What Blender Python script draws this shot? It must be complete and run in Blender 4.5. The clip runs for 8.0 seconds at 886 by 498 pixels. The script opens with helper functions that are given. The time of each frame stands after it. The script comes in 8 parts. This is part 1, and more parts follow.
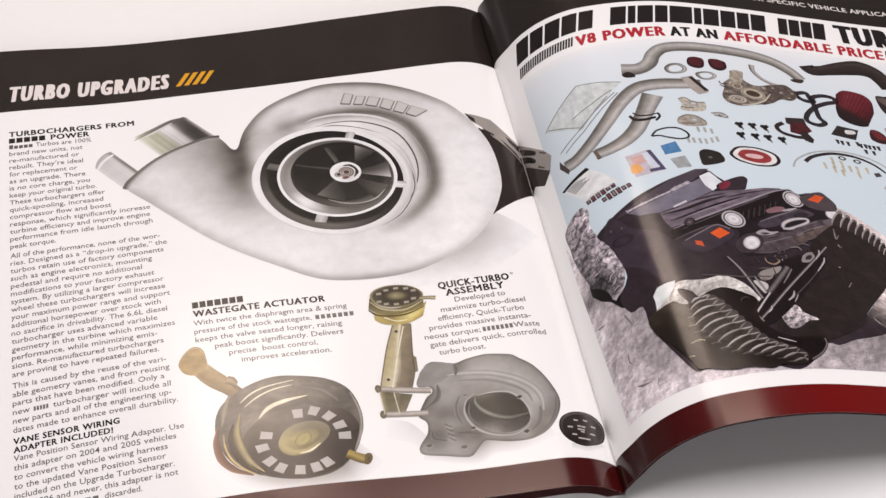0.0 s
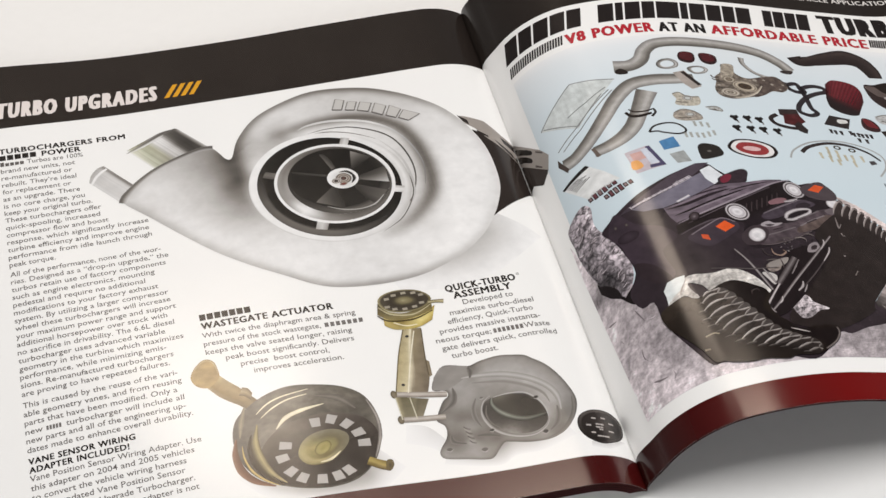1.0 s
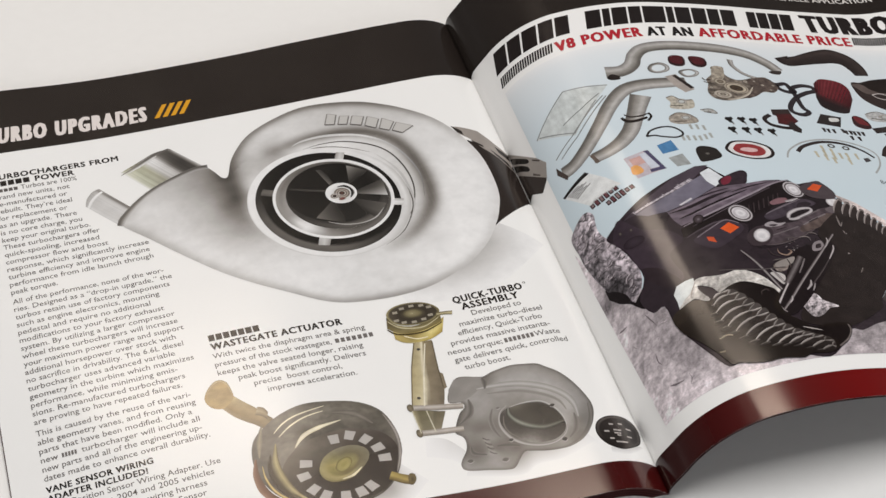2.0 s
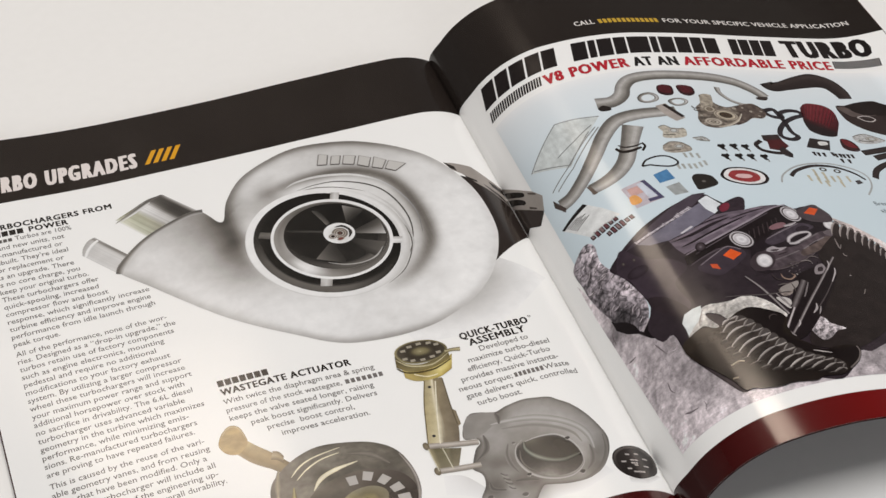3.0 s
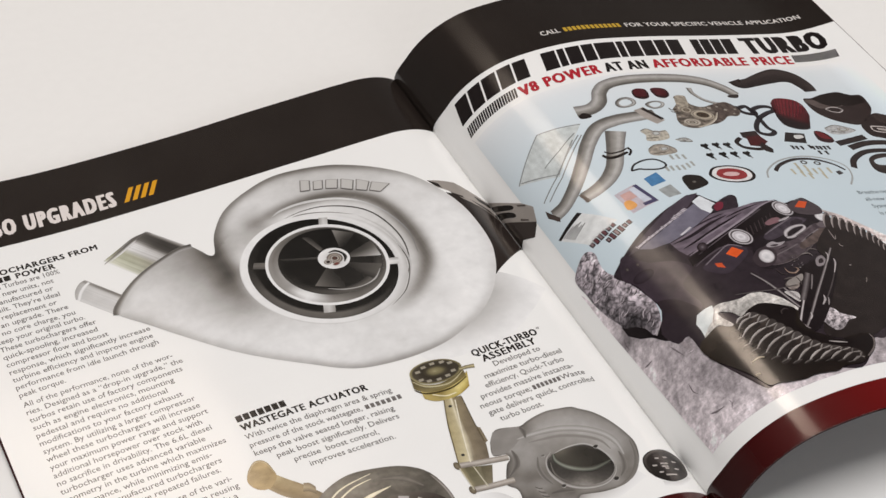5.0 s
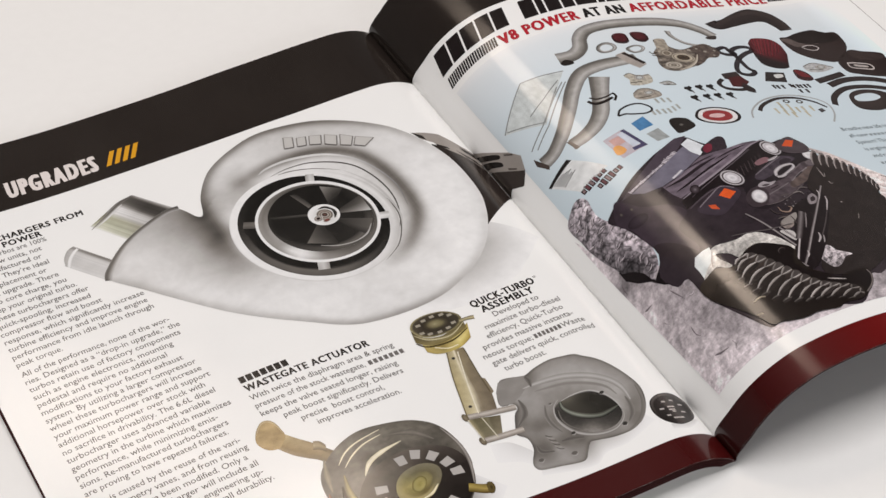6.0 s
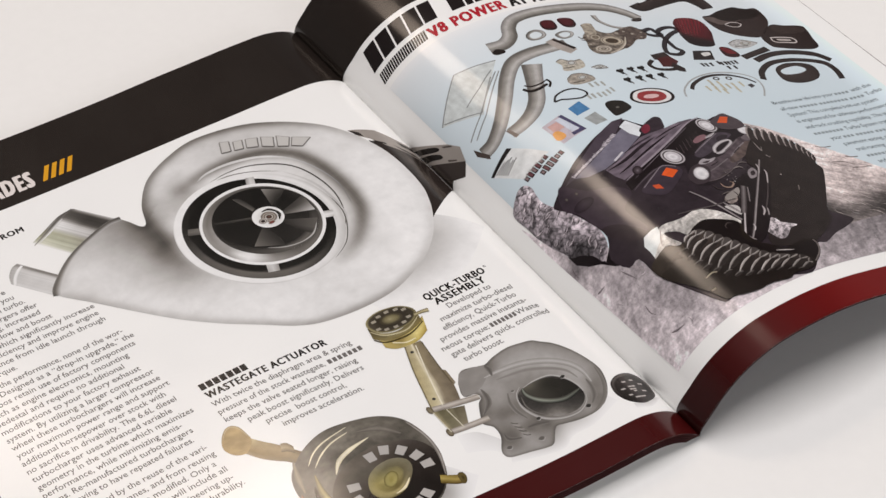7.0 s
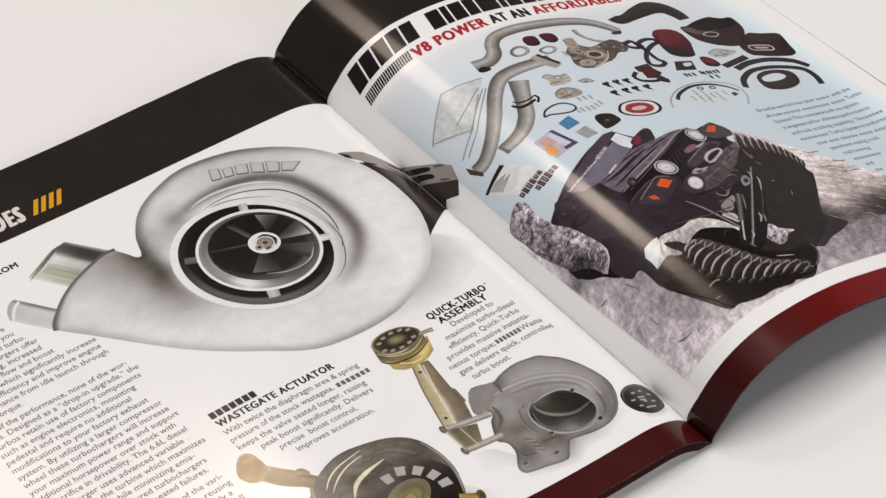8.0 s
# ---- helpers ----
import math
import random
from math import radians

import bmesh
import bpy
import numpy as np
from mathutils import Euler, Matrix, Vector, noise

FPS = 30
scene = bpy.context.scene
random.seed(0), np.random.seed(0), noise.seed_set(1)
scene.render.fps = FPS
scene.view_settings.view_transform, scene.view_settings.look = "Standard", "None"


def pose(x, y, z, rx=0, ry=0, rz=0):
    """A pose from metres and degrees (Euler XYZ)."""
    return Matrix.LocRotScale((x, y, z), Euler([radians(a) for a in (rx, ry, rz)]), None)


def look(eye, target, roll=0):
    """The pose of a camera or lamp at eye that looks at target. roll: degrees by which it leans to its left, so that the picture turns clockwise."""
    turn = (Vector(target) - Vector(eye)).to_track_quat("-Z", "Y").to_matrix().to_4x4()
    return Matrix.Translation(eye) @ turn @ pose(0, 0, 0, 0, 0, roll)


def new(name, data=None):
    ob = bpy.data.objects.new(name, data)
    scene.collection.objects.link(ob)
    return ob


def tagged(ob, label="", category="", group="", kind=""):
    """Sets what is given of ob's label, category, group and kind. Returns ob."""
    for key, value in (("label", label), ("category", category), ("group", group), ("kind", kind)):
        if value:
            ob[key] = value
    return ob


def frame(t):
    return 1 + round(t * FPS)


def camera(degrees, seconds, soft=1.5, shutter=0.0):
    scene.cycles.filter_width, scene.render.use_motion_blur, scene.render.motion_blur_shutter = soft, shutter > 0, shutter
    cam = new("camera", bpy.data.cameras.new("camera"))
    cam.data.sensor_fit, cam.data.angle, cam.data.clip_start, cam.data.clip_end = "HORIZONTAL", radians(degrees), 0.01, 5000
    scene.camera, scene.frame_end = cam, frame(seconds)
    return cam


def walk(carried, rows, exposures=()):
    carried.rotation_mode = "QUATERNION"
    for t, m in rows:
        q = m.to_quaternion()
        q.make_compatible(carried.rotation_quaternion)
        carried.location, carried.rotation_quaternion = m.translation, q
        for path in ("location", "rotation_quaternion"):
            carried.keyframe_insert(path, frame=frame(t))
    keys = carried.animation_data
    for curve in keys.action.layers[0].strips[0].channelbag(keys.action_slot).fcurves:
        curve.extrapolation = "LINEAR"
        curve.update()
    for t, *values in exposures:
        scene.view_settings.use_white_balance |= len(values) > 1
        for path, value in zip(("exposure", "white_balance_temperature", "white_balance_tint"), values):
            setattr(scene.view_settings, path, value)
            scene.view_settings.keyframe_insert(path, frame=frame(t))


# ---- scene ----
cam = camera(25.24, 8.0)
PATH = [
    (0, (-0.1277, -0.4126, 0.4954), (-0.0497, 0.0645, 0.0608), -0.07),
    (0.5, (-0.1427, -0.4095, 0.4951), (-0.0518, 0.0656, 0.0608), -0.09),
    (1, (-0.1571, -0.4056, 0.4948), (-0.0538, 0.0670, 0.0607), -0.09),
    (1.5, (-0.1713, -0.4014, 0.4951), (-0.0559, 0.0681, 0.0607), -0.11),
    (3, (-0.2135, -0.3877, 0.4975), (-0.0590, 0.0796, 0.0728), -0.22),
    (3.5, (-0.2272, -0.3821, 0.4978), (-0.0596, 0.0831, 0.0759), -0.24),
    (4, (-0.2412, -0.3760, 0.4982), (-0.0612, 0.0844, 0.0761), -0.24),
    (5.5, (-0.2817, -0.3547, 0.4981), (-0.0658, 0.0863, 0.0722), -0.14),
    (6, (-0.2939, -0.3473, 0.4967), (-0.0680, 0.0804, 0.0626), -0.15),
    (6.5, (-0.3058, -0.3417, 0.4968), (-0.0614, 0.0749, 0.0619), -0.17),
    (7, (-0.3174, -0.3356, 0.4971), (-0.0571, 0.0710, 0.0619), -0.35),
    (7.5, (-0.3298, -0.3277, 0.4975), (-0.0557, 0.0735, 0.0657), -0.37),
    (8, (-0.3419, -0.3192, 0.4978), (-0.0573, 0.0757, 0.0669), -0.49),
]
walk(cam, [(t, look(eye, target, roll)) for t, eye, target, roll in PATH],
     [(0, -0.35, 6600, 18), (0.6, -0.38, 6540, 12), (1.0, -0.39, 6520, 11), (1.5, -0.55, 6520, 11), (3.0, -0.55, 6540, 11), (8.0, -0.51, 6570, 14)])

# ---- light ----
# A warm ceiling lamp beyond the table, an added fill panel over it and an added low fill light opposite.
world = bpy.data.worlds.new("world")
world.use_nodes = True
world.node_tree.nodes["Background"].inputs[0].default_value = (0.8, 0.9, 1.0, 1)
world.node_tree.nodes["Background"].inputs[1].default_value = 0.15
scene.world = world


def area_lamp(name, eye, target, size_x, size_y, watts, colour):
    data = bpy.data.lights.new(name, "AREA")
    data.shape, data.size, data.size_y = "RECTANGLE", size_x, size_y
    data.energy, data.color = watts, colour
    ob = new(name, data)
    ob.matrix_world = look(eye, target)
    return ob


LAMPS = ((-0.18, 2.37, 0.80, 0.42, -8, 11.0), (0.36, 1.77, 0.74, 0.27, 8, 13.0))
for x, y, long, wide, turn, watts in LAMPS:
    lamp = area_lamp("ceiling_lamp_light", (x, y, 2.40), (x, y, 0.0), long, wide, watts, (1.0, 0.83, 0.67))
    lamp.matrix_world = pose(x, y, 2.40, 0, 0, turn)
# added overhead fill, standing in for the room's diffuse light
area_lamp("overhead_fill_light", (0.10, 0.20, 2.45), (0.10, 0.20, 0.0), 2.2, 1.7, 76, (1.0, 0.99, 0.98))
# added low fill that brightens the hollow under the arching page; no window known
area_lamp("low_fill_light", (0.5, -2.5, 0.75), (0.2, 0.0, 0.15), 2.6, 1.3, 48, (0.97, 0.99, 1.0))


# ---- materials ----


def material(name, colour=(0.8, 0.8, 0.8), rough=0.5, spec=0.5, metal=0.0, noise_scale=0.0, noise_mix=0.0, bump=0.0, bump_scale=400.0, attribute=""):
    m = bpy.data.materials.new(name)
    m.use_nodes = True
    nt = m.node_tree
    b = nt.nodes["Principled BSDF"]
    b.inputs["Roughness"].default_value = rough
    b.inputs["Metallic"].default_value = metal
    b.inputs["Specular IOR Level"].default_value = spec
    b.inputs["Base Color"].default_value = (*colour, 1)
    geo = nt.nodes.new("ShaderNodeTexCoord")
    source = None
    if attribute:
        a = nt.nodes.new("ShaderNodeAttribute")
        a.attribute_name = attribute
        source = a.outputs["Color"]
        nt.links.new(source, b.inputs["Base Color"])
    if noise_mix:
        big, fine = nt.nodes.new("ShaderNodeTexNoise"), nt.nodes.new("ShaderNodeTexNoise")
        big.inputs["Scale"].default_value, fine.inputs["Scale"].default_value = noise_scale, noise_scale * 40
        big.inputs["Detail"].default_value = 4
        mean = nt.nodes.new("ShaderNodeMath")
        mean.operation = "ADD"
        nt.links.new(geo.outputs["Object"], big.inputs["Vector"])
        nt.links.new(geo.outputs["Object"], fine.inputs["Vector"])
        nt.links.new(big.outputs["Fac"], mean.inputs[0])
        nt.links.new(fine.outputs["Fac"], mean.inputs[1])
        span = nt.nodes.new("ShaderNodeMapRange")
        span.inputs["From Min"].default_value, span.inputs["From Max"].default_value = 0.6, 1.4
        span.inputs["To Min"].default_value, span.inputs["To Max"].default_value = 1 - noise_mix, 1 + noise_mix
        nt.links.new(mean.outputs[0], span.inputs["Value"])
        mul = nt.nodes.new("ShaderNodeVectorMath")
        mul.operation = "SCALE"
        if source:
            nt.links.new(source, mul.inputs[0])
        else:
            mul.inputs[0].default_value = colour
        nt.links.new(span.outputs[0], mul.inputs["Scale"])
        nt.links.new(mul.outputs[0], b.inputs["Base Color"])
        rr = nt.nodes.new("ShaderNodeMapRange")
        rr.inputs["To Min"].default_value, rr.inputs["To Max"].default_value = max(rough - 0.05, 0.02), rough + 0.05
        nt.links.new(big.outputs["Fac"], rr.inputs["Value"])
        nt.links.new(rr.outputs[0], b.inputs["Roughness"])
    if bump:
        n = nt.nodes.new("ShaderNodeTexNoise")
        n.inputs["Scale"].default_value = bump_scale
        n.inputs["Detail"].default_value = 3
        bp = nt.nodes.new("ShaderNodeBump")
        bp.inputs["Strength"].default_value, bp.inputs["Distance"].default_value = bump, 0.0005
        nt.links.new(geo.outputs["Object"], n.inputs["Vector"])
        nt.links.new(n.outputs["Fac"], bp.inputs["Height"])
        nt.links.new(bp.outputs[0], b.inputs["Normal"])
    return m


PAPER_WHITE = (0.80, 0.80, 0.79)
paper = material("coated_paper", PAPER_WHITE, 0.172, 0.5, noise_scale=40, noise_mix=0.012, bump=0.04, bump_scale=45)
ink = material("printing_ink", (0.5, 0.5, 0.5), 0.172, 0.5, noise_scale=40, noise_mix=0.012, bump=0.04, bump_scale=45, attribute="ink")
photo_ink = material("photo_printing_ink", (0.5, 0.5, 0.5), 0.172, 0.5, noise_scale=230, noise_mix=0.08, bump=0.04, bump_scale=45, attribute="ink")

rough_photo_ink = material("grainy_photo_printing_ink", (0.5, 0.5, 0.5), 0.172, 0.5, noise_scale=300, noise_mix=0.24, bump=0.04, bump_scale=45, attribute="ink")


def relief(m, scale, gain):
    """Gives a printed stone picture its fine rough relief, side light put into the colour: two samples of one noise a
    little apart, subtracted.
    """
    nt = m.node_tree
    b = nt.nodes["Principled BSDF"]
    source = b.inputs["Base Color"].links[0].from_socket
    geo = nt.nodes.new("ShaderNodeTexCoord")
    shift = nt.nodes.new("ShaderNodeVectorMath")
    shift.inputs[1].default_value = (-0.0003, 0.0004, 0.0001)
    nt.links.new(geo.outputs["Object"], shift.inputs[0])
    pair = []
    for socket in (geo.outputs["Object"], shift.outputs[0]):
        n = nt.nodes.new("ShaderNodeTexNoise")
        n.inputs["Scale"].default_value, n.inputs["Detail"].default_value, n.inputs["Roughness"].default_value = scale, 6, 0.62
        nt.links.new(socket, n.inputs["Vector"])
        pair.append(n.outputs["Fac"])
    less = nt.nodes.new("ShaderNodeMath")
    less.operation = "SUBTRACT"
    nt.links.new(pair[1], less.inputs[0])
    nt.links.new(pair[0], less.inputs[1])
    span = nt.nodes.new("ShaderNodeMapRange")
    span.inputs["From Min"].default_value, span.inputs["From Max"].default_value = -0.2, 0.2
    span.inputs["To Min"].default_value, span.inputs["To Max"].default_value = 1 - 0.2 * gain, 1 + 0.2 * gain
    nt.links.new(less.outputs[0], span.inputs["Value"])
    low = nt.nodes.new("ShaderNodeClamp")
    low.inputs["Min"].default_value, low.inputs["Max"].default_value = 0.12, 1.5
    nt.links.new(span.outputs[0], low.inputs["Value"])
    mul = nt.nodes.new("ShaderNodeVectorMath")
    mul.operation = "SCALE"
    nt.links.new(source, mul.inputs[0])
    nt.links.new(low.outputs[0], mul.inputs["Scale"])
    nt.links.new(mul.outputs[0], b.inputs["Base Color"])
    return m


rock_ink = relief(material("stone_printing_ink", (0.5, 0.5, 0.5), 0.172, 0.5, bump=0.04, bump_scale=45, attribute="ink"), 300, 2.0)
boulder_ink = relief(material("boulder_printing_ink", (0.5, 0.5, 0.5), 0.172, 0.5, bump=0.04, bump_scale=45, attribute="ink"), 420, 1.8)
table_paint = material("white_table_laminate", (0.77, 0.765, 0.75), 0.42, 0.4, noise_scale=5, noise_mix=0.015, bump=0.04, bump_scale=900)
wall_paint = material("matt_wall_paint", (0.34, 0.34, 0.335), 0.9, 0.2, noise_scale=3, noise_mix=0.02)
floor_mat = material("grey_floor", (0.30, 0.29, 0.28), 0.6, 0.4, noise_scale=4, noise_mix=0.06)
steel = material("staple_steel", (0.55, 0.55, 0.56), 0.3, 0.5, metal=1.0)


# ---- mesh helpers ----
def link_mesh(name, verts, faces, mat, parent=None, normals=None, colours=None, label=""):
    me = bpy.data.meshes.new(name)
    me.from_pydata([tuple(v) for v in verts], [], [tuple(f) for f in faces])
    me.materials.append(mat)
    if colours is not None:
        a = me.color_attributes.new("ink", "FLOAT_COLOR", "POINT")
        a.data.foreach_set("color", np.column_stack([colours, np.ones(len(colours))]).astype(np.float32).ravel())
    me.update()
    if normals is not None:
        me.shade_smooth()
        me.normals_split_custom_set_from_vertices([tuple(n) for n in normals])
    ob = new(name, me)
    if parent is not None:
        ob.parent = parent
    if label:
        tagged(ob, label)
    return ob


def box_bm(lo, hi, bevel=0.0):
    bm = bmesh.new()
    bmesh.ops.create_cube(bm, size=1)
    for v in bm.verts:
        v.co = Vector([lo[i] + (v.co[i] + 0.5) * (hi[i] - lo[i]) for i in range(3)])
    if bevel:
        bmesh.ops.bevel(bm, geom=bm.edges[:], offset=bevel, segments=3, affect="EDGES")
    return bm


def part(name, bm, mat, parent=None, label=""):
    me = bpy.data.meshes.new(name)
    bm.to_mesh(me)
    bm.free()
    me.materials.append(mat)
    ob = new(name, me)
    if parent is not None:
        ob.parent = parent
    if label:
        tagged(ob, label)
    return ob


# ---- the room round the table ----
def structure(name, lo, hi, mat, label):
    return tagged(part(name, box_bm(lo, hi), mat), label, "", "", "structure")


structure("floor", (-2.6, -2.6, -0.80), (2.6, 3.2, -0.74), floor_mat, "plain grey floor of the room")
structure("ceiling", (-2.6, -2.6, 2.50), (2.6, 3.2, 2.60), wall_paint, "plain white ceiling over the table")
# unseen wall, left open only for the added low fill light
south = bmesh.new()
for lo, hi in (((-2.6, -2.7, -0.74), (-0.85, -2.6, 2.50)), ((1.85, -2.7, -0.74), (2.6, -2.6, 2.50)), ((-0.85, -2.7, -0.74), (1.85, -2.6, 0.05)), ((-0.85, -2.7, 1.45), (1.85, -2.6, 2.50))):
    piece = bpy.data.meshes.new("piece")
    bm = box_bm(lo, hi)
    bm.to_mesh(piece)
    bm.free()
    south.from_mesh(piece)
    bpy.data.meshes.remove(piece)
tagged(part("wall_south", south, wall_paint), "plain off-white wall with an opening added for the low fill light", "", "", "structure")
structure("wall_east", (2.6, -2.6, -0.74), (2.7, 3.2, 2.50), wall_paint, "plain off-white wall beside the table")
structure("wall_west", (-2.7, -2.6, -0.74), (-2.6, 3.2, 2.50), wall_paint, "plain off-white wall beside the table")
structure("wall_north", (-2.6, 3.2, -0.74), (2.6, 3.3, 2.50), wall_paint, "plain off-white wall beyond the table")

for x, y, long, wide, turn, watts in LAMPS:
    fitting = tagged(part("ceiling_light", box_bm((-long / 2 - 0.01, -wide / 2 - 0.01, -0.025), (long / 2 + 0.01, wide / 2 + 0.01, 0.025), 0.004), wall_paint), "warm flat ceiling light set at an angle", "ceiling light")
    fitting.matrix_world = pose(x, y, 2.475, 0, 0, turn)
# unseen panel added behind the overhead fill
tagged(part("ceiling_light", box_bm((-1.0, -0.65, 2.46), (1.2, 1.05, 2.50), 0.004), wall_paint), "large flat white panel added behind the overhead fill light", "ceiling light")

table = tagged(new("table"), "smooth white laminate table under the open magazine", "table")
part("tabletop", box_bm((-1.1, -0.9, -0.03), (1.1, 1.1, 0.0), 0.003), table_paint, table)
for lx, ly in ((-1.0, -0.8), (1.0, -0.8), (-1.0, 1.0), (1.0, 1.0)):
    part("leg", box_bm((lx - 0.03, ly - 0.03, -0.74), (lx + 0.03, ly + 0.03, -0.03), 0.004), table_paint, table)


# ---- the curved pages ----
# Page coordinates in millimetres: u from the gutter (left page negative), v up from the foot of the page.
W, H = 211.0, 276.2
GUTTER = 2.45
TURN_R = ((0, 2.56, 5.12, 8.96, 12.79, 21.75, 33.26, 39.8, 46.05, 50.5, 63.96, 89.55, 127.93, 179.1, 202.77),
          (1.6634, 1.2522, 0.971, 0.87, 0.95, 0.7027, 0.4226, 0.295, 0.117, 0.084, -0.0232, -0.2239, -0.284, -0.2603, 0.0161))
TURN_L = ((0.0, 5.12, 12.79, 21.75, 38.38, 63.96, 80.0, 102.34, 140.72, 179.1, 202.77),
          (0.6958, 0.4951, 0.2327, -0.0101, -0.0381, 0.0049, 0.0001, 0.0001, -0.0518, -0.0412, -0.0886))
CONE_AT_R, CONE_R = (0, 6.4, 14.07, 25.59, 76.76, 179.1), (-0.0851, -0.0121, -0.0439, -0.0364, 0.007, 0.0221)
CONE_AT_L, CONE_L = (0.0, 12.8, 25.59, 45.0, 76.76, 100.0, 179.1), (-0.0954, -0.0641, 0.0044, -0.0197, -0.0691, -0.0383, 0.1183)
S_CUT_R = np.r_[np.arange(0, 42, 0.75), np.arange(42, 96, 2.25), np.arange(96, 220, 5.75)]
S_CUT_L = np.r_[np.arange(0, 26, 0.75), np.arange(26, 220, 5.75)]
V_CUT = np.linspace(0, H, 24)


def profile(turn, at, cone, cuts):
    """x, z and slope of the page at each cut line for each row."""
    fine = np.linspace(0, cuts[-1], 4401)
    rows = []
    for v in V_CUT:
        y = (v - 138.16) / 138.16
        th = np.interp(fine, *turn) + y * np.interp(fine, at, cone)
        mid, d = (th[1:] + th[:-1]) / 2, fine[1] - fine[0]
        x, z = np.r_[0, np.cumsum(np.cos(mid)) * d], GUTTER + np.r_[0, np.cumsum(np.sin(mid)) * d]
        rows.append([np.interp(cuts, fine, a) for a in (x, z, th)])
    return np.array(rows)


PROFILE_R, PROFILE_L = profile(TURN_R, CONE_AT_R, CONE_R, S_CUT_R), profile(TURN_L, CONE_AT_L, CONE_L, S_CUT_L)


def surf(u, v, lift=0.0):
    """Places (metres) and normals on the pages for page coordinates; lift in millimetres off the sheet."""
    u, v = np.atleast_1d(np.asarray(u, float)), np.atleast_1d(np.asarray(v, float))
    out, nor = np.zeros((len(u), 3)), np.zeros((len(u), 3))
    for mask, table_, cuts, sign in ((u >= 0, PROFILE_R, S_CUT_R, 1), (u < 0, PROFILE_L, S_CUT_L, -1)):
        if not mask.any():
            continue
        s, vv = np.abs(u[mask]), v[mask]
        i = np.clip(np.searchsorted(cuts, s, "right") - 1, 0, len(cuts) - 2)
        f = (s - cuts[i]) / (cuts[i + 1] - cuts[i])
        r = np.clip((vv / (V_CUT[1] - V_CUT[0])).astype(int), 0, len(V_CUT) - 2)
        g = (vv - V_CUT[r]) / (V_CUT[1] - V_CUT[0])
        x, z, th = [(table_[r, k, i] * (1 - f) + table_[r, k, i + 1] * f) * (1 - g) + (table_[r + 1, k, i] * (1 - f) + table_[r + 1, k, i + 1] * f) * g for k in range(3)]
        n = np.stack([-np.sin(th) * sign, 0 * th, np.cos(th)], 1)
        nor[mask] = n
        out[mask] = np.stack([sign * x, vv, z], 1) + n * (np.asarray(lift) if np.ndim(lift) == 0 else np.asarray(lift)[mask][:, None])
    return out * 0.001, nor


def sheet(name, side, depth, grow, parent, mat, label="", thick=0.09):
    """One sheet of paper that follows the curve of the open magazine, depth millimetres under the top page."""
    cuts = S_CUT_R if side > 0 else S_CUT_L
    s = np.r_[cuts[cuts < W + grow - 0.3], W + grow]
    s[0] = 0.0
    vs = np.r_[V_CUT[:-1], H]
    U, V = np.meshgrid(s * side, vs)
    u, v = U.ravel(), V.ravel()
    if side < 0:
        u = np.minimum(u, -1e-6)
    deep = depth * np.clip(np.abs(u) / 5.0, 0.05, 1)
    top, nor = surf(u, v, -deep)
    low, _ = surf(u, v, -deep - thick)
    top[:, 2], low[:, 2] = np.maximum(top[:, 2], 0.0006 - depth * 1e-4), np.maximum(low[:, 2], 0.0005 - depth * 1e-4)
    n, m = len(vs), len(s)
    faces = []
    for r in range(n - 1):
        for c in range(m - 1):
            a, b, cc, d = r * m + c, r * m + c + 1, (r + 1) * m + c + 1, (r + 1) * m + c
            q = (a, b, cc, d) if side > 0 else (d, cc, b, a)
            faces.append(q)
            faces.append(tuple(k + n * m for k in reversed(q)))
    edge = [c for c in range(m)] + [r * m + m - 1 for r in range(1, n)] + [(n - 1) * m + c for c in range(m - 2, -1, -1)] + [r * m for r in range(n - 2, 0, -1)]
    for a, b in zip(edge, edge[1:] + edge[:1]):
        faces.append((b, a, a + n * m, b + n * m) if side > 0 else (a, b, b + n * m, a + n * m))
    return link_mesh(name, np.vstack([top, low]), faces, mat, parent, np.vstack([nor, -nor]), None, label)


magazine = tagged(new("magazine"), "open glossy car parts magazine lying on the white table", "magazine")
left_page = sheet("left_page", -1, 0.0, 0.0, magazine, paper, "glossy white page with a black top band", 0.03)
right_page = sheet("right_page", 1, 0.0, 0.0, magazine, paper, "glossy white page arching up from the gutter", 0.03)

red_print = material("red_printed_paper", (0.04, 0.008, 0.008), 0.6, 0.2, noise_scale=40, noise_mix=0.03)
# a lighter red for every third of the lower left sheets
lighter_red_print = material("lighter_red_printed_paper", (0.10, 0.016, 0.015), 0.5, 0.25, noise_scale=40, noise_mix=0.05)
for k in range(12):
    sheet("page", -1, 0.28 + 0.33 * k, (0.35, -0.3, 0.5, 0.1, 0.6, 0.2, 0.7, 0.0, 0.4, 0.8, 0.3, 0.9)[k], magazine, paper if k == 11 else lighter_red_print if k % 3 == 1 else red_print)
for k in range(3):
    sheet("page", 1, 0.26 + 0.24 * k, (0.25, 0.5, 0.9)[k], magazine, red_print)


# ---- printing ----
from mathutils.geometry import tessellate_polygon

def curve_points(points, closed=True, steps=6):
    """A smooth line through the given points."""
    p = np.array(points, float)
    n = len(p)
    out = []
    for i in range(n if closed else n - 1):
        a, b, c, d = (p[(i - 1) % n], p[i], p[(i + 1) % n], p[(i + 2) % n]) if closed else (p[max(i - 1, 0)], p[i], p[i + 1], p[min(i + 2, n - 1)])
        for t in np.arange(steps) / steps:
            out.append(0.5 * (2 * b + (c - a) * t + (2 * a - 5 * b + 4 * c - d) * t * t + (3 * b - a - 3 * c + d) * t ** 3))
    if not closed:
        out.append(p[-1])
    return np.array(out)


INK_GAIN = 0.80


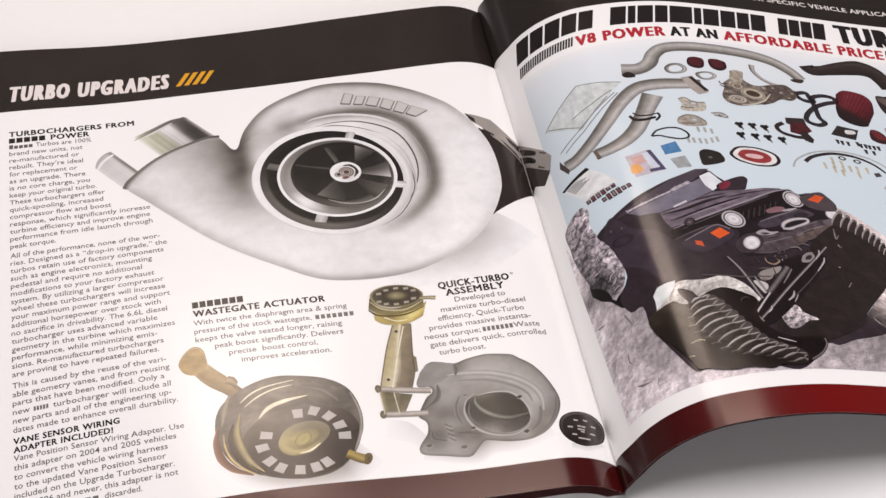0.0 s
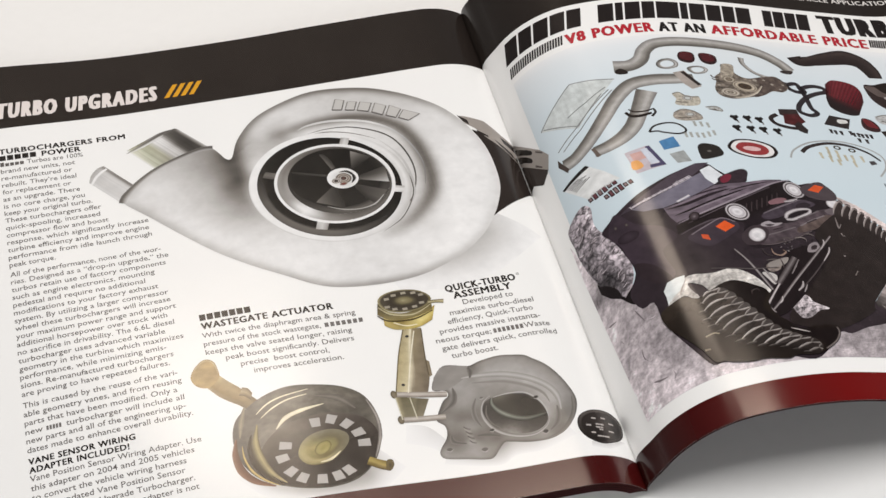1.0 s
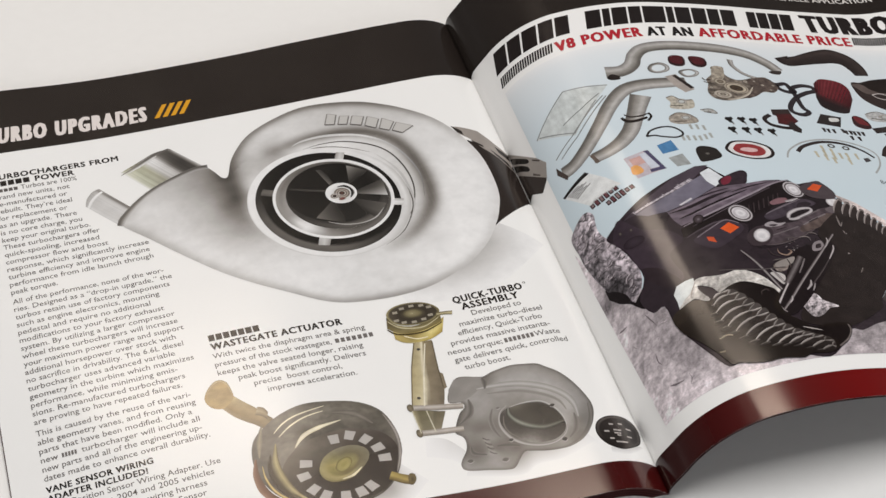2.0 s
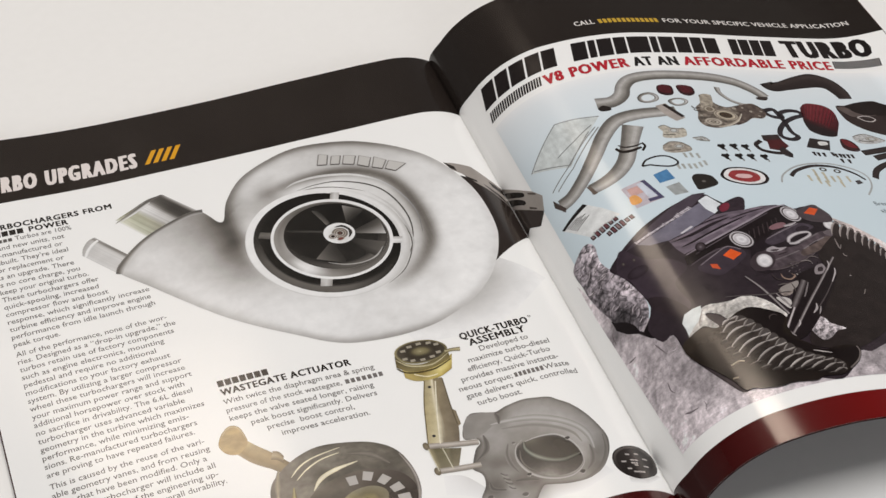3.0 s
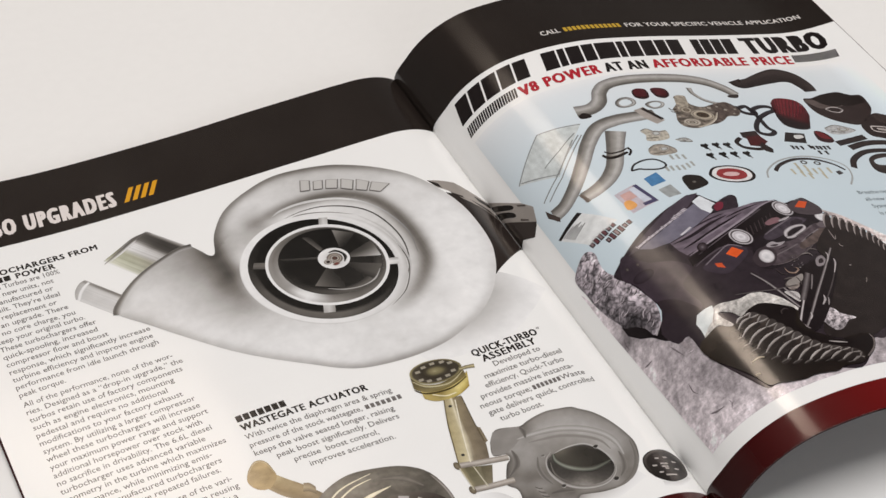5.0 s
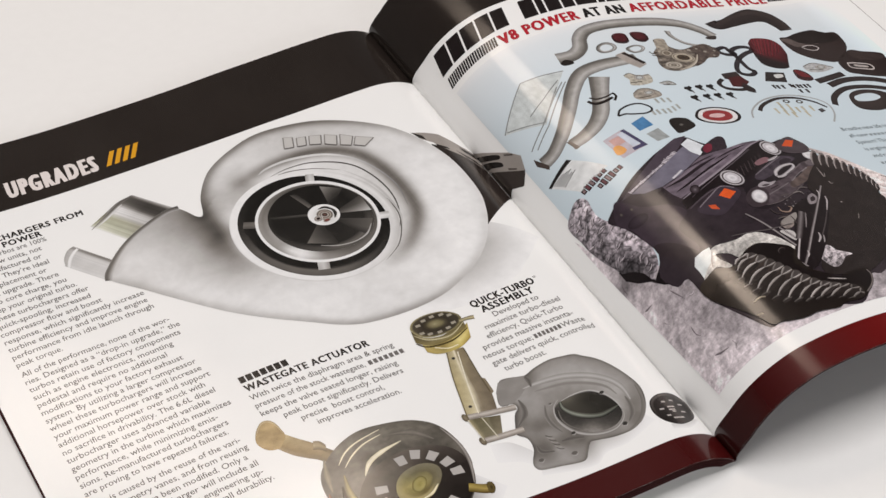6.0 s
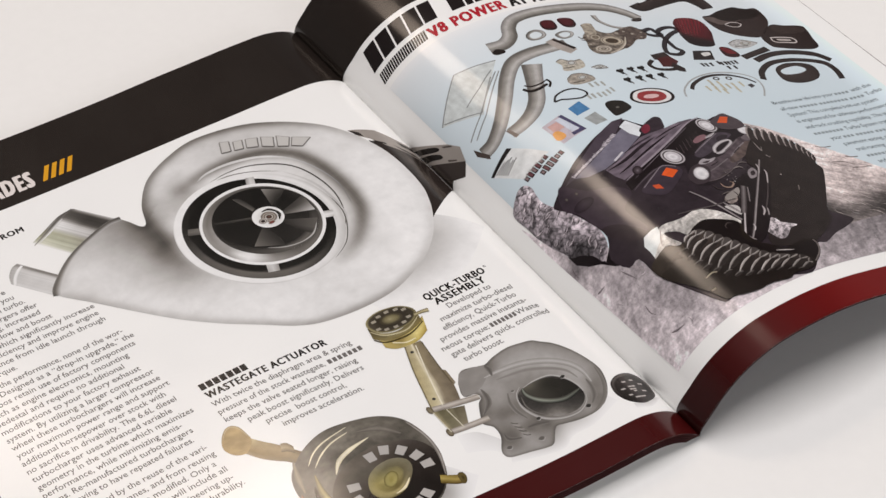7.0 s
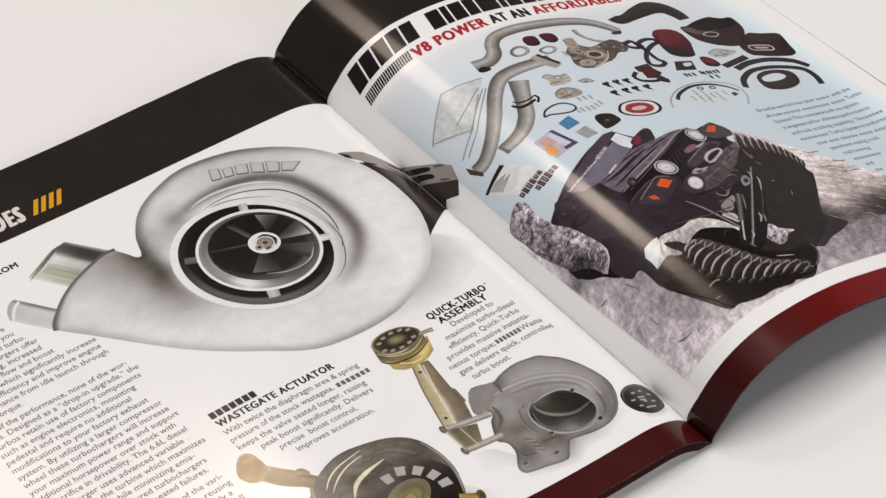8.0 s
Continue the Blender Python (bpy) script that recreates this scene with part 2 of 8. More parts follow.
def tone(c):
    """Ink colour on white paper, from 0-255 values of the print."""
    if np.isscalar(c):
        c = (c, c, c)
    return shade(np.array([c], float))[0]


def sepia(v):
    """A grey of the black-and-white prints, a little brown in its middle tones."""
    k = max(0.0, 1 - abs(v - 125) / 115) * 9
    return v + 0.3 * k, v - 0.2 * k, v - 0.75 * k


def stops(table_, x):
    """Colour at x in a list of (position, colour)."""
    t = np.array([k for k, _ in table_], float)
    c = np.array([sepia(v) if np.isscalar(v) else v for _, v in table_], float)
    return np.stack([np.interp(x, t, c[:, k]) for k in range(3)], -1)


def settle(q):
    """Page coordinates of the left page's print beside the gutter, where the sheet sinks a little."""
    q = np.array(q, float)
    at, f = np.abs(np.minimum(q[:, 0], 0)), np.clip(q[:, 1] / H, 0, 1)
    sink = np.interp(at, (0, 8, 18, 40, 60, 85), (0, 0.5, 0.9, 0.8, 0.4, 0)) * (1 - f) + np.interp(at, (0, 8, 18, 40, 60, 85), (0, 1.0, 2.1, 2.0, 1.1, 0)) * f
    return q + sink[:, None] * np.array((0.3, 1.1))


class Print:
    """Ink on a page: flat shapes in page coordinates, laid on the curved sheet one over the other."""

    def __init__(self, name, parent, label="", lift=0.03, step=0.003, settled=True):
        self.settled = settled
        self.name, self.parent, self.label, self.lift, self.step = name, parent, label, lift, step
        self.uv, self.up, self.col, self.faces = [], [], [], []

    def add(self, points, faces, colours, fine=0.0):
        """Cuts the shape along the page's fold lines (and a finer grid), colours it and keeps it."""
        bm = bmesh.new()
        lay = bm.verts.layers.float_color.new("ink")
        for (u, v) in points:
            bm.verts.new((u, v, 0))
        bm.verts.ensure_lookup_table()
        if not callable(colours):
            cc = np.asarray(colours, float)
            cc = np.tile(cc, (len(points), 1)) if cc.ndim == 1 else cc
            for vert, c in zip(bm.verts, cc):
                vert[lay] = (*c, 1)
        for f in faces:
            try:
                bm.faces.new([bm.verts[i] for i in f])
            except ValueError:
                pass
        p = np.array(points, float)
        (u0, v0), (u1, v1) = p.min(0), p.max(0)
        lines = [(0, k) for k in np.r_[S_CUT_R, -S_CUT_L] if u0 + 1e-4 < k < u1 - 1e-4]
        lines += [(1, k) for k in V_CUT if v0 + 1e-4 < k < v1 - 1e-4]
        if fine:
            lines += [(0, k) for k in np.arange(u0 + fine, u1, fine)] + [(1, k) for k in np.arange(v0 + fine, v1, fine)]
        for axis, k in sorted(set((a, round(float(b), 5)) for a, b in lines)):
            co, no = ((k, 0, 0), (1, 0, 0)) if axis == 0 else ((0, k, 0), (0, 1, 0))
            bmesh.ops.bisect_plane(bm, geom=bm.verts[:] + bm.edges[:] + bm.faces[:], dist=1e-5, plane_co=co, plane_no=no)
        for f in bm.faces:
            f.normal_update()
            if f.normal.z < 0:
                f.normal_flip()
        bm.verts.index_update()
        base = len(self.uv)
        co = np.array([v.co[:2] for v in bm.verts]).reshape(-1, 2)
        if callable(colours):
            cols = colours(co[:, 0], co[:, 1])
        else:
            cols = np.array([v[lay][:3] for v in bm.verts]).reshape(-1, 3)
        self.uv.extend(co.tolist())
        self.col.extend(np.clip(cols, 0, 1).tolist())
        self.up.extend([self.lift] * len(co))
        self.faces.extend([[v.index + base for v in f.verts] for f in bm.faces])
        self.lift += self.step
        bm.free()
        return self

    def fill(self, outline, colours, smooth=True, steps=5, fine=0.0, holes=()):
        """A filled outline. colours: 0-255 values, or a function of u and v that gives such values."""
        loops = [curve_points(o, True, steps) if smooth else np.array(o, float) for o in (outline, *holes)]
        from_loops = [[Vector((x, y, 0)) for x, y in loop] for loop in loops]
        tris = tessellate_polygon(from_loops)
        pts = np.vstack(loops)
        if callable(colours):
            return self.add(pts, tris, lambda u, v: shade(colours(u, v)), fine or 1.5)
        return self.add(pts, tris, tone(colours), fine)

    def band(self, path, widths, across, along=None, smooth=True, steps=8, cuts=10):
        """A strip along a path: across is a list of (-1..1, colour) over its width, along a list of (0..1, factor)."""
        c = curve_points(path, False, steps) if smooth else np.array(path, float)
        t = np.gradient(c, axis=0)
        t /= np.linalg.norm(t, axis=1)[:, None] + 1e-9
        nrm = np.stack([-t[:, 1], t[:, 0]], 1)
        pos = np.linspace(0, 1, len(c))
        w = np.interp(pos, np.linspace(0, 1, len(widths)), widths) if np.ndim(widths) else np.full(len(c), float(widths))
        a = np.linspace(-1, 1, cuts + 1)
        pts = (c[:, None] + nrm[:, None] * (a[None, :, None] * w[:, None, None] / 2)).reshape(-1, 2)
        cols = np.tile(stops(across, a), (len(c), 1))
        if along is not None:
            cols = cols * np.repeat(np.interp(pos, *zip(*along)), len(a))[:, None]
        n, m = len(c), len(a)
        faces = [(r * m + k, (r + 1) * m + k, (r + 1) * m + k + 1, r * m + k + 1) for r in range(n - 1) for k in range(m - 1)]
        return self.add(pts, faces, shade(cols))

    def line(self, path, width, colour, smooth=True, steps=5):
        return self.band(path, width, [(-1, colour), (1, colour)], None, smooth, steps, 1)

    def oval(self, centre, a, b, radial, turn=0.0, inner=0.0, fine=48, around=None, shift=(0, 0), span=(0, 360)):
        """An ellipse or elliptical ring with axis vectors a and b (half axes). radial: list of (r, colour); around: list of (degrees, factor).
        shift: how far the inner edge's centre lies off the outer one's."""
        rs = sorted({inner, 1.0} | {k for k, _ in radial if inner < k < 1})
        rs = np.array(rs)
        ang = np.radians(np.linspace(span[0], span[1], fine + 1))
        cen, a, b, shift = (np.array(k, float) for k in (centre, a, b, shift))
        pts, cols = [], []
        for r in rs:
            f = (1 - r) / (1 - inner + 1e-9)
            pts.append(cen + shift * f + r * (np.cos(ang)[:, None] * a + np.sin(ang)[:, None] * b))
            c = np.tile(stops(radial, np.array([r])), (len(ang), 1))
            if around is not None:
                c = c * np.interp(np.degrees(ang), *zip(*around))[:, None]
            cols.append(c)
        m = len(ang)
        faces = [(r * m + k, r * m + k + 1, (r + 1) * m + k + 1, (r + 1) * m + k) for r in range(len(rs) - 1) for k in range(m - 1)]
        if inner == 0:
            faces = [f if f[0] >= m else (f[0], f[2], f[3]) for f in faces]
        return self.add(np.vstack(pts), faces, shade(np.vstack(cols)))

    def loft(self, near, far, table_, closed=False, n=48, cuts=12):
        """A strip from the line near to the line far. table_: list of (0..1 along, [(0..1 across, colour), ...])."""
        def even(p):
            c = curve_points(p, closed, 10)
            if closed:
                c = np.vstack([c, c[:1]])
            d = np.r_[0, np.cumsum(np.linalg.norm(np.diff(c, axis=0), axis=1))]
            return np.stack([np.interp(np.linspace(0, d[-1], n + 1), d, c[:, k]) for k in range(2)], 1)
        return self.weave(even(near), even(far), table_, n, cuts)

    def weave(self, a, b, table_, n, cuts):
        f = np.linspace(0, 1, cuts + 1)
        pts = (a[:, None] * (1 - f)[None, :, None] + b[:, None] * f[None, :, None]).reshape(-1, 2)
        keys = [k for k, _ in table_]
        rows = np.array([stops(t, f) for _, t in table_])
        pos = np.linspace(0, 1, n + 1)
        cols = np.stack([np.stack([np.interp(pos, keys, rows[:, j, k]) for k in range(3)], -1) for j in range(len(f))], 1).reshape(-1, 3)
        m = cuts + 1
        faces = [(r * m + k, (r + 1) * m + k, (r + 1) * m + k + 1, r * m + k + 1) for r in range(n) for k in range(cuts)]
        return self.add(pts, faces, shade(cols))

    def ring(self, outer, inner, table_, n=72, cuts=12):
        """A band between two closed outlines, matched by the direction from the inner one's centre.
        table_: list of (degrees from +u, [(0 inner..1 outer, colour), ...])."""
        cen = np.mean(curve_points(inner, True, 8), axis=0)
        ang = np.linspace(-np.pi, np.pi, n + 1)

        def by_angle(p):
            c = curve_points(p, True, 10) - cen
            t, r = np.arctan2(c[:, 1], c[:, 0]), np.linalg.norm(c, axis=1)
            o = np.argsort(t)
            rr = np.interp(ang, np.r_[t[o] - 2 * np.pi, t[o], t[o] + 2 * np.pi], np.tile(r[o], 3))
            return cen + np.stack([np.cos(ang), np.sin(ang)], 1) * rr[:, None]
        tab = sorted((((k + 180) % 360) / 360, t) for k, t in table_)
        tab = [(tab[-1][0] - 1, tab[-1][1])] + tab + [(tab[0][0] + 1, tab[0][1])]
        return self.weave(by_angle(inner), by_angle(outer), tab, n, cuts)

    def disc(self, outline, table_, n=48, cuts=6):
        """A filled closed outline, shaded from its centre (0) to its edge (1)."""
        c = np.mean(curve_points(outline, True, 8), axis=0)
        tiny = [tuple(c + 0.02 * np.array(d)) for d in ((1, 0), (0, 1), (-1, 0), (0, -1))]
        return self.ring(outline, tiny, table_ if isinstance(table_[0][1], list) else [(0, table_)], n, cuts)

    def finish(self):
        q = np.array(self.uv)
        if self.parent is left_page and self.settled:
            q = settle(q)
        p, n = surf(q[:, 0], q[:, 1], np.array(self.up))
        return link_mesh(self.name, p, self.faces, (boulder_ink if "boulder" in self.name else rock_ink if "rock" in self.name else rough_photo_ink if self.parent is right_page or "canister" in self.name or "wastegate" in self.name else photo_ink) if self.name.endswith("picture") else ink, self.parent, n, np.array(self.col), self.label)


def shade(c):
    """Rows of 0-255 values to ink colours."""
    c = np.clip((np.asarray(c, float) - 13) / 242, 0.02, 1)
    return np.where(c <= 0.04045, c / 12.92, ((c + 0.055) / 1.055) ** 2.4) * INK_GAIN


def letters(text, bold=0.0, slant=0.0, res=2, spacing=1.0):
    """Outline of a line of text as flat triangles: points and faces, unscaled."""
    cu = bpy.data.curves.new("text", "FONT")
    cu.body, cu.size, cu.offset, cu.shear, cu.resolution_u = text, 1.0, bold, slant, res
    cu.space_character = spacing
    ob = new("text", cu)
    me = bpy.data.meshes.new_from_object(ob.evaluated_get(bpy.context.evaluated_depsgraph_get()))
    pts = np.array([v.co[:2] for v in me.vertices]).reshape(-1, 2)
    faces = [tuple(p.vertices) for p in me.polygons]
    bpy.data.objects.remove(ob)
    bpy.data.curves.remove(cu)
    bpy.data.meshes.remove(me)
    return pts, faces


CAP = letters("H")[0][:, 1].max()


def set_line(pr, text, u0, u1, v, height, colour, bold=0.0, slant=0.0, spacing=0.0):
    """One printed line from u0 to u1 on the base line v; height of its capitals in millimetres."""
    pts, faces = letters(text, bold if bold < 0.01 else 0.0, slant, 2, spacing or 1 + max(0.0, bold - 0.01) * 3.0)
    (x0, _), (x1, _) = pts.min(0), pts.max(0)
    cap = CAP
    fat = bold * height if bold > 0.01 else 0.0
    q = np.stack([u0 + fat + (pts[:, 0] - x0) / (x1 - x0) * (u1 - u0 - 2 * fat), v + pts[:, 1] / cap * height], 1)
    keep = pr.lift
    pr.add(q, faces, tone(colour))
    if fat:
        # heavier strokes: further impressions of the same line round the first
        for k, (a, b) in enumerate(((-1, -0.4), (1, -0.4), (1, 0.4), (-1, 0.4), (-0.5, 0.4), (0.5, 0.4), (-0.5, -0.4), (0.5, -0.4))):
            pr.lift = keep + 0.004 * (1 + k)
            pr.add(q + fat * np.array((a, b)), faces, tone(colour))
    pr.lift = keep
    return pr


def blocks(pr, u0, u1, v, height, count, colour, slant=0.15, gap=0.18):
    """A word that is not lettered: one plain bar a letter."""
    share = np.ones(int(count)) if np.isscalar(count) else np.array(count, float)
    at = u0 + (u1 - u0 - slant * height) * np.r_[0, np.cumsum(share)] / share.sum()
    space = gap * (at[-1] - at[0]) / len(share)
    keep = pr.lift
    for k in range(len(share)):
        a, b = at[k], at[k + 1] - space
        pr.add([(a, v), (b, v), (b + slant * height, v + height), (a + slant * height, v + height)], [(0, 1, 2, 3)], tone(colour))
    pr.lift = keep
    return pr


def grain(u, v, scale, seed=0.0, octaves=4):
    return np.array([noise.fractal(Vector((a * scale, b * scale, seed)), 0.9, 2.1, octaves) for a, b in zip(u, v)])


def rect(pr, u0, u1, v0, v1, colour, fine=0.0):
    pts, faces = [(u0, v0), (u1, v0), (u1, v1), (u0, v1)], [(0, 1, 2, 3)]
    if callable(colour):
        return pr.add(pts, faces, lambda u, v: shade(colour(u, v)), fine)
    return pr.add(pts, faces, tone(colour), fine)


# bands across the head and foot of both pages
rect(Print("top_band", left_page, "black printed band across the page head", settled=False), -W, -0.02, 235.2, H, (50, 44, 41)).finish()
rect(Print("top_band", right_page, "black printed band across the page head"), 0.02, W, 235.9, H, (50, 44, 41)).finish()
rect(Print("bottom_band", left_page, "dark red printed band across the page foot", settled=False), -W, -0.02, 0, 12.5, (78, 27, 27)).finish()
# the right foot band gets darker towards the gutter
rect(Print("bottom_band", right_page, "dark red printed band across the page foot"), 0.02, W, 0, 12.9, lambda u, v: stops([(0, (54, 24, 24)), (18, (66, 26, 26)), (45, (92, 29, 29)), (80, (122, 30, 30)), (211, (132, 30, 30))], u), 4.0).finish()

# ---- left page: headings and text ----
BARS = (124, 120, 118)
TEXT, HEAD = (108, 104, 102), (46, 43, 42)
pr = Print("page_title", left_page, "white slanted capitals on the black band", 0.06)
set_line(pr, "TURBO UPGRADES", -199.2, -134.6, 241.6, 9.4, (240, 232, 228), 0.06, 0.24, 1.34).finish()
for k in range(4):
    a = -132.4 + k * 3.35
    pr = Print("title_slash", left_page, "orange slanted stroke after the title", 0.06)
    pr.add([(a, 242.0), (a + 2.0, 242.0), (a + 6.4, 250.6), (a + 4.4, 250.6)], [(0, 1, 2, 3)], tone((232, 170, 50)))
    pr.finish()

pr = Print("paragraph_heading", left_page, "bold black capitals", 0.06)
set_line(pr, "TURBOCHARGERS FROM", -199.7, -150.4, 218.9, 3.0, HEAD, 0.05)
blocks(pr, -199.7, -185.0, 214.8, 3.0, 5, HEAD, 0.0)
set_line(pr, "POWER", -183.4, -168.2, 214.8, 3.0, HEAD, 0.05).finish()


_ref = letters("All of the performance, none of the wor-")[0]
TEXT_SCALE = 55.0 / (_ref[:, 0].max() - _ref[:, 0].min())


def paragraph(lines, u0, v0, pitch, height=2.55, colour=TEXT, starts=None, ends=None):
    """A block of small print; each line keeps its natural width unless its end is given."""
    pr = Print("paragraph", left_page, "small dark grey print", 0.06)
    for k, t in enumerate(lines):
        v = v0 - k * pitch
        a = u0 if starts is None else starts[k]
        x = a
        bars = t.startswith("#")
        if bars:
            count, t = int(t[1]), t[2:]
            for j in range(count):
                rect(pr, x + j * 1.9, x + j * 1.9 + 1.5, v, v + (2.5 if j == 0 else 1.9), colour)
                pr.lift -= pr.step
            x += count * 1.9 + 0.8
        if ends is None:
            pts, _ = letters(t)
            e = x + (pts[:, 0].max() - pts[:, 0].min()) * TEXT_SCALE
        else:
            e = ends[k]
        set_line(pr, t, x, e, v, height, colour, 0.004)
    return pr.finish()


paragraph(["#5Turbos are 100%", "brand new units, not", "re-manufactured or", "rebuilt. They\u2019re ideal", "for replacement or", "as an upgrade. There",
           "is no core charge, you", "keep your original turbo.", "These turbochargers offer", "quick-spooling, increased", "compressor flow and boost",
           "response, which significantly increase", "turbine efficiency and improve engine", "performance from idle launch through", "peak torque."], -199.6, 211.2, 4.19, ends=[p[0] for p in [(-167.7, 210.7), (-171.1, 207.1), (-172.5, 203.1), (-171.2, 198.2), (-173.5, 193.4), (-170.5, 190), (-169, 185.1), (-166.5, 181), (-163.5, 177.2), (-164.3, 172.6), (-161.5, 168.8), (-146.9, 164.9), (-147.2, 160.9), (-146.5, 157), (-182.6, 152.5)]])
paragraph(["All of the performance, none of the wor-", "ries. Designed as a \u201cdrop-in upgrade,\u201d the", "turbos retain use of factory components",
           "such as engine electronics, mounting", "pedestal and require no additional", "modifications to your factory exhaust", "system. By utilizing a larger compressor",
           "wheel these turbochargers will increase", "your maximum power range and support", "additional horsepower over stock with", "no sacrifice in drivability. The 6.6L diesel",
           "turbocharger uses advanced variable", "geometry in the turbine which maximizes", "performance, while minimizing emis-", "sions. Re-manufactured turbochargers",
           "are proving to have repeated failures."], -199.6, 147.3, 4.10, ends=[p[0] for p in [(-144.3, 146.4), (-141.9, 143.4), (-143.4, 139.6), (-147.9, 135), (-151.8, 131.4), (-147.5, 127), (-144.3, 122.9), (-144, 118.4), (-142.5, 113.7), (-146.1, 110.4), (-144.1, 105.3), (-147.8, 100.7), (-141.8, 95.9), (-148.3, 91.6), (-146.3, 86.9), (-148.1, 83.2)]])
paragraph(["This is caused by the reuse of the vari-", "able geometry vanes, and from reusing", "parts that have been modified. Only a", "new        turbocharger will include all",
           "new parts and all of the engineering up-", "dates made to enhance overall durability."], -199.6, 80.3, 4.17, ends=[p[0] for p in [(-146.1, 76.8), (-145.1, 72.3), (-147.1, 68.7), (-145.2, 63.7), (-145.2, 60.1), (-143.2, 54.6)]])
pr = Print("grey_bar", left_page, "", 0.06)
blocks(pr, -192.4, -187.0, 80.3 - 3 * 4.17, 2.0, 5, BARS, 0.0, 0.3).finish()
pr = Print("paragraph_heading", left_page, "bold black capitals", 0.06)
set_line(pr, "VANE SENSOR WIRING", -199.6, -163.4, 54.2, 2.6, HEAD, 0.045)
set_line(pr, "ADAPTER INCLUDED!", -199.6, -165.8, 50.3, 2.6, HEAD, 0.045).finish()
paragraph(["Vane Position Sensor Wiring Adapter. Use", "this adapter on 2004 and 2005 vehicles", "to convert the vehicle wiring harness", "to the updated Vane Position Sensor",
           "included on the Upgrade Turbocharger.", "#32006 and newer, this adapter is not"], -199.6, 46.6, 4.15, ends=[p[0] for p in [(-142.1, 42.5), (-145, 37.9), (-148.1, 33.7), (-148.9, 30.3), (-146.3, 25.7), (-145.4, 22.6)]])
pr = Print("paragraph", left_page, "small dark grey print", 0.06)
set_line(pr, "discarded.", (-169.8, 23)[0], (-157.5, 20.9)[0], 46.6 - 6 * 4.15, 2.5, TEXT, 0.004).finish()
pr = Print("grey_bar", left_page, "", 0.06)
blocks(pr, -199.6, (-171.1, 23.4)[0], 46.6 - 6 * 4.15, 2.0, 11, BARS, 0.0, 0.3).finish()

pr = Print("paragraph_heading", left_page, "bold black capitals", 0.06)
blocks(pr, -135.2, -116.5, 105.0, 3.2, 7, HEAD, 0.0)
set_line(pr, "WASTEGATE ACTUATOR", -135.2, -88.0, 100.4, 3.2, HEAD, 0.05).finish()
paragraph(["With twice the diaphragm area & spring", "pressure of the stock wastegate,            ", "keeps the valve seated longer, raising", "peak boost significantly. Delivers", "precise  boost control,", "improves acceleration."],
          -135.3, 95.8, 4.35, starts=(-135.4, -135.4, -135.3, -128.8, -124.2, -120.2), ends=(-80.9, -94.0, -83.7, -83.8, -93.3, -89.0))
pr = Print("grey_bar", left_page, "", 0.06)
blocks(pr, -92.6, -78.4, 91.45, 2.2, 7, BARS, 0.0, 0.3).finish()
pr = Print("paragraph_heading", left_page, "bold black capitals", 0.06)
set_line(pr, "QUICK-TURBO", -47.4, -21.4, 99.5, 3.3, HEAD, 0.05)
set_line(pr, "ASSEMBLY", -45.3, -24.0, 95.4, 3.3, HEAD, 0.05)
pr.oval((-20.2, 102.6), (0.55, 0), (0, 0.55), [(0, 90), (1, 90)], inner=0.6, fine=14).finish()
paragraph(["Developed to", "maximize turbo-diesel", "efficiency, Quick-Turbo", "provides massive instanta-", "neous torque;            Waste", "gate delivers quick, controlled", "turbo boost."],
          -50, 91.6, 4.22, starts=(-42.7, -48.4, -50.1, -53.9, -56.2, -55.0, -52.5), ends=(-24.4, -17.9, -19.2, -17.6, -15.2, -13.7, -36.1))
pr = Print("grey_bar", left_page, "", 0.06)
blocks(pr, -35.6, -24.4, 91.6 - 4 * 4.22, 2.2, 7, BARS, 0.0, 0.3).finish()

# ---- left page: the turbocharger picture ----
G = lambda *a: [(k, c) for k, c in a]
tb = Print("turbocharger_picture", left_page, "grey printed photograph of a silver turbocharger", 0.03)
# soft ground shadow to its lower right
tb.loft([(-65.7, 113.3), (-46.3, 117.7), (-32.9, 126.1), (-23.2, 139.5)], [(-62.4, 103.7), (-42.1, 101.8), (-22.9, 107.7), (-4, 126)], [(0, G((0, 251), (1, 251))), (0.5, G((0, 190), (0.5, 224), (0.75, 242), (1, 251))), (0.8, G((0, 186), (0.4, 214), (0.7, 236), (1, 251))), (1, G((0, 220), (0.6, 246), (1, 251)))], n=40)
# inlet stubs of turned metal, streaked along their length
def streaked(table_, n, seed, gain):
    rng, rows = random.Random(seed), []
    for k in range(n + 1):
        x = k / n
        c = [stops([(a, t[j]) for a, t in table_], x) for j in range(4)]
        f = 1 + rng.uniform(-gain, gain)
        rows.append((x, [(p, tuple(np.clip(q * (f + rng.uniform(-gain, gain) * 0.4), 40, 250))) for p, q in zip((0, 0.16, 0.55, 1), c)]))
    return rows


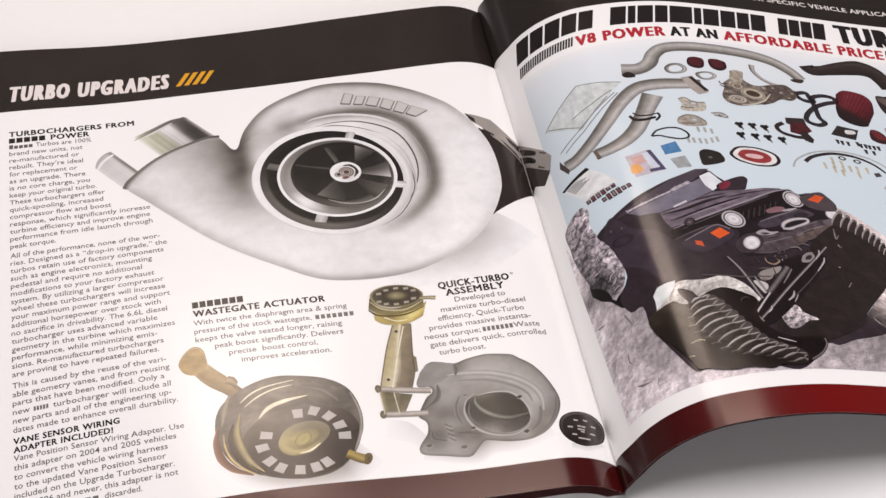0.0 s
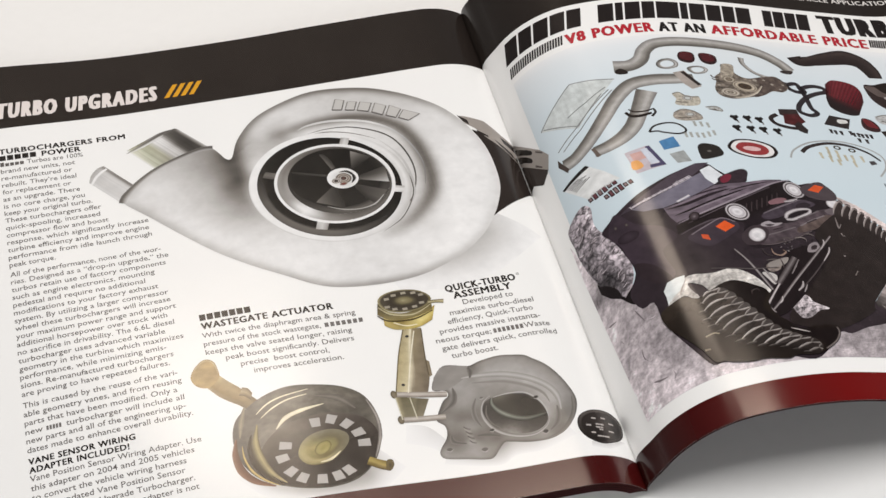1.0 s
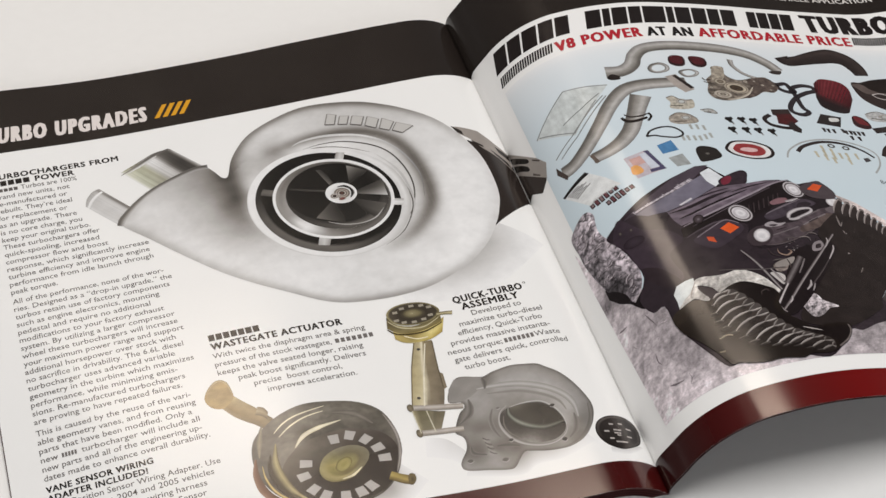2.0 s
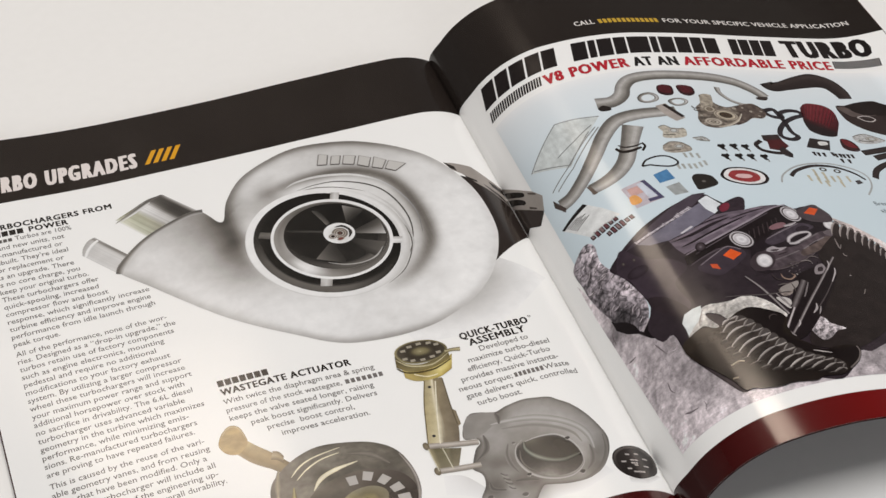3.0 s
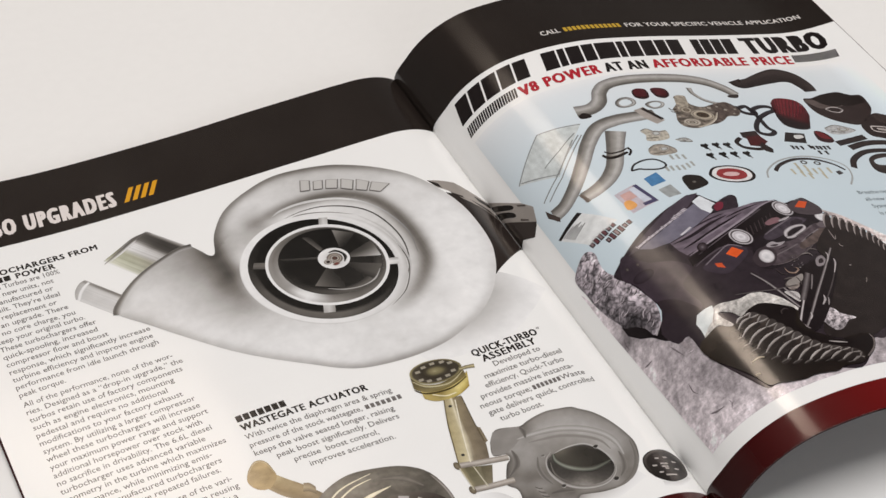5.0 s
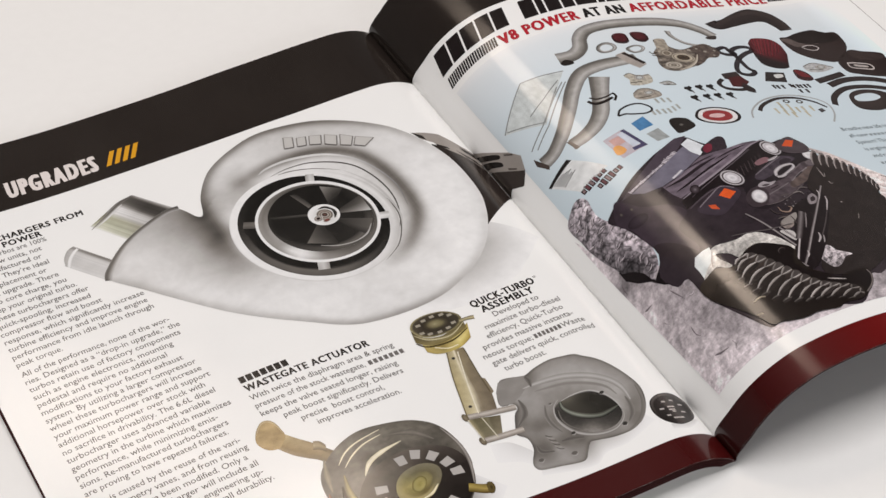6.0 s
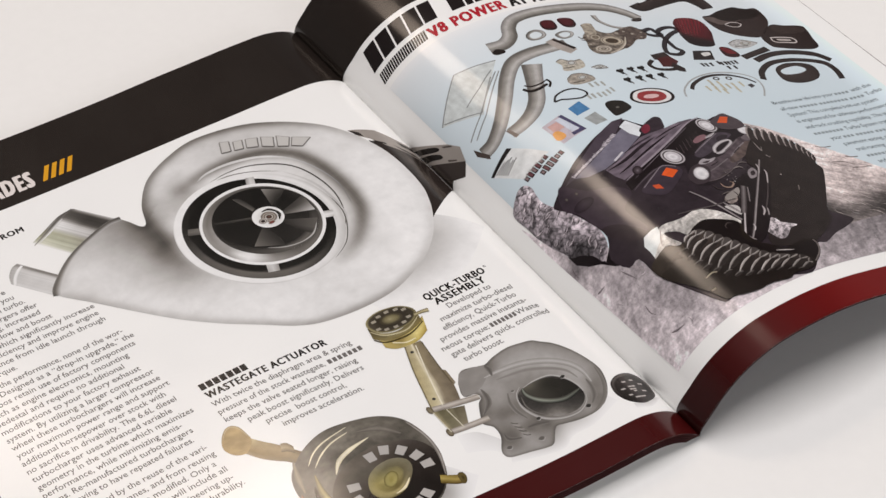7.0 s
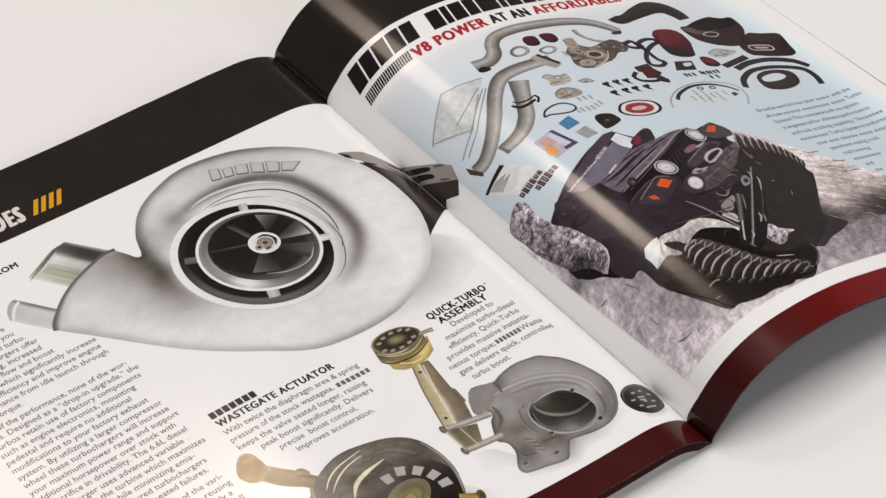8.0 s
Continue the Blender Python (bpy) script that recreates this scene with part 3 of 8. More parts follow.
tb.loft([(-166.7, 194), (-165.7, 198.2), (-163.1, 202), (-160.3, 203.3)], [(-155.3, 178.2), (-153.2, 181.5), (-150.9, 184.4), (-148.8, 186.7)], streaked([(0, (196, 226, 228, 224)), (0.3, (178, 206, 212, 214)), (0.6, (184, 214, 222, 226)), (0.82, (176, 208, 214, 206)), (0.93, (150, 140, 124, 132)), (1, (190, 176, 150, 140))], 26, 3, 0.03), n=40)
tb.band([(-165.7, 192.7), (-164, 196.4), (-161.7, 199.3), (-159.4, 201.2)], (1.2, 1.4, 1.4, 1.0), G((-1, 226), (0, 250), (1, 236)), cuts=4)
tb.loft([(-150.7, 210.9), (-144.4, 214.6), (-136.4, 219.3), (-129.9, 220.3)], [(-139.7, 194.2), (-133.9, 197.2), (-127.2, 201), (-118.6, 204.5)], streaked([(0, (222, 238, 236, 232)), (0.05, ((196, 196, 178), (222, 222, 206), (206, 207, 190), (196, 196, 180))), (0.2, ((150, 148, 128), (196, 197, 176), (190, 191, 172), (178, 177, 162))), (0.34, ((128, 124, 108), (190, 190, 168), (182, 181, 162), (160, 157, 144))), (0.45, (138, 226, 206, 190)), (0.54, (132, 240, 222, 205)), (0.62, (124, 226, 190, 168)), (0.68, (112, 160, 104, 96)), (0.76, (104, 96, 72, 72)), (0.9, (98, 80, 66, 74)), (0.95, (112, 120, 134, 140)), (1, (160, 206, 212, 208))], 44, 5, 0.06), n=66)
tb.band([(-150.9, 208.8), (-144, 213.2), (-136.4, 218.1), (-130.4, 220.4)], (0.3, 1.1, 1.3, 0.5), G((-1, 150), (0.2, 96), (1, 138)), G((0, 1.4), (0.5, 1.0), (1, 0.8)), cuts=4)
tb.band([(-148.7, 209.2), (-142.9, 212.5), (-135.7, 217.2)], (0.2, 0.9, 0.3), G((-1, 236), (1, 224)), cuts=2)
# the dark turbine side and its bracket, reaching over the fold
tb.fill([(-16.8, 189), (-11.1, 185.3), (-5.5, 180.1), (-0.9, 174.3), (1.2, 167.8), (10.9, 155.8), (12.5, 152.7), (8.2, 149.6), (4, 153.6), (-1.5, 151.8), (-21.5, 135.1), (-18.5, 142.6), (-14.7, 152.8), (-12.9, 166.9)], (60, 53, 50), False)
tb.fill([(-20.7, 198.3), (-15.9, 196.8), (-10.5, 195), (-4.6, 187.9), (0.6, 183.2), (12.8, 166.4), (15.8, 160.1), (13.2, 153.6), (1.3, 168.7), (-1.5, 172.4), (-6, 178.4), (-11.5, 183.7), (-15.5, 189.8), (-18.7, 192.8)], (166, 159, 153), False)
tb.fill([(1.3, 168.7), (13.2, 153.6), (8.7, 149.3), (4, 153.6), (-0.1, 162.9)], (72, 65, 62), False)
tb.fill([(-20.6, 198.6), (-17.3, 194.9), (-17.1, 191.9), (-19.3, 194.3)], (60, 55, 52), False)
for quad in ([(-5.6, 186.3), (-0.1, 182.8), (-0.5, 178.9), (-4.8, 182.7)], [(-8.7, 183.8), (-2.6, 177.4), (-1.1, 172.7), (-6.8, 180.2)], [(-15, 188.7), (-11, 185.7), (-10.9, 184.3), (-14.5, 186.9)]):
    tb.fill(quad, (58, 52, 50), False)
tb.fill([(0.3, 180.3), (5.4, 174.7), (8.9, 170), (8.3, 168.3), (4.4, 172.3), (-0.2, 178.1)], (44, 40, 38))
tb.fill([(-0.3, 175.8), (4.9, 170.7), (7.8, 166.3), (7.2, 164.5), (3.1, 169), (-1.1, 172.7)], (44, 40, 38))
tb.fill([(10.6, 168.1), (13.7, 164.3), (13.4, 163.5), (10.6, 167.1)], (96, 88, 84), False)
tb.fill([(8.5, 161.7), (11.1, 158), (10.9, 157.3), (8.1, 160.7)], (96, 88, 84), False)
# cast body: volute and outlet cone in one soft-shaded shape
def soft_tones(*tables, ease=0.02):
    """A grey tone for each place, carried smoothly through the (u, v, tone) given; a small ease keeps closer to them."""
    p = np.array([k for t in tables for k in t], float)
    xy, val = p[:, :2] / 30, p[:, 2]

    def base(r2):
        return r2 * np.log(r2 + 1e-9)
    n = len(xy)
    k = base(((xy[:, None] - xy[None]) ** 2).sum(-1)) + ease * np.eye(n)
    one = np.c_[np.ones(n), xy]
    w = np.linalg.solve(np.block([[k, one], [one.T, np.zeros((3, 3))]]), np.r_[val, 0, 0, 0])

    def value(u, v):
        q = np.stack([u, v], 1) / 30
        return base(((q[:, None] - xy[None]) ** 2).sum(-1)) @ w[:n] + np.c_[np.ones(len(q)), q] @ w[n:]
    return value


def edge_distance(u, v, loop):
    """Distance of each place to a closed outline."""
    q, a = np.stack([u, v], 1), np.asarray(loop)
    d = np.roll(a, -1, axis=0) - a
    t = np.clip(((q[:, None] - a[None]) * d[None]).sum(-1) / ((d ** 2).sum(-1) + 1e-9)[None], 0, 1)
    return np.sqrt(((q[:, None] - a[None] - t[..., None] * d[None]) ** 2).sum(-1)).min(1)


def browned(g):
    """Grey tones as in the black-and-white prints, a little brown in the middle."""
    k = np.clip(1 - np.abs(g - 125) / 115, 0, None) * 9
    return np.stack([g + 0.3 * k, g - 0.2 * k, g - 0.75 * k], 1)


BODY_LIGHT = [(-104, 198, 195), (-97, 208, 218), (-88, 216, 228), (-110, 188, 130), (-110, 182, 140), (-105, 187, 222), (-91, 205, 172), (-76, 221, 220), (-65, 220, 214), (-57, 220, 214), (-48, 219, 212), (-42, 210, 222), (-35, 199, 232), (-34, 188, 232), (-30, 179, 240),
              (-29, 167, 244), (-30, 153, 247), (-36, 140, 246), (-43, 137, 232), (-45, 128, 246), (-55, 129, 242), (-65, 129, 236), (-74, 129, 234), (-88, 133, 240), (-100, 139, 242), (-20, 160, 243), (-22, 145, 243), (-24, 190, 236), (-55, 118, 236), (-80, 118, 238)]
BODY_FOOT = [(-108, 148, 232), (-110, 156, 222), (-118, 159, 210), (-103, 147, 228), (-96, 138, 238), (-64, 205, 236), (-52, 200, 230), (-46, 190, 226), (-43, 177, 222), (-43, 163, 220), (-47, 152, 226), (-57, 141, 230), (-37, 169, 236), (-62, 212, 222), (-86, 205, 222), (-100, 190, 228)]
BODY_CONE = [(-118, 201, 160), (-116, 196, 152), (-114, 192, 150), (-125, 200, 180), (-131, 198, 200), (-137, 193, 214), (-144, 188, 231), (-149, 182, 231), (-140, 183, 232), (-132, 185, 214), (-126, 189, 192), (-121, 190, 180), (-117, 187, 184), (-113, 184, 190), (-113, 170, 205),
             (-122, 180, 200), (-129, 178, 214), (-121, 169, 205), (-136, 170, 232), (-128, 164, 226), (-124, 156, 232), (-119, 148, 235), (-110, 136, 240), (-146, 175, 228)]
# hollows: path, darkness along it, width towards the wheel and away from it
HOLLOWS = [([(-92, 206), (-83, 208.5), (-75, 210), (-63, 210), (-53, 207), (-45, 200.5), (-41, 192.5), (-38.6, 181), (-38, 169), (-39.6, 158), (-44, 150), (-51, 142.5), (-60, 137)], (0.10, 0.30, 0.42, 0.50, 0.50, 0.48, 0.50, 0.52, 0.52, 0.48, 0.40, 0.28, 0.08), 3.2, 3.2),
           ([(-110, 196), (-110.5, 188), (-111, 180), (-111, 172), (-109, 163), (-104, 154)], (0.18, 0.30, 0.36, 0.32, 0.20, 0.05), 3.0, 7.5),
           ([(-124, 192), (-118, 188), (-112, 183)], (0.02, 0.07, 0.12), 6.0, 6.0)]
SHADED_EDGE = [(-110, 190, 0.38), (-107, 208, 0.36), (-90, 226, 0.38), (-70, 229, 0.42), (-50, 225, 0.42), (-32, 212, 0.26), (-20, 195, 0.12), (-13, 167, 0.04), (-17, 143, 0.06), (-35, 119, 0.14), (-64, 110, 0.26), (-90, 113, 0.24), (-108, 125, 0.18), (-130, 148, 0.16), (-150, 172, 0.16), (-140, 196, 0.05), (-118, 203, 0.12)]
CAST_BODY = [(-111, 196), (-107.6, 206.5), (-99.9, 218.2), (-89.6, 225.5), (-77.3, 230), (-65.7, 229.7), (-52.3, 226.1), (-41.9, 220.1), (-31.9, 212.1), (-24.5, 203.7), (-18.1, 191.3), (-14, 179.3), (-12.9, 166.9), (-13.7, 154.6), (-16.2, 145.9), (-19.7, 137.7), (-26.1, 127.6), (-34.9, 119.3), (-44.6, 114),
             (-53.7, 110.8), (-64.4, 109.5), (-74.7, 109.8), (-84.7, 111.5), (-92.6, 115), (-101.6, 121.6), (-113.2, 130.4), (-124.5, 140.9), (-135.4, 153.8), (-146.4, 167.8), (-155.4, 179), (-153.6, 182.5), (-146.7, 190.8), (-139.4, 196.7), (-130.3, 201.2), (-122.6, 204), (-118.4, 204.2), (-115.6, 200), (-113.4, 195.6)]
body_tone, edge_share, body_loop = soft_tones(BODY_LIGHT, BODY_FOOT, BODY_CONE), soft_tones(SHADED_EDGE), curve_points(CAST_BODY, True, 4)


def hollow_shade(u, v):
    """How much light the hollows of the casting leave, from 0 to 1."""
    q, left = np.stack([u, v], 1), np.ones(len(u))
    for path, dark, inner, outer in HOLLOWS:
        c = curve_points(path, False, 8)
        d2 = ((q[:, None] - c[None]) ** 2).sum(-1)
        k = d2.argmin(1)
        outside = np.linalg.norm(q - (-76.6, 169.4), axis=1) > np.linalg.norm(c[k] - (-76.6, 169.4), axis=1)
        deep = np.interp(k / (len(c) - 1), np.linspace(0, 1, len(dark)), dark)
        left *= 1 - deep * np.exp(-np.sqrt(d2[np.arange(len(q)), k]) ** 2 / np.where(outside, outer, inner) ** 2)
    return left


def cast_surface(u, v):
    su, sv = settle(np.stack([u, v], 1)).T
    g = np.clip(body_tone(su, sv), 90, 248) * hollow_shade(su, sv) * (1 - np.clip(edge_share(u, v), 0, 0.6) * np.exp(-(edge_distance(u, v, body_loop) / 2.8) ** 2))
    return browned(g * (1 + 0.022 * grain(u, v, 0.16, 91) + 0.012 * grain(u, v, 0.5, 92)))


tb.fill(CAST_BODY, cast_surface, True, steps=4, fine=1.3)
# rolled lip where the cone ends
tb.band([(-155.6, 178.6), (-153.6, 182.8), (-146.7, 190.9), (-139.4, 196.8), (-130.3, 201.4), (-122.6, 204.2), (-117.6, 204.2)], (2.6, 3.2, 2.6, 2.2, 2.2, 2.4, 2.6), G((-1, 216), (-0.5, 186), (0.1, 132), (0.55, 104), (1, 146)), G((0, 0.9), (0.3, 1.05), (0.6, 0.95), (1, 0.8)))
tb.finish()
body_lift = tb.lift
tb = Print("compressor_wheel_picture", left_page, "printed black and silver compressor wheel in its round inlet", body_lift + 0.01, settled=False)
# fine steps between the rim and the hollow of the volute
def fine_step(path, widths, c, along):
    tb.band(path, widths, G((-1, c), (1, c)), along, cuts=2)


fine_step([(-84, 206), (-79.6, 208.1), (-71.1, 208.8), (-61.2, 206.9), (-53.9, 203.4), (-47.5, 197.2), (-42.5, 187.4), (-39.9, 174.3), (-41.7, 161.3)], (0.1, 1.1, 1.4, 1.2, 1.0, 0.8, 0.5, 0.1), 236, [(0, 0.9), (0.5, 0.98), (0.75, 0.72), (1, 0.5)])
fine_step([(-80.2, 202.8), (-72.6, 204), (-63.4, 203), (-53.6, 197.7), (-47.7, 190.4), (-44.4, 178.8), (-44.3, 167.2), (-47.8, 155.8), (-55.2, 144.7)], (0.1, 0.5, 0.7, 0.8, 0.7, 0.7, 0.6, 0.4, 0.1), 96, [(0, 1.2), (0.5, 0.9), (1, 1.2)])
fine_step([(-81.5, 201.7), (-73.1, 202.1), (-63.6, 199), (-55, 193.4)], (0.1, 0.6, 0.5, 0.1), 132, [(0, 1), (1, 1)])
fine_step([(-54, 192.5), (-48.4, 182), (-46.2, 171), (-46.6, 158), (-51.1, 147.8)], (0.1, 0.9, 1.0, 0.8, 0.1), 214, [(0, 1), (0.6, 0.9), (1, 1)])
fine_step([(-49.6, 180), (-46.9, 169), (-47.4, 157), (-53.9, 144.4), (-62.6, 137.8)], (0.1, 0.45, 0.5, 0.45, 0.1), 104, [(0, 1), (1, 1.1)])


def wheel_oval(centre, a, b, n=28):
    """Outline of a round part of the wheel, as foreshortened in the picture."""
    return [(centre[0] + math.cos(k * 2 * math.pi / n) * a[0] + math.sin(k * 2 * math.pi / n) * b[0], centre[1] + math.cos(k * 2 * math.pi / n) * a[1] + math.sin(k * 2 * math.pi / n) * b[1]) for k in range(n)]


RIM = wheel_oval((-77.4, 168.8), (29.2, 8.6), (-9.6, 32.4))
SLOT = wheel_oval((-77.7, 168.8), (26.1, 6.9), (-7.9, 29.8))
LIP = wheel_oval((-75.4, 170.0), (21.5, 7.6), (-8.1, 23.2))
LIP_IN = wheel_oval((-75.5, 169.9), (19.8, 8.2), (-8.9, 21.4))
OPEN = wheel_oval((-73.7, 171.0), (16.2, 9.8), (-10.6, 17.6))
tb.ring(RIM, SLOT, [(0, G((0, 216), (0.5, 236), (1, 188))), (35, G((0, 228), (0.6, 236), (1, 214))), (70, G((0, 240), (1, 236))), (120, G((0, 247), (1, 248))), (190, G((0, 246), (0.8, 246), (1, 226))), (230, G((0, 246), (0.8, 244), (1, 206))), (270, G((0, 244), (0.8, 240), (1, 214))), (320, G((0, 232), (0.6, 214), (1, 206)))])
tb.ring(SLOT, LIP, [(0, G((0, 28), (1, 26))), (60, G((0, 26), (1, 30))), (120, G((0, 26), (1, 34))), (165, G((0, 28), (0.5, 34), (0.7, 56), (1, 60))), (190, G((0, 32), (0.45, 36), (0.6, 104), (1, 96))), (225, G((0, 30), (0.45, 36), (0.58, 116), (1, 102))), (265, G((0, 34), (0.4, 44), (0.6, 112), (1, 98))), (295, G((0, 30), (0.4, 40), (0.7, 72), (1, 60))), (325, G((0, 28), (1, 32)))])
WHEEL = np.array((-76.6, 169.4))
for place, c, wide in (((-67.3, 194.4), 222, 1.7), ((-52.6, 161.0), 246, 1.9), ((-84.3, 146.1), 216, 2.2), ((-98.9, 180.2), 122, 1.9)):
    d = np.array(place) - WHEEL
    d /= np.linalg.norm(d)
    e = np.array((-d[1], d[0]))
    tb.loft([np.array(place) - d * 3.2 - e * wide, np.array(place) - d * 3.2, np.array(place) - d * 3.2 + e * wide], [np.array(place) + d * 2.4 - e * wide, np.array(place) + d * 2.4, np.array(place) + d * 2.4 + e * wide], [(0, G((0, c), (1, c * 0.8))), (0.5, G((0, c), (1, c * 0.96))), (1, G((0, c * 0.8), (1, c * 0.7)))], n=6, cuts=3)
tb.ring(LIP, LIP_IN, [(0, G((0, 240), (1, 242))), (90, G((0, 236), (1, 246))), (180, G((0, 246), (1, 248))), (270, G((0, 246), (1, 246)))], 72, 3)
tb.ring(LIP_IN, OPEN, [(0, G((0, 92), (1, 120))), (60, G((0, 70), (1, 108))), (110, G((0, 92), (1, 120))), (150, G((0, 140), (0.5, 128), (1, 150))), (175, G((0, 172), (0.5, 150), (1, 160))), (200, G((0, 176), (0.6, 166), (1, 150))), (213, G((0, 222), (0.5, 236), (1, 180))), (226, G((0, 242), (0.5, 246), (1, 232))), (236, G((0, 206), (0.5, 222), (1, 196))), (250, G((0, 130), (0.5, 150), (1, 160))), (275, G((0, 96), (0.6, 118), (1, 126))), (310, G((0, 92), (0.6, 112), (1, 104))), (335, G((0, 84), (1, 104)))], 96, 6)
tb.disc(OPEN, [(0, G((0, 40), (0.85, 42), (1, 64))), (60, G((0, 34), (1, 32))), (120, G((0, 32), (1, 36))), (180, G((0, 34), (0.9, 36), (1, 62))), (230, G((0, 36), (0.84, 40), (0.93, 92), (1, 84))), (270, G((0, 38), (0.8, 46), (0.9, 108), (1, 92))), (310, G((0, 40), (0.8, 60), (0.9, 104), (1, 86)))], 72, 10)
for blade, lo, hi, edge in (([(-67.6, 177.1), (-66.2, 188.0), (-58.9, 182.8), (-65.9, 176.1)], 60, 150, 0.55), ([(-66.1, 170), (-55.0, 165.9), (-54.8, 176.0), (-65.3, 172.3)], 96, 214, 0.45), ([(-67.7, 167.4), (-56.6, 161.3), (-62.2, 153.7), (-70.0, 165.1)], 62, 104, 0.85), ([(-76.6, 168.0), (-84.4, 160.1), (-74.1, 154.0), (-73.3, 165.8)], 66, 122, 0.62),
                            ([(-77.4, 175.4), (-90.4, 180.4), (-90.8, 178.8), (-77.6, 174.0)], 90, 62, 0.7), ([(-75.2, 178.2), (-78.4, 188.8), (-75.4, 187.7), (-73.5, 179.1)], 120, 84, 0.6)):
    q = np.array(blade)
    tb.loft([q[0], (q[0] + q[3]) / 2, q[3]], [q[1], (q[1] + q[2]) / 2, q[2]], [(0, G((0, lo), (0.5, (lo + hi) / 2), (1, hi))), (0.6, G((0, lo * 0.8), (0.6, (lo + hi) / 2 * edge * 1.2), (1, hi * edge * 1.15))), (1, G((0, lo * 0.6), (1, hi * edge * 0.8)))], n=10, cuts=8)
tb.band([(-80.5, 156.6), (-75, 153.6), (-68.5, 152.6), (-62.6, 154.4), (-58.4, 159)], (0.2, 0.7, 0.6, 0.9, 0.2), G((-1, 150), (0, 206), (1, 120)), cuts=4)
HUB_CAP = wheel_oval((-71.9, 172.0), (5.6, 2.1), (-2.2, 5.9), 20)
tb.disc(HUB_CAP, [(0, G((0, 210), (0.75, 236), (1, 246))), (90, G((0, 200), (0.6, 226), (0.85, 246), (1, 232))), (200, G((0, 206), (0.8, 244), (1, 246))), (290, G((0, 196), (0.7, 226), (1, 238)))], 40, 8)
tb.band([(-72.6, 175.9), (-69.9, 175.9), (-67.9, 173.6), (-67.6, 171), (-69, 168.4)], (0.3, 1.3, 1.0, 1.4, 0.3), G((-1, 44), (0.3, 60), (1, 110)), cuts=4)
tb.oval((-71.6, 171.9), (2.9, 1.0), (-1.1, 3.1), [(0, (120, 92, 84)), (0.3, (64, 50, 46)), (0.42, (206, 198, 190)), (0.55, (84, 72, 66)), (0.7, (190, 180, 170)), (0.84, (92, 84, 78)), (1, (176, 170, 164))], fine=30)
tb.oval((-74.7, 170.9), (1.7, 0.5), (-0.5, 1.6), [(0, (44, 34, 32)), (0.4, (60, 48, 44)), (0.55, (214, 206, 200)), (0.75, (92, 84, 78)), (1, (226, 222, 218))], fine=24)
tb.oval((-72.2, 168.6), (1.5, 0.4), (-0.4, 0.9), [(0, (150, 90, 84)), (0.6, (110, 70, 64)), (1, (190, 180, 172))], fine=18)
tb.uv = (np.array(tb.uv) + (0.5, 0.7)).tolist()
tb.finish()
mark_lift = tb.lift + 0.01
for quad in ([(-68, 215.6), (-65.6, 222.2), (-62.3, 220.4), (-64.3, 214.5)], [(-63, 214.1), (-61.1, 219.2), (-57.6, 218.1), (-59.5, 213)], [(-58.4, 212.6), (-56.3, 217.7), (-52, 215.6), (-54.2, 210.5)], [(-53, 209.8), (-50.7, 215.2), (-46.7, 212), (-49.2, 206.7)], [(-48, 206), (-45.4, 212), (-41.5, 208.1), (-44.4, 203.4)], [(-43.5, 203.1), (-40.7, 207.5), (-34.8, 203.1), (-40, 200.1)]):
    mark = Print("maker_mark", left_page, "embossed grey mark on the pictured turbocharger", mark_lift)
    q = np.array(quad)
    mark.fill(quad, (206, 204, 201), False)
    for a, b, w, c in ((0, 1, 0.5, 150), (1, 2, 0.35, 176), (2, 3, 0.55, 134), (3, 0, 0.7, 118)):
        mark.line([q[a], (q[a] + q[b]) / 2, q[b]], w, (c, c - 3, c - 6), False)
    mark.finish()

# ---- left page: the diaphragm canister picture ----
sh = Print("soft_shadow", left_page, "", 0.02)
ac = Print("canister_picture", left_page, "printed photograph of a brass and black canister", 0.03)
sh.loft([(-129, 32.4), (-122.8, 24.2), (-108.7, 19.6), (-93.7, 20.5), (-86.5, 30.8)], [(-132.7, 26.2), (-124.1, 15.7), (-108.6, 10), (-90.1, 10.4), (-78.4, 19.9)], [(0, G((0, 251), (1, 251))), (0.4, G((0, 176), (0.5, 200), (0.75, 232), (1, 251))), (0.8, G((0, 160), (0.4, 190), (0.7, 226), (1, 251))), (1, G((0, 240), (1, 251)))])
# its rod with a flattened end and a collar
ac.loft([(-132.6, 76.3), (-129.4, 71.8), (-126.3, 68), (-123.2, 63.4), (-120.1, 58.9)], [(-137.3, 71.3), (-133.8, 65.7), (-130.2, 61.9), (-127.7, 59.7), (-124.9, 56.3)], [(0, G((0, (206, 188, 150)), (0.3, (190, 170, 130)), (0.75, (160, 138, 102)), (1, (186, 168, 136)))), (0.6, G((0, (150, 130, 98)), (0.3, (178, 158, 122)), (0.7, (156, 136, 104)), (1, (150, 134, 108)))), (1, G((0, (120, 106, 84)), (0.4, (150, 134, 108)), (1, (132, 118, 96))))])
ac.fill([(-142, 76.7), (-140.5, 81), (-138, 83.9), (-135.3, 84.7), (-133.1, 82.7), (-132.3, 78.5), (-132.3, 75), (-134.5, 72.1), (-136.9, 70.7), (-140.3, 72.4)], lambda u, v: np.array((182, 158, 116.0))[None] * (1 + 0.10 * grain(u, v, 0.3, 81))[:, None], True, fine=1.0)
ac.band([(-132.4, 76.8), (-133.3, 82.2), (-135.4, 84.4), (-138, 83.6), (-140.8, 79.9)], (0.2, 0.8, 0.8, 0.2), G((-1, (160, 138, 100)), (1, (214, 198, 162))), cuts=2)
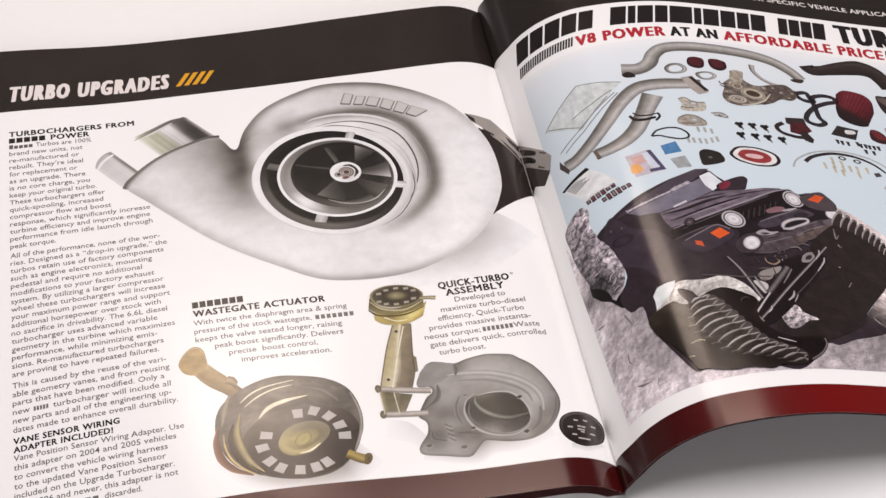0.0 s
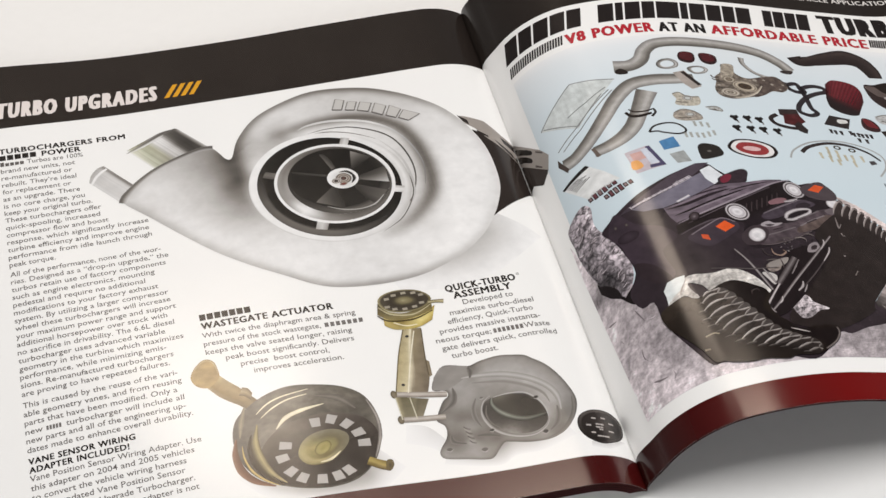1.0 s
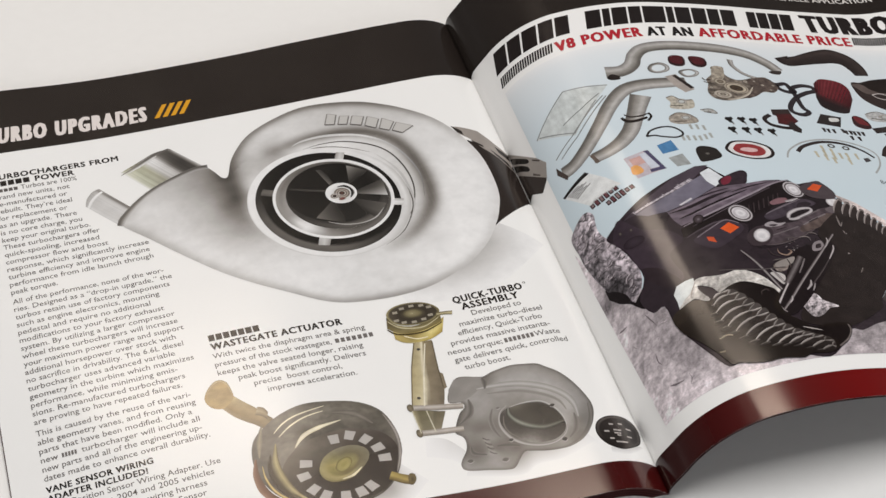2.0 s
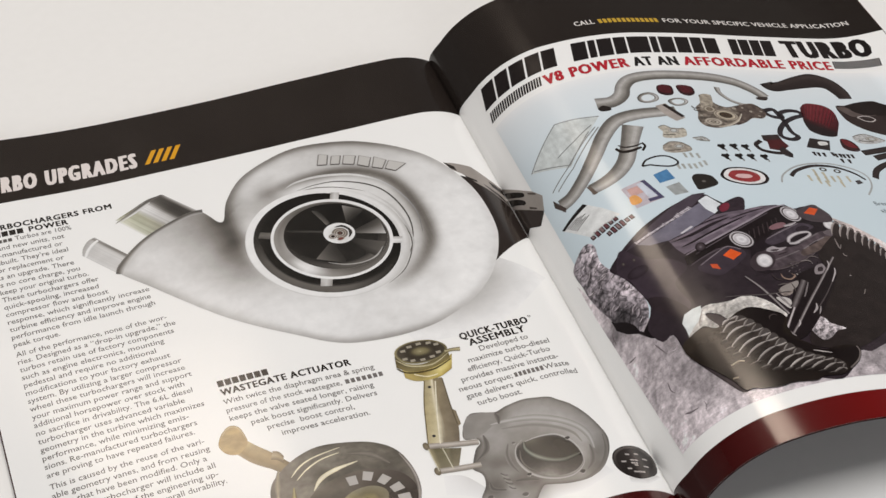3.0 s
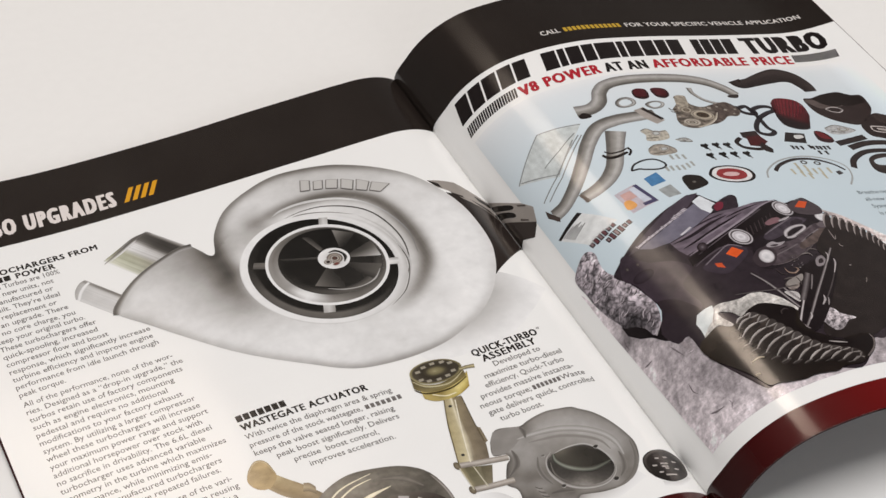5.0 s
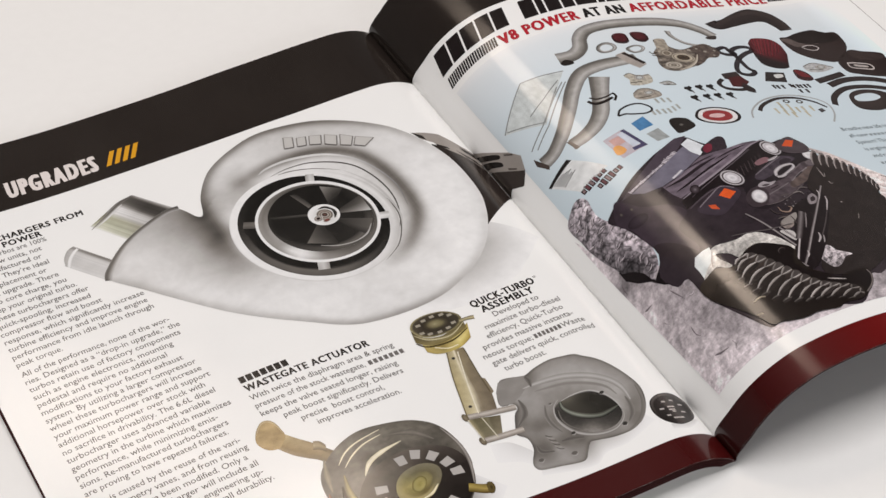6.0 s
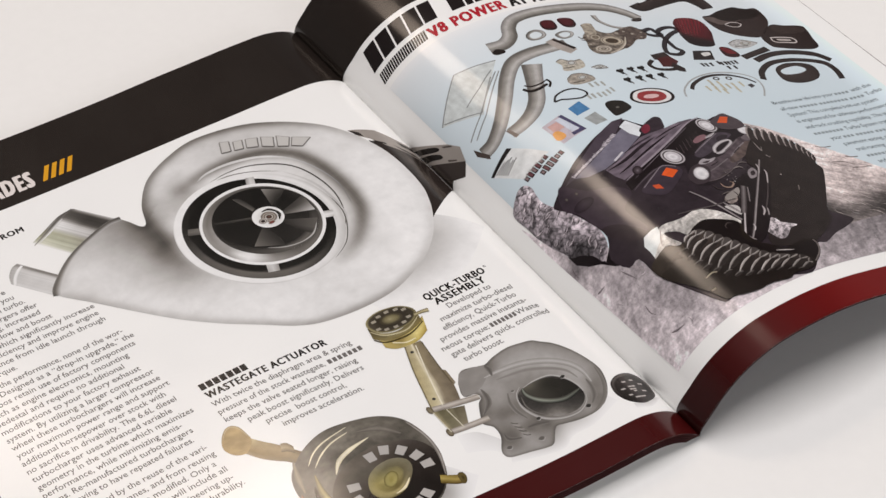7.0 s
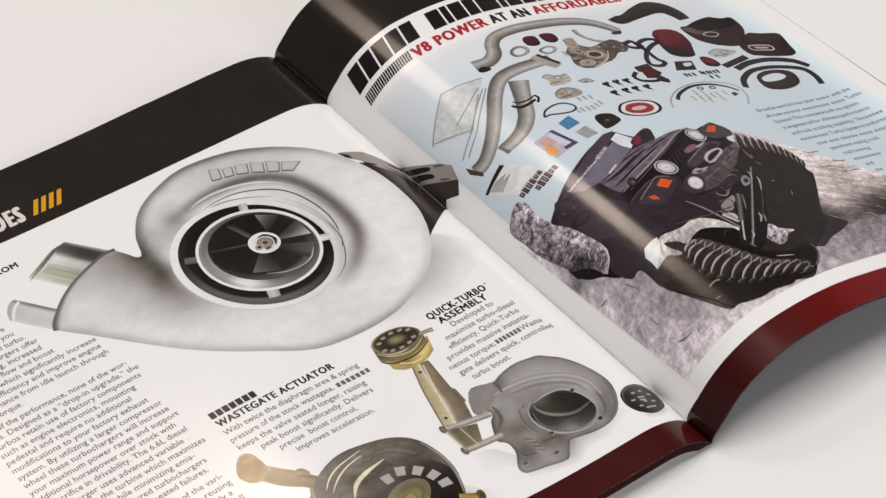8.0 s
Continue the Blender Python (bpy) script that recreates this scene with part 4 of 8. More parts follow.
ac.loft([(-125.5, 67.9), (-123.6, 66.9), (-122.5, 64.4)], [(-127, 64.2), (-125.1, 63.3), (-123.4, 61.2)], [(0, G((0, (150, 134, 108)), (0.5, (196, 180, 150)), (1, (130, 114, 90)))), (1, G((0, (120, 105, 84)), (0.5, (166, 150, 122)), (1, (116, 102, 82))))], n=10, cuts=4)
BODY = [(-131.9, 45.1), (-129.9, 52.6), (-125.3, 57.7), (-118.9, 62.1), (-110.7, 64.7), (-101.2, 63.7), (-91.9, 60.7), (-85.3, 54.3), (-82.7, 42.9), (-84, 33.5), (-87.7, 24.5), (-94.2, 18), (-102, 15.7), (-109.3, 16.2), (-116.3, 18.3), (-123.1, 22), (-128.2, 27.5), (-131.5, 36.2)]
FACE = [(-124.4, 33.2), (-121.9, 39.7), (-115.7, 45.7), (-106.6, 49), (-96, 49), (-87.3, 44.3), (-84.3, 36.7), (-86.4, 28.1), (-91.9, 20.4), (-100, 16.6), (-109.3, 16.4), (-118, 19.7), (-123, 25.1)]
CASE_TONES = [(-121.1, 60.2, 119), (-115.1, 63.3, 121), (-107.3, 63.3, 119), (-99.8, 61.3, 115), (-92.4, 58.3, 110), (-88.7, 52.2, 104), (-85, 45.7, 100), (-83.1, 38.5, 123), (-85.3, 30.3, 110), (-113.6, 58.8, 140), (-108.2, 55.1, 128), (-100.4, 56.1, 117), (-94.2, 51.6, 104), (-104.9, 49.6, 97), (-114.3, 51.8, 110), (-120, 51.2, 130), (-126, 48.9, 115), (-128.4, 42.1, 104), (-130, 35.1, 102), (-127.1, 31.8, 82), (-123.3, 41, 136), (-121.7, 33.3, 126), (-120.1, 26.5, 136), (-126.2, 25.4, 97), (-129.2, 29.2, 108), (-122.9, 20.7, 117), (-115.9, 17.3, 108), (-105.1, 15, 86), (-93.7, 18, 78), (-130.5, 40.5, 112), (-96.5, 56.1, 119), (-88.6, 42.7, 97)]
case_tone = soft_tones(CASE_TONES, ease=0.002)
ac.fill(BODY, lambda u, v: (np.clip(case_tone(u, v), 60, 170) * (1 + 0.16 * grain(u, v, 0.16, 83) + 0.08 * grain(u, v, 0.6, 84)))[:, None] * np.array((1.03, 0.985, 0.91))[None], True, steps=4, fine=0.9)
ac.disc(FACE, [(0, G((0, (54, 47, 43)), (1, (47, 41, 38)))), (40, G((0, (57, 51, 47)), (0.7, (65, 59, 54)), (1, (91, 84, 79)))), (75, G((0, (71, 65, 59)), (0.6, (96, 88, 81)), (1, (113, 106, 98)))), (100, G((0, (79, 73, 66)), (0.6, (113, 107, 99)), (1, (105, 98, 90)))), (125, G((0, (79, 73, 66)), (0.6, (101, 96, 87)), (1, (129, 122, 112)))), (150, G((0, (73, 67, 60)), (0.7, (91, 85, 78)), (1, (107, 100, 90)))), (175, G((0, (65, 59, 54)), (0.8, (73, 66, 58)), (1, (99, 92, 81)))), (205, G((0, (46, 39, 36)), (1, (43, 36, 33)))), (300, G((0, (36, 31, 28)), (1, (35, 30, 27))))], 60, 6)
for path, w in (([(-122.8, 53.7), (-118.8, 57.6), (-113.4, 60.2), (-103.8, 62)], 0.7), ([(-121.4, 51.7), (-117, 55.5), (-111.4, 58.4), (-104.6, 59.7)], 0.7), ([(-117.3, 45.2), (-113.5, 49.8), (-107.9, 52.3), (-99.8, 53.9)], 1.8)):
    ac.band(path, (0.2, w, w, 0.2), G((-1, (232, 220, 184)), (0, (250, 244, 226)), (1, (232, 220, 184))))
ac.band([(-130.9, 44), (-132.1, 36.9), (-131, 29.3), (-127.3, 23.7), (-121.2, 20)], (0.4, 2.2, 3.0, 2.6, 0.5), G((-1, (160, 132, 112)), (0, (134, 98, 80)), (1, (108, 82, 66))))
ac.band([(-125.7, 44.7), (-127.1, 38.1), (-125.9, 30.5), (-122.8, 24), (-118.3, 19.8)], (0.3, 2.0, 2.6, 2.2, 0.4), G((-1, (52, 43, 32)), (0.5, (70, 60, 42)), (1, (112, 102, 76))))
ac.band([(-129.4, 40.3), (-129.4, 34.6), (-127.7, 28.4), (-124.1, 23.3), (-119.8, 19.9)], (0.2, 0.7, 0.9, 0.9, 0.2), G((-1, (150, 124, 76)), (0, (226, 206, 146)), (1, (176, 152, 96))))
ac.band([(-123.2, 48.9), (-124.8, 40.7), (-124, 33.1), (-121.7, 26.3), (-117.5, 20.6)], (0.4, 2.4, 2.6, 2.2, 0.4), G((-1, (120, 110, 84)), (0, (186, 174, 130)), (0.6, (150, 139, 102)), (1, (84, 76, 58))))
ac.band([(-126, 58.4), (-128.2, 51.3), (-129.6, 44.1)], (0.4, 2.4, 0.4), G((-1, (120, 113, 103)), (0, (166, 157, 136)), (1, (126, 119, 108))))
ac.band([(-85.5, 53.3), (-83.5, 44.1), (-84.1, 35.1), (-87.3, 26.2)], (0.3, 1.3, 1.4, 0.3), G((-1, (96, 90, 84)), (0, (178, 172, 167)), (1, (126, 120, 114))))
ac.band([(-102.1, 58.3), (-94.8, 55.7), (-89.7, 49.7)], (0.5, 3.0, 0.5), G((-1, (110, 104, 97)), (0, (138, 132, 124)), (1, (112, 106, 99))))
HUB = [(-111.9, 32.8), (-109.4, 38), (-104.7, 41), (-98.9, 41.5), (-94.8, 39), (-94.6, 35), (-97.9, 30.4), (-103, 26.7), (-108.3, 26.5), (-111.2, 28.9)]
ac.disc(HUB, [(0, G((0, (180, 170, 118)), (0.5, (148, 138, 96)), (0.6, (116, 108, 84)), (1, (126, 120, 100)))), (90, G((0, (170, 160, 110)), (0.6, (124, 118, 92)), (1, (140, 134, 116)))), (180, G((0, (186, 174, 116)), (0.6, (170, 158, 104)), (1, (176, 166, 120)))), (270, G((0, (150, 138, 90)), (0.6, (110, 98, 60)), (0.8, (206, 192, 140)), (1, (96, 84, 56))))], 40, 8)
ac.disc([(-106.6, 32.1), (-104.9, 35.5), (-101.6, 36.7), (-100.5, 34.6), (-102.1, 31.7), (-105, 30.2)], [(0, G((0, (150, 140, 84)), (0.7, (176, 166, 110)), (1, (112, 102, 62))))], 24, 4)
ac.band([(-105.4, 27.2), (-101.7, 28), (-98.1, 30.9)], (0.3, 1.0, 0.3), G((-1, (240, 228, 190)), (1, (250, 242, 214))))
ac.loft([(-89.2, 26.6), (-86.1, 24.7), (-83.7, 23.5)], [(-90.9, 23.3), (-87, 20.5), (-84.6, 19.5)], [(0, G((0, (160, 140, 76)), (0.4, (196, 176, 106)), (1, (96, 80, 40)))), (1, G((0, (120, 104, 60)), (0.5, (170, 150, 90)), (1, (84, 70, 40))))], n=12)
ac.disc([(-84.2, 23.8), (-82.3, 24), (-82.1, 21.6), (-83.5, 19.3), (-84.9, 19.6)], [(0, G((0, (70, 60, 36)), (0.6, (110, 96, 60)), (1, (90, 78, 46))))], 18, 4)
ac.finish()
C0 = np.array((-104, 34.2))
for p in [(-104.1, 45.5), (-98.7, 46), (-94, 42.9), (-90.9, 38.3), (-89.8, 33.3), (-115.4, 37), (-117.2, 31.6), (-115.4, 25.2), (-112.1, 21.6), (-106.1, 19.8), (-100.8, 20.3), (-97, 22.1)]:
    mk = Print("lid_mark", left_page, "", ac.lift + 0.01)
    p = np.array(p)
    d = (p - C0) / np.linalg.norm(p - C0)
    e = np.array([-d[1], d[0]])
    mk.add([p - d * 2.0 - e * 1.5, p + d * 2.1 - e * 1.8, p + d * 2.1 + e * 1.8, p - d * 2.0 + e * 1.5], [(0, 1, 2, 3)], tone((190, 186, 182)))
    mk.finish()

# ---- left page: the wastegate assembly picture ----
qt = Print("wastegate_picture", left_page, "printed photograph of a brass canister on a cast housing", 0.03)
sh.finish()
sh = Print("soft_shadow", left_page, "", 0.02)
sh.loft([(-74.6, 38.6), (-67.7, 36.2), (-62, 27.6)], [(-76.3, 30.2), (-68.8, 26.9), (-65, 22.5)], [(0, G((0, 251), (1, 251))), (0.5, G((0, 230), (1, 251))), (1, G((0, 236), (1, 251)))])
sh.finish()
sh = Print("soft_shadow", left_page, "", 0.02)
sh.loft([(-63.9, 23.3), (-50.5, 20.9), (-42.1, 26.1), (-34.6, 25.2), (-23.1, 28.4)], [(-65.9, 18.6), (-48.9, 14.3), (-41.9, 17.2), (-32.8, 17.5), (-20.3, 21.8)], [(0, G((0, 225), (0.6, 243), (1, 251))), (0.5, G((0, 145), (0.5, 205), (1, 251))), (1, G((0, 235), (0.6, 246), (1, 251)))])
sh.finish()
HOUSE_WALL = [(-54.6, 60.7, 164), (-51.3, 59.4, 154), (-48.3, 60.1, 121), (-44.2, 60.8, 148), (-37.5, 62.4, 158), (-29.8, 59.8, 160), (-23.9, 54.5, 158), (-19.5, 47.1, 158), (-18.3, 38.5, 148), (-20.8, 30.4, 140), (-26.6, 24.6, 133), (-33.2, 23.3, 144), (-43.6, 56.3, 172), (-35.6, 54.4, 179), (-28.9, 50.5, 182), (-23.5, 44.6, 178), (-22.5, 39.2, 172), (-44.5, 51.4, 156), (-37.8, 51, 156), (-29.5, 46.1, 166), (-25.7, 39.6, 172), (-22.9, 33.2, 131), (-25.5, 28.6, 129), (-26.2, 33, 166), (-31, 24.3, 156)]
HOUSE_FACE = [(-56.3, 50.6, 156), (-50.8, 52.1, 163), (-49, 47.8, 158), (-57.9, 48.7, 133), (-61.2, 44.2, 119), (-55.8, 44.1, 153), (-51.2, 42.9, 146), (-51.8, 38.1, 125), (-55.7, 39.4, 123), (-60.1, 37.4, 144), (-53.1, 34.3, 158), (-56.6, 32.3, 131), (-55.4, 27.2, 164), (-60.8, 34.5, 137), (-61, 28.9, 114), (-57.3, 27.7, 121), (-64.2, 25.6, 148), (-52.4, 28.4, 121), (-49.1, 28, 125), (-46.1, 27.7, 108), (-46.2, 24.1, 137), (-51.4, 21.3, 158), (-55.9, 23, 162), (-62.6, 22.9, 156), (-49.5, 19.2, 146), (-38.9, 25, 137), (-42.4, 26.6, 137), (-59.1, 57, 156)]
BORE_TONES = [(-46.2, 41.5, 66), (-45.2, 37.8, 66), (-42.7, 34.7, 68), (-38.7, 32.2, 92), (-40.5, 29.4, 140), (-36.5, 28.6, 104), (-31.9, 30.4, 68), (-28.5, 32, 56), (-46.1, 34.6, 82), (-42.8, 31.1, 116), (-36, 39.8, 60), (-42.4, 43.8, 100)]
HOLE_TONES = [(-40.5, 45.1, 103), (-42.4, 43.8, 89), (-38.6, 44.5, 83), (-36.1, 43, 58), (-36.7, 38.7, 60), (-31.2, 38.3, 50), (-29.3, 35.9, 46), (-40.4, 40, 72), (-34.2, 35.5, 52)]
hs = Print("cast_housing_picture", left_page, "printed photograph of a grey cast turbine housing", 0.03, settled=False)
house_tone, bore_tone, hole_tone = soft_tones(HOUSE_WALL, HOUSE_FACE, ease=0.001), soft_tones(BORE_TONES, ease=0.001), soft_tones(HOLE_TONES, ease=0.001)
HOUSE = [(-56.7, 63.9), (-52.7, 63.7), (-48, 62.2), (-43.6, 63.7), (-37.1, 64.8), (-31.8, 64), (-27.8, 62.9), (-25.6, 60.8), (-22.1, 57.3), (-18.8, 51.6), (-16.4, 44.7), (-15.6, 39), (-17.2, 33.3), (-20.1, 28.4), (-24.1, 24.6), (-29.2, 22.6), (-35.8, 22.8), (-41.6, 24.3), (-44.1, 24.6), (-46.6, 21.9), (-49, 18.9), (-51.6, 18.4), (-58, 19.8), (-64.8, 21.2), (-66.2, 23.5), (-65.3, 26.2), (-62.8, 29.9), (-61.8, 33.2), (-62, 36.1), (-64.1, 38.8), (-62.9, 42.1), (-60, 47.5), (-57.9, 49.4), (-58.1, 52), (-62.4, 53.2), (-60.3, 59.6)]
house_loop = curve_points(HOUSE, True, 4)
hs.fill(HOUSE, lambda u, v: browned(np.clip(house_tone(u, v), 92, 190) * (1 + 0.035 * grain(u, v, 0.35, 61)) * (1 - 0.22 * np.exp(-(edge_distance(u, v, house_loop) / 0.8) ** 2))), True, steps=4, fine=0.9)
hs.fill([(-57.7, 63.4), (-52.8, 63.6), (-48.1, 62.3), (-48.8, 57.9), (-54.1, 54.1), (-58.5, 52.2), (-62.4, 53.2), (-60.7, 59.2)], lambda u, v: browned(150 + 10 * grain(u, v, 0.2, 66)), False, fine=1.0)
# cast ridges, folds and the shaded outer wall
def ridge(path, widths, across):
    hs.band(path, widths, across, cuts=8)
    hs.lift -= 0.7 * hs.step


ridge([(-51.5, 56.9), (-46.7, 56.9), (-41.3, 56.4), (-35.3, 54.9), (-28.4, 51.2), (-23.6, 46.3), (-21.7, 41), (-22.1, 34.9)], (0.4, 2.2, 2.8, 3.0, 2.8, 2.4, 0.5), G((-1, 150), (-0.5, 164), (0, 192), (0.4, 178), (1, 152)))
ridge([(-48.6, 53.9), (-43.3, 53.2), (-37.2, 51.9), (-30.4, 48.2), (-26.2, 44), (-24.9, 39.1)], (0.3, 1.4, 1.8, 1.6, 1.2, 0.3), G((-1, 158), (0, 138), (1, 158)))
ridge([(-23, 37), (-23.5, 32.9), (-25.1, 29.2), (-27.8, 26.6)], (0.4, 2.0, 2.2, 0.5), G((-1, 146), (0, 110), (1, 140)))
ridge([(-16.9, 40.5), (-18.1, 34), (-20.9, 28.6), (-24.9, 24.8), (-29.8, 23)], (0.3, 1.2, 1.6, 1.4, 0.3), G((-1, 118), (0, 126), (1, 140)))
ridge([(-48.9, 46.5), (-50.8, 42.1), (-51.1, 37.4), (-49.9, 33)], (0.3, 1.6, 1.8, 0.4), G((-1, 150), (0, 112), (1, 146)))
ridge([(-48.1, 61.6), (-47.8, 59.5), (-48.6, 56.4)], (1.2, 2.2, 0.4), G((-1, 136), (0, 100), (1, 134)))
ridge([(-55.5, 53), (-55.7, 49.4), (-57.1, 45.8), (-61.5, 42.2)], (0.4, 2.0, 2.2, 0.6), G((-1, 140), (0, 104), (1, 134)))
ridge([(-52.2, 29.5), (-48.6, 29.1), (-44.8, 27.7)], (0.6, 2.2, 1.2), G((-1, 128), (0, 96), (1, 120)))
ridge([(-60.7, 31.4), (-60.5, 28.3), (-56.6, 26.7)], (0.5, 2.2, 0.5), G((-1, 136), (0, 98), (1, 130)))
# threads cast below the bore
for k in range(7):
    p = np.array((-55.9, 34.4)) + k * np.array((0.1, -1.1))
    hs.line([p, p + (0.9, -1.1), p + (2, -1.5)], 0.35, (96 + 70 * (k % 2), 92 + 70 * (k % 2), 88 + 70 * (k % 2)))
# rim, bored wall and the round opening behind it
BORE = [(-46.5, 43.8), (-43.6, 45.5), (-39.9, 46), (-35.5, 45.7), (-31.6, 44.6), (-28.6, 40.5), (-27.3, 36.2), (-27.4, 31.9), (-29.5, 28.9), (-33, 27.1), (-37.5, 27.1), (-42, 28.8), (-45.6, 31.9), (-47.6, 36.5), (-48, 40.4)]
hs.band([(-43.9, 46.6), (-46.9, 44), (-48.4, 39.4), (-48, 35.2), (-45.9, 30.8), (-42.1, 27.6), (-37.4, 25.9), (-32.8, 26), (-28.8, 28.5), (-26.9, 31.6)], (0.4, 1.0, 1.4, 1.5, 1.3, 0.9, 0.4), G((-1, 118), (-0.3, 190), (0.3, 172), (1, 120)))
hs.fill(BORE, lambda u, v: browned(np.clip(bore_tone(u, v), 44, 160) * (1 + 0.10 * grain(u * 3.0, v, 0.8, 63))), True, steps=4, fine=0.8)
hs.band([(-46.1, 42.4), (-47.1, 38), (-46.1, 34), (-43.2, 30.7)], (0.2, 0.6, 0.6, 0.2), G((-1, 130), (1, 96)))
hs.fill([(-43.5, 45.1), (-39.9, 46), (-35.6, 45.5), (-32.2, 43.7), (-29.3, 39.4), (-28.2, 35.5), (-30.7, 33.9), (-35, 34.2), (-38.6, 35.8), (-41.5, 38.3), (-43.3, 41.9)], lambda u, v: browned(np.clip(hole_tone(u, v), 40, 140)) * np.array((1.0, 1.0, 0.95))[None], True, steps=4, fine=0.8)
hs.band([(-43.6, 45.5), (-44.1, 42.4), (-42.4, 38.7), (-38.8, 35.4), (-34.3, 33.6), (-29.4, 34.1), (-26.9, 34.7)], (0.8, 2.0, 2.6, 2.8, 2.6, 1.8, 0.5), G((-1, (44, 42, 40)), (-0.5, (96, 99, 92)), (0.0, (146, 150, 140)), (0.4, (104, 106, 98)), (0.7, (84, 82, 76)), (1, (50, 47, 44))), G((0, 1.0), (0.4, 1.1), (0.75, 0.8), (1, 0.7)))
hs.band([(-43.2, 45.5), (-39.1, 46.1), (-34.7, 45.9), (-31.4, 44.6), (-28.4, 40.7), (-27.1, 36.4), (-27.1, 32.3)], (0.2, 0.7, 0.9, 0.9, 0.7, 0.2), G((-1, 96), (0.2, 206), (1, 178)))
for p, a, b, c in (((-29, 42.3), 0.95, 0.7, 56), ((-29.7, 26.2), 1.0, 0.9, 58), ((-47, 30.9), 0.9, 0.7, 66), ((-47, 46.3), 0.8, 0.5, 112), ((-62.7, 25.1), 1.2, 0.9, 102), ((-51.3, 22.9), 1.3, 0.95, 104)):
    hs.oval(p, (a, 0.1), (0, b), G((0, c), (0.7, c + 6), (1, c + 46)), fine=18)
    hs.band([np.array(p) + (-a, -0.3), np.array(p) + (0, -b - 0.15), np.array(p) + (a, -0.2)], (0.1, 0.35, 0.1), G((-1, 190), (1, 168)), cuts=2)
hs.finish()
qt.lift = hs.lift + 0.004
# arm and rods
qt.loft([(-66.3, 84.1), (-70, 73), (-72.8, 62.2), (-75.3, 52.1)], [(-59.9, 83.8), (-61.3, 69.6), (-62, 59.8), (-64.6, 50.7)], [(0, G((0, (176, 164, 132)), (0.3, (198, 186, 152)), (0.42, (238, 230, 206)), (0.5, (160, 147, 118)), (1, (138, 126, 104)))), (0.5, G((0, (184, 170, 132)), (0.36, (206, 194, 158)), (0.46, (240, 232, 208)), (0.55, (146, 134, 112)), (1, (130, 119, 102)))), (1, G((0, (196, 184, 150)), (0.3, (212, 202, 170)), (0.4, (236, 228, 206)), (0.48, (150, 139, 120)), (1, (124, 113, 98))))], n=24)
qt.fill([(-61.5, 67.6), (-60.6, 66.6), (-61, 59.9), (-62.4, 59.1)], (140, 128, 108), False)
qt.loft([(-75.3, 52.1), (-75.4, 39.9)], [(-64.6, 49), (-68.2, 41.1)], [(0, G((0, (170, 160, 128)), (0.15, (112, 106, 84)), (0.5, (122, 116, 92)), (0.55, (190, 182, 156)), (0.6, (104, 98, 80)), (1, (120, 112, 94)))), (1, G((0, (186, 176, 146)), (0.2, (130, 124, 104)), (0.5, (140, 133, 112)), (1, (150, 141, 120))))], n=10)
for path in ([(-76.2, 53.4), (-68.3, 51.7), (-58.1, 49.8)], [(-76, 41), (-68.8, 40.2), (-60.8, 39.5)]):
    qt.band(path, 2.6, G((-1, (140, 132, 124)), (0.2, (206, 199, 191)), (1, (158, 150, 142))))
for p in ([(-75.8, 53.3)], [(-75.8, 41)]):
    qt.oval(p[0], (1.1, 0), (0, 1.9), G((0, (150, 140, 120)), (1, (112, 102, 86))), fine=18)
for p in ([(-65.6, 80.5)], [(-71.7, 57.2)]):
    qt.oval(p[0], (0.65, 0), (0, 0.65), G((0, 62), (1, 84)), fine=14)
for path, c in (([(-66.3, 84.1), (-70, 73), (-72.8, 62.2), (-75.1, 52.9)], (120, 109, 82)), ([(-60, 83.2), (-61.5, 69.6), (-62.2, 60.1)], (104, 94, 76)), ([(-62.7, 82.7), (-67, 68), (-70.8, 53.1)], (242, 236, 216)), ([(-75.5, 51.8), (-75.2, 40.9)], (216, 210, 190)), ([(-70.8, 50.9), (-70.3, 40.5)], (214, 208, 188))):
    qt.line(path, 0.4, c)
# canister
qt.loft([(-71.7, 93.7), (-64.1, 90.8), (-57.4, 91.5), (-52.7, 94)], [(-72.1, 87.5), (-68.4, 84.6), (-61, 84.1), (-55.1, 86.8)], [(0, G((0, (150, 134, 84)), (0.3, (212, 196, 134)), (1, (176, 156, 96)))), (0.35, G((0, (170, 154, 104)), (0.4, (150, 132, 80)), (1, (196, 180, 122)))), (0.7, G((0, (214, 198, 128)), (0.5, (232, 218, 152)), (1, (206, 186, 110)))), (1, G((0, (170, 150, 86)), (0.5, (214, 196, 122)), (1, (160, 138, 76))))], n=24)
qt.loft([(-72.4, 99.4), (-69.5, 94.4), (-62.7, 92.5), (-53.5, 96.3)], [(-73.5, 93.6), (-69.4, 89.9), (-61.3, 89.5), (-54, 91.9)], [(0, G((0, (84, 76, 60)), (1, (130, 118, 84)))), (0.25, G((0, (200, 190, 150)), (0.3, (116, 106, 80)), (1, (150, 138, 96)))), (0.6, G((0, (120, 110, 84)), (0.6, (160, 148, 104)), (1, (120, 108, 72)))), (1, G((0, (96, 88, 66)), (1, (140, 126, 84))))], n=24)
qt.band([(-73.6, 93), (-70.1, 89.5), (-61.5, 88.6), (-53.9, 91.6)], (0.4, 0.8, 0.8, 0.4), G((-1, (74, 64, 40)), (1, (96, 84, 54))))
qt.band([(-72.6, 97.3), (-68.8, 92.8), (-60.9, 91.2), (-53.8, 94.9)], (0.2, 0.6, 0.6, 0.2), G((-1, (222, 213, 180)), (1, (190, 180, 144))))
qt.line([(-68.7, 88.3), (-64.7, 85.8), (-60.7, 85.8)], 0.5, (246, 238, 204))
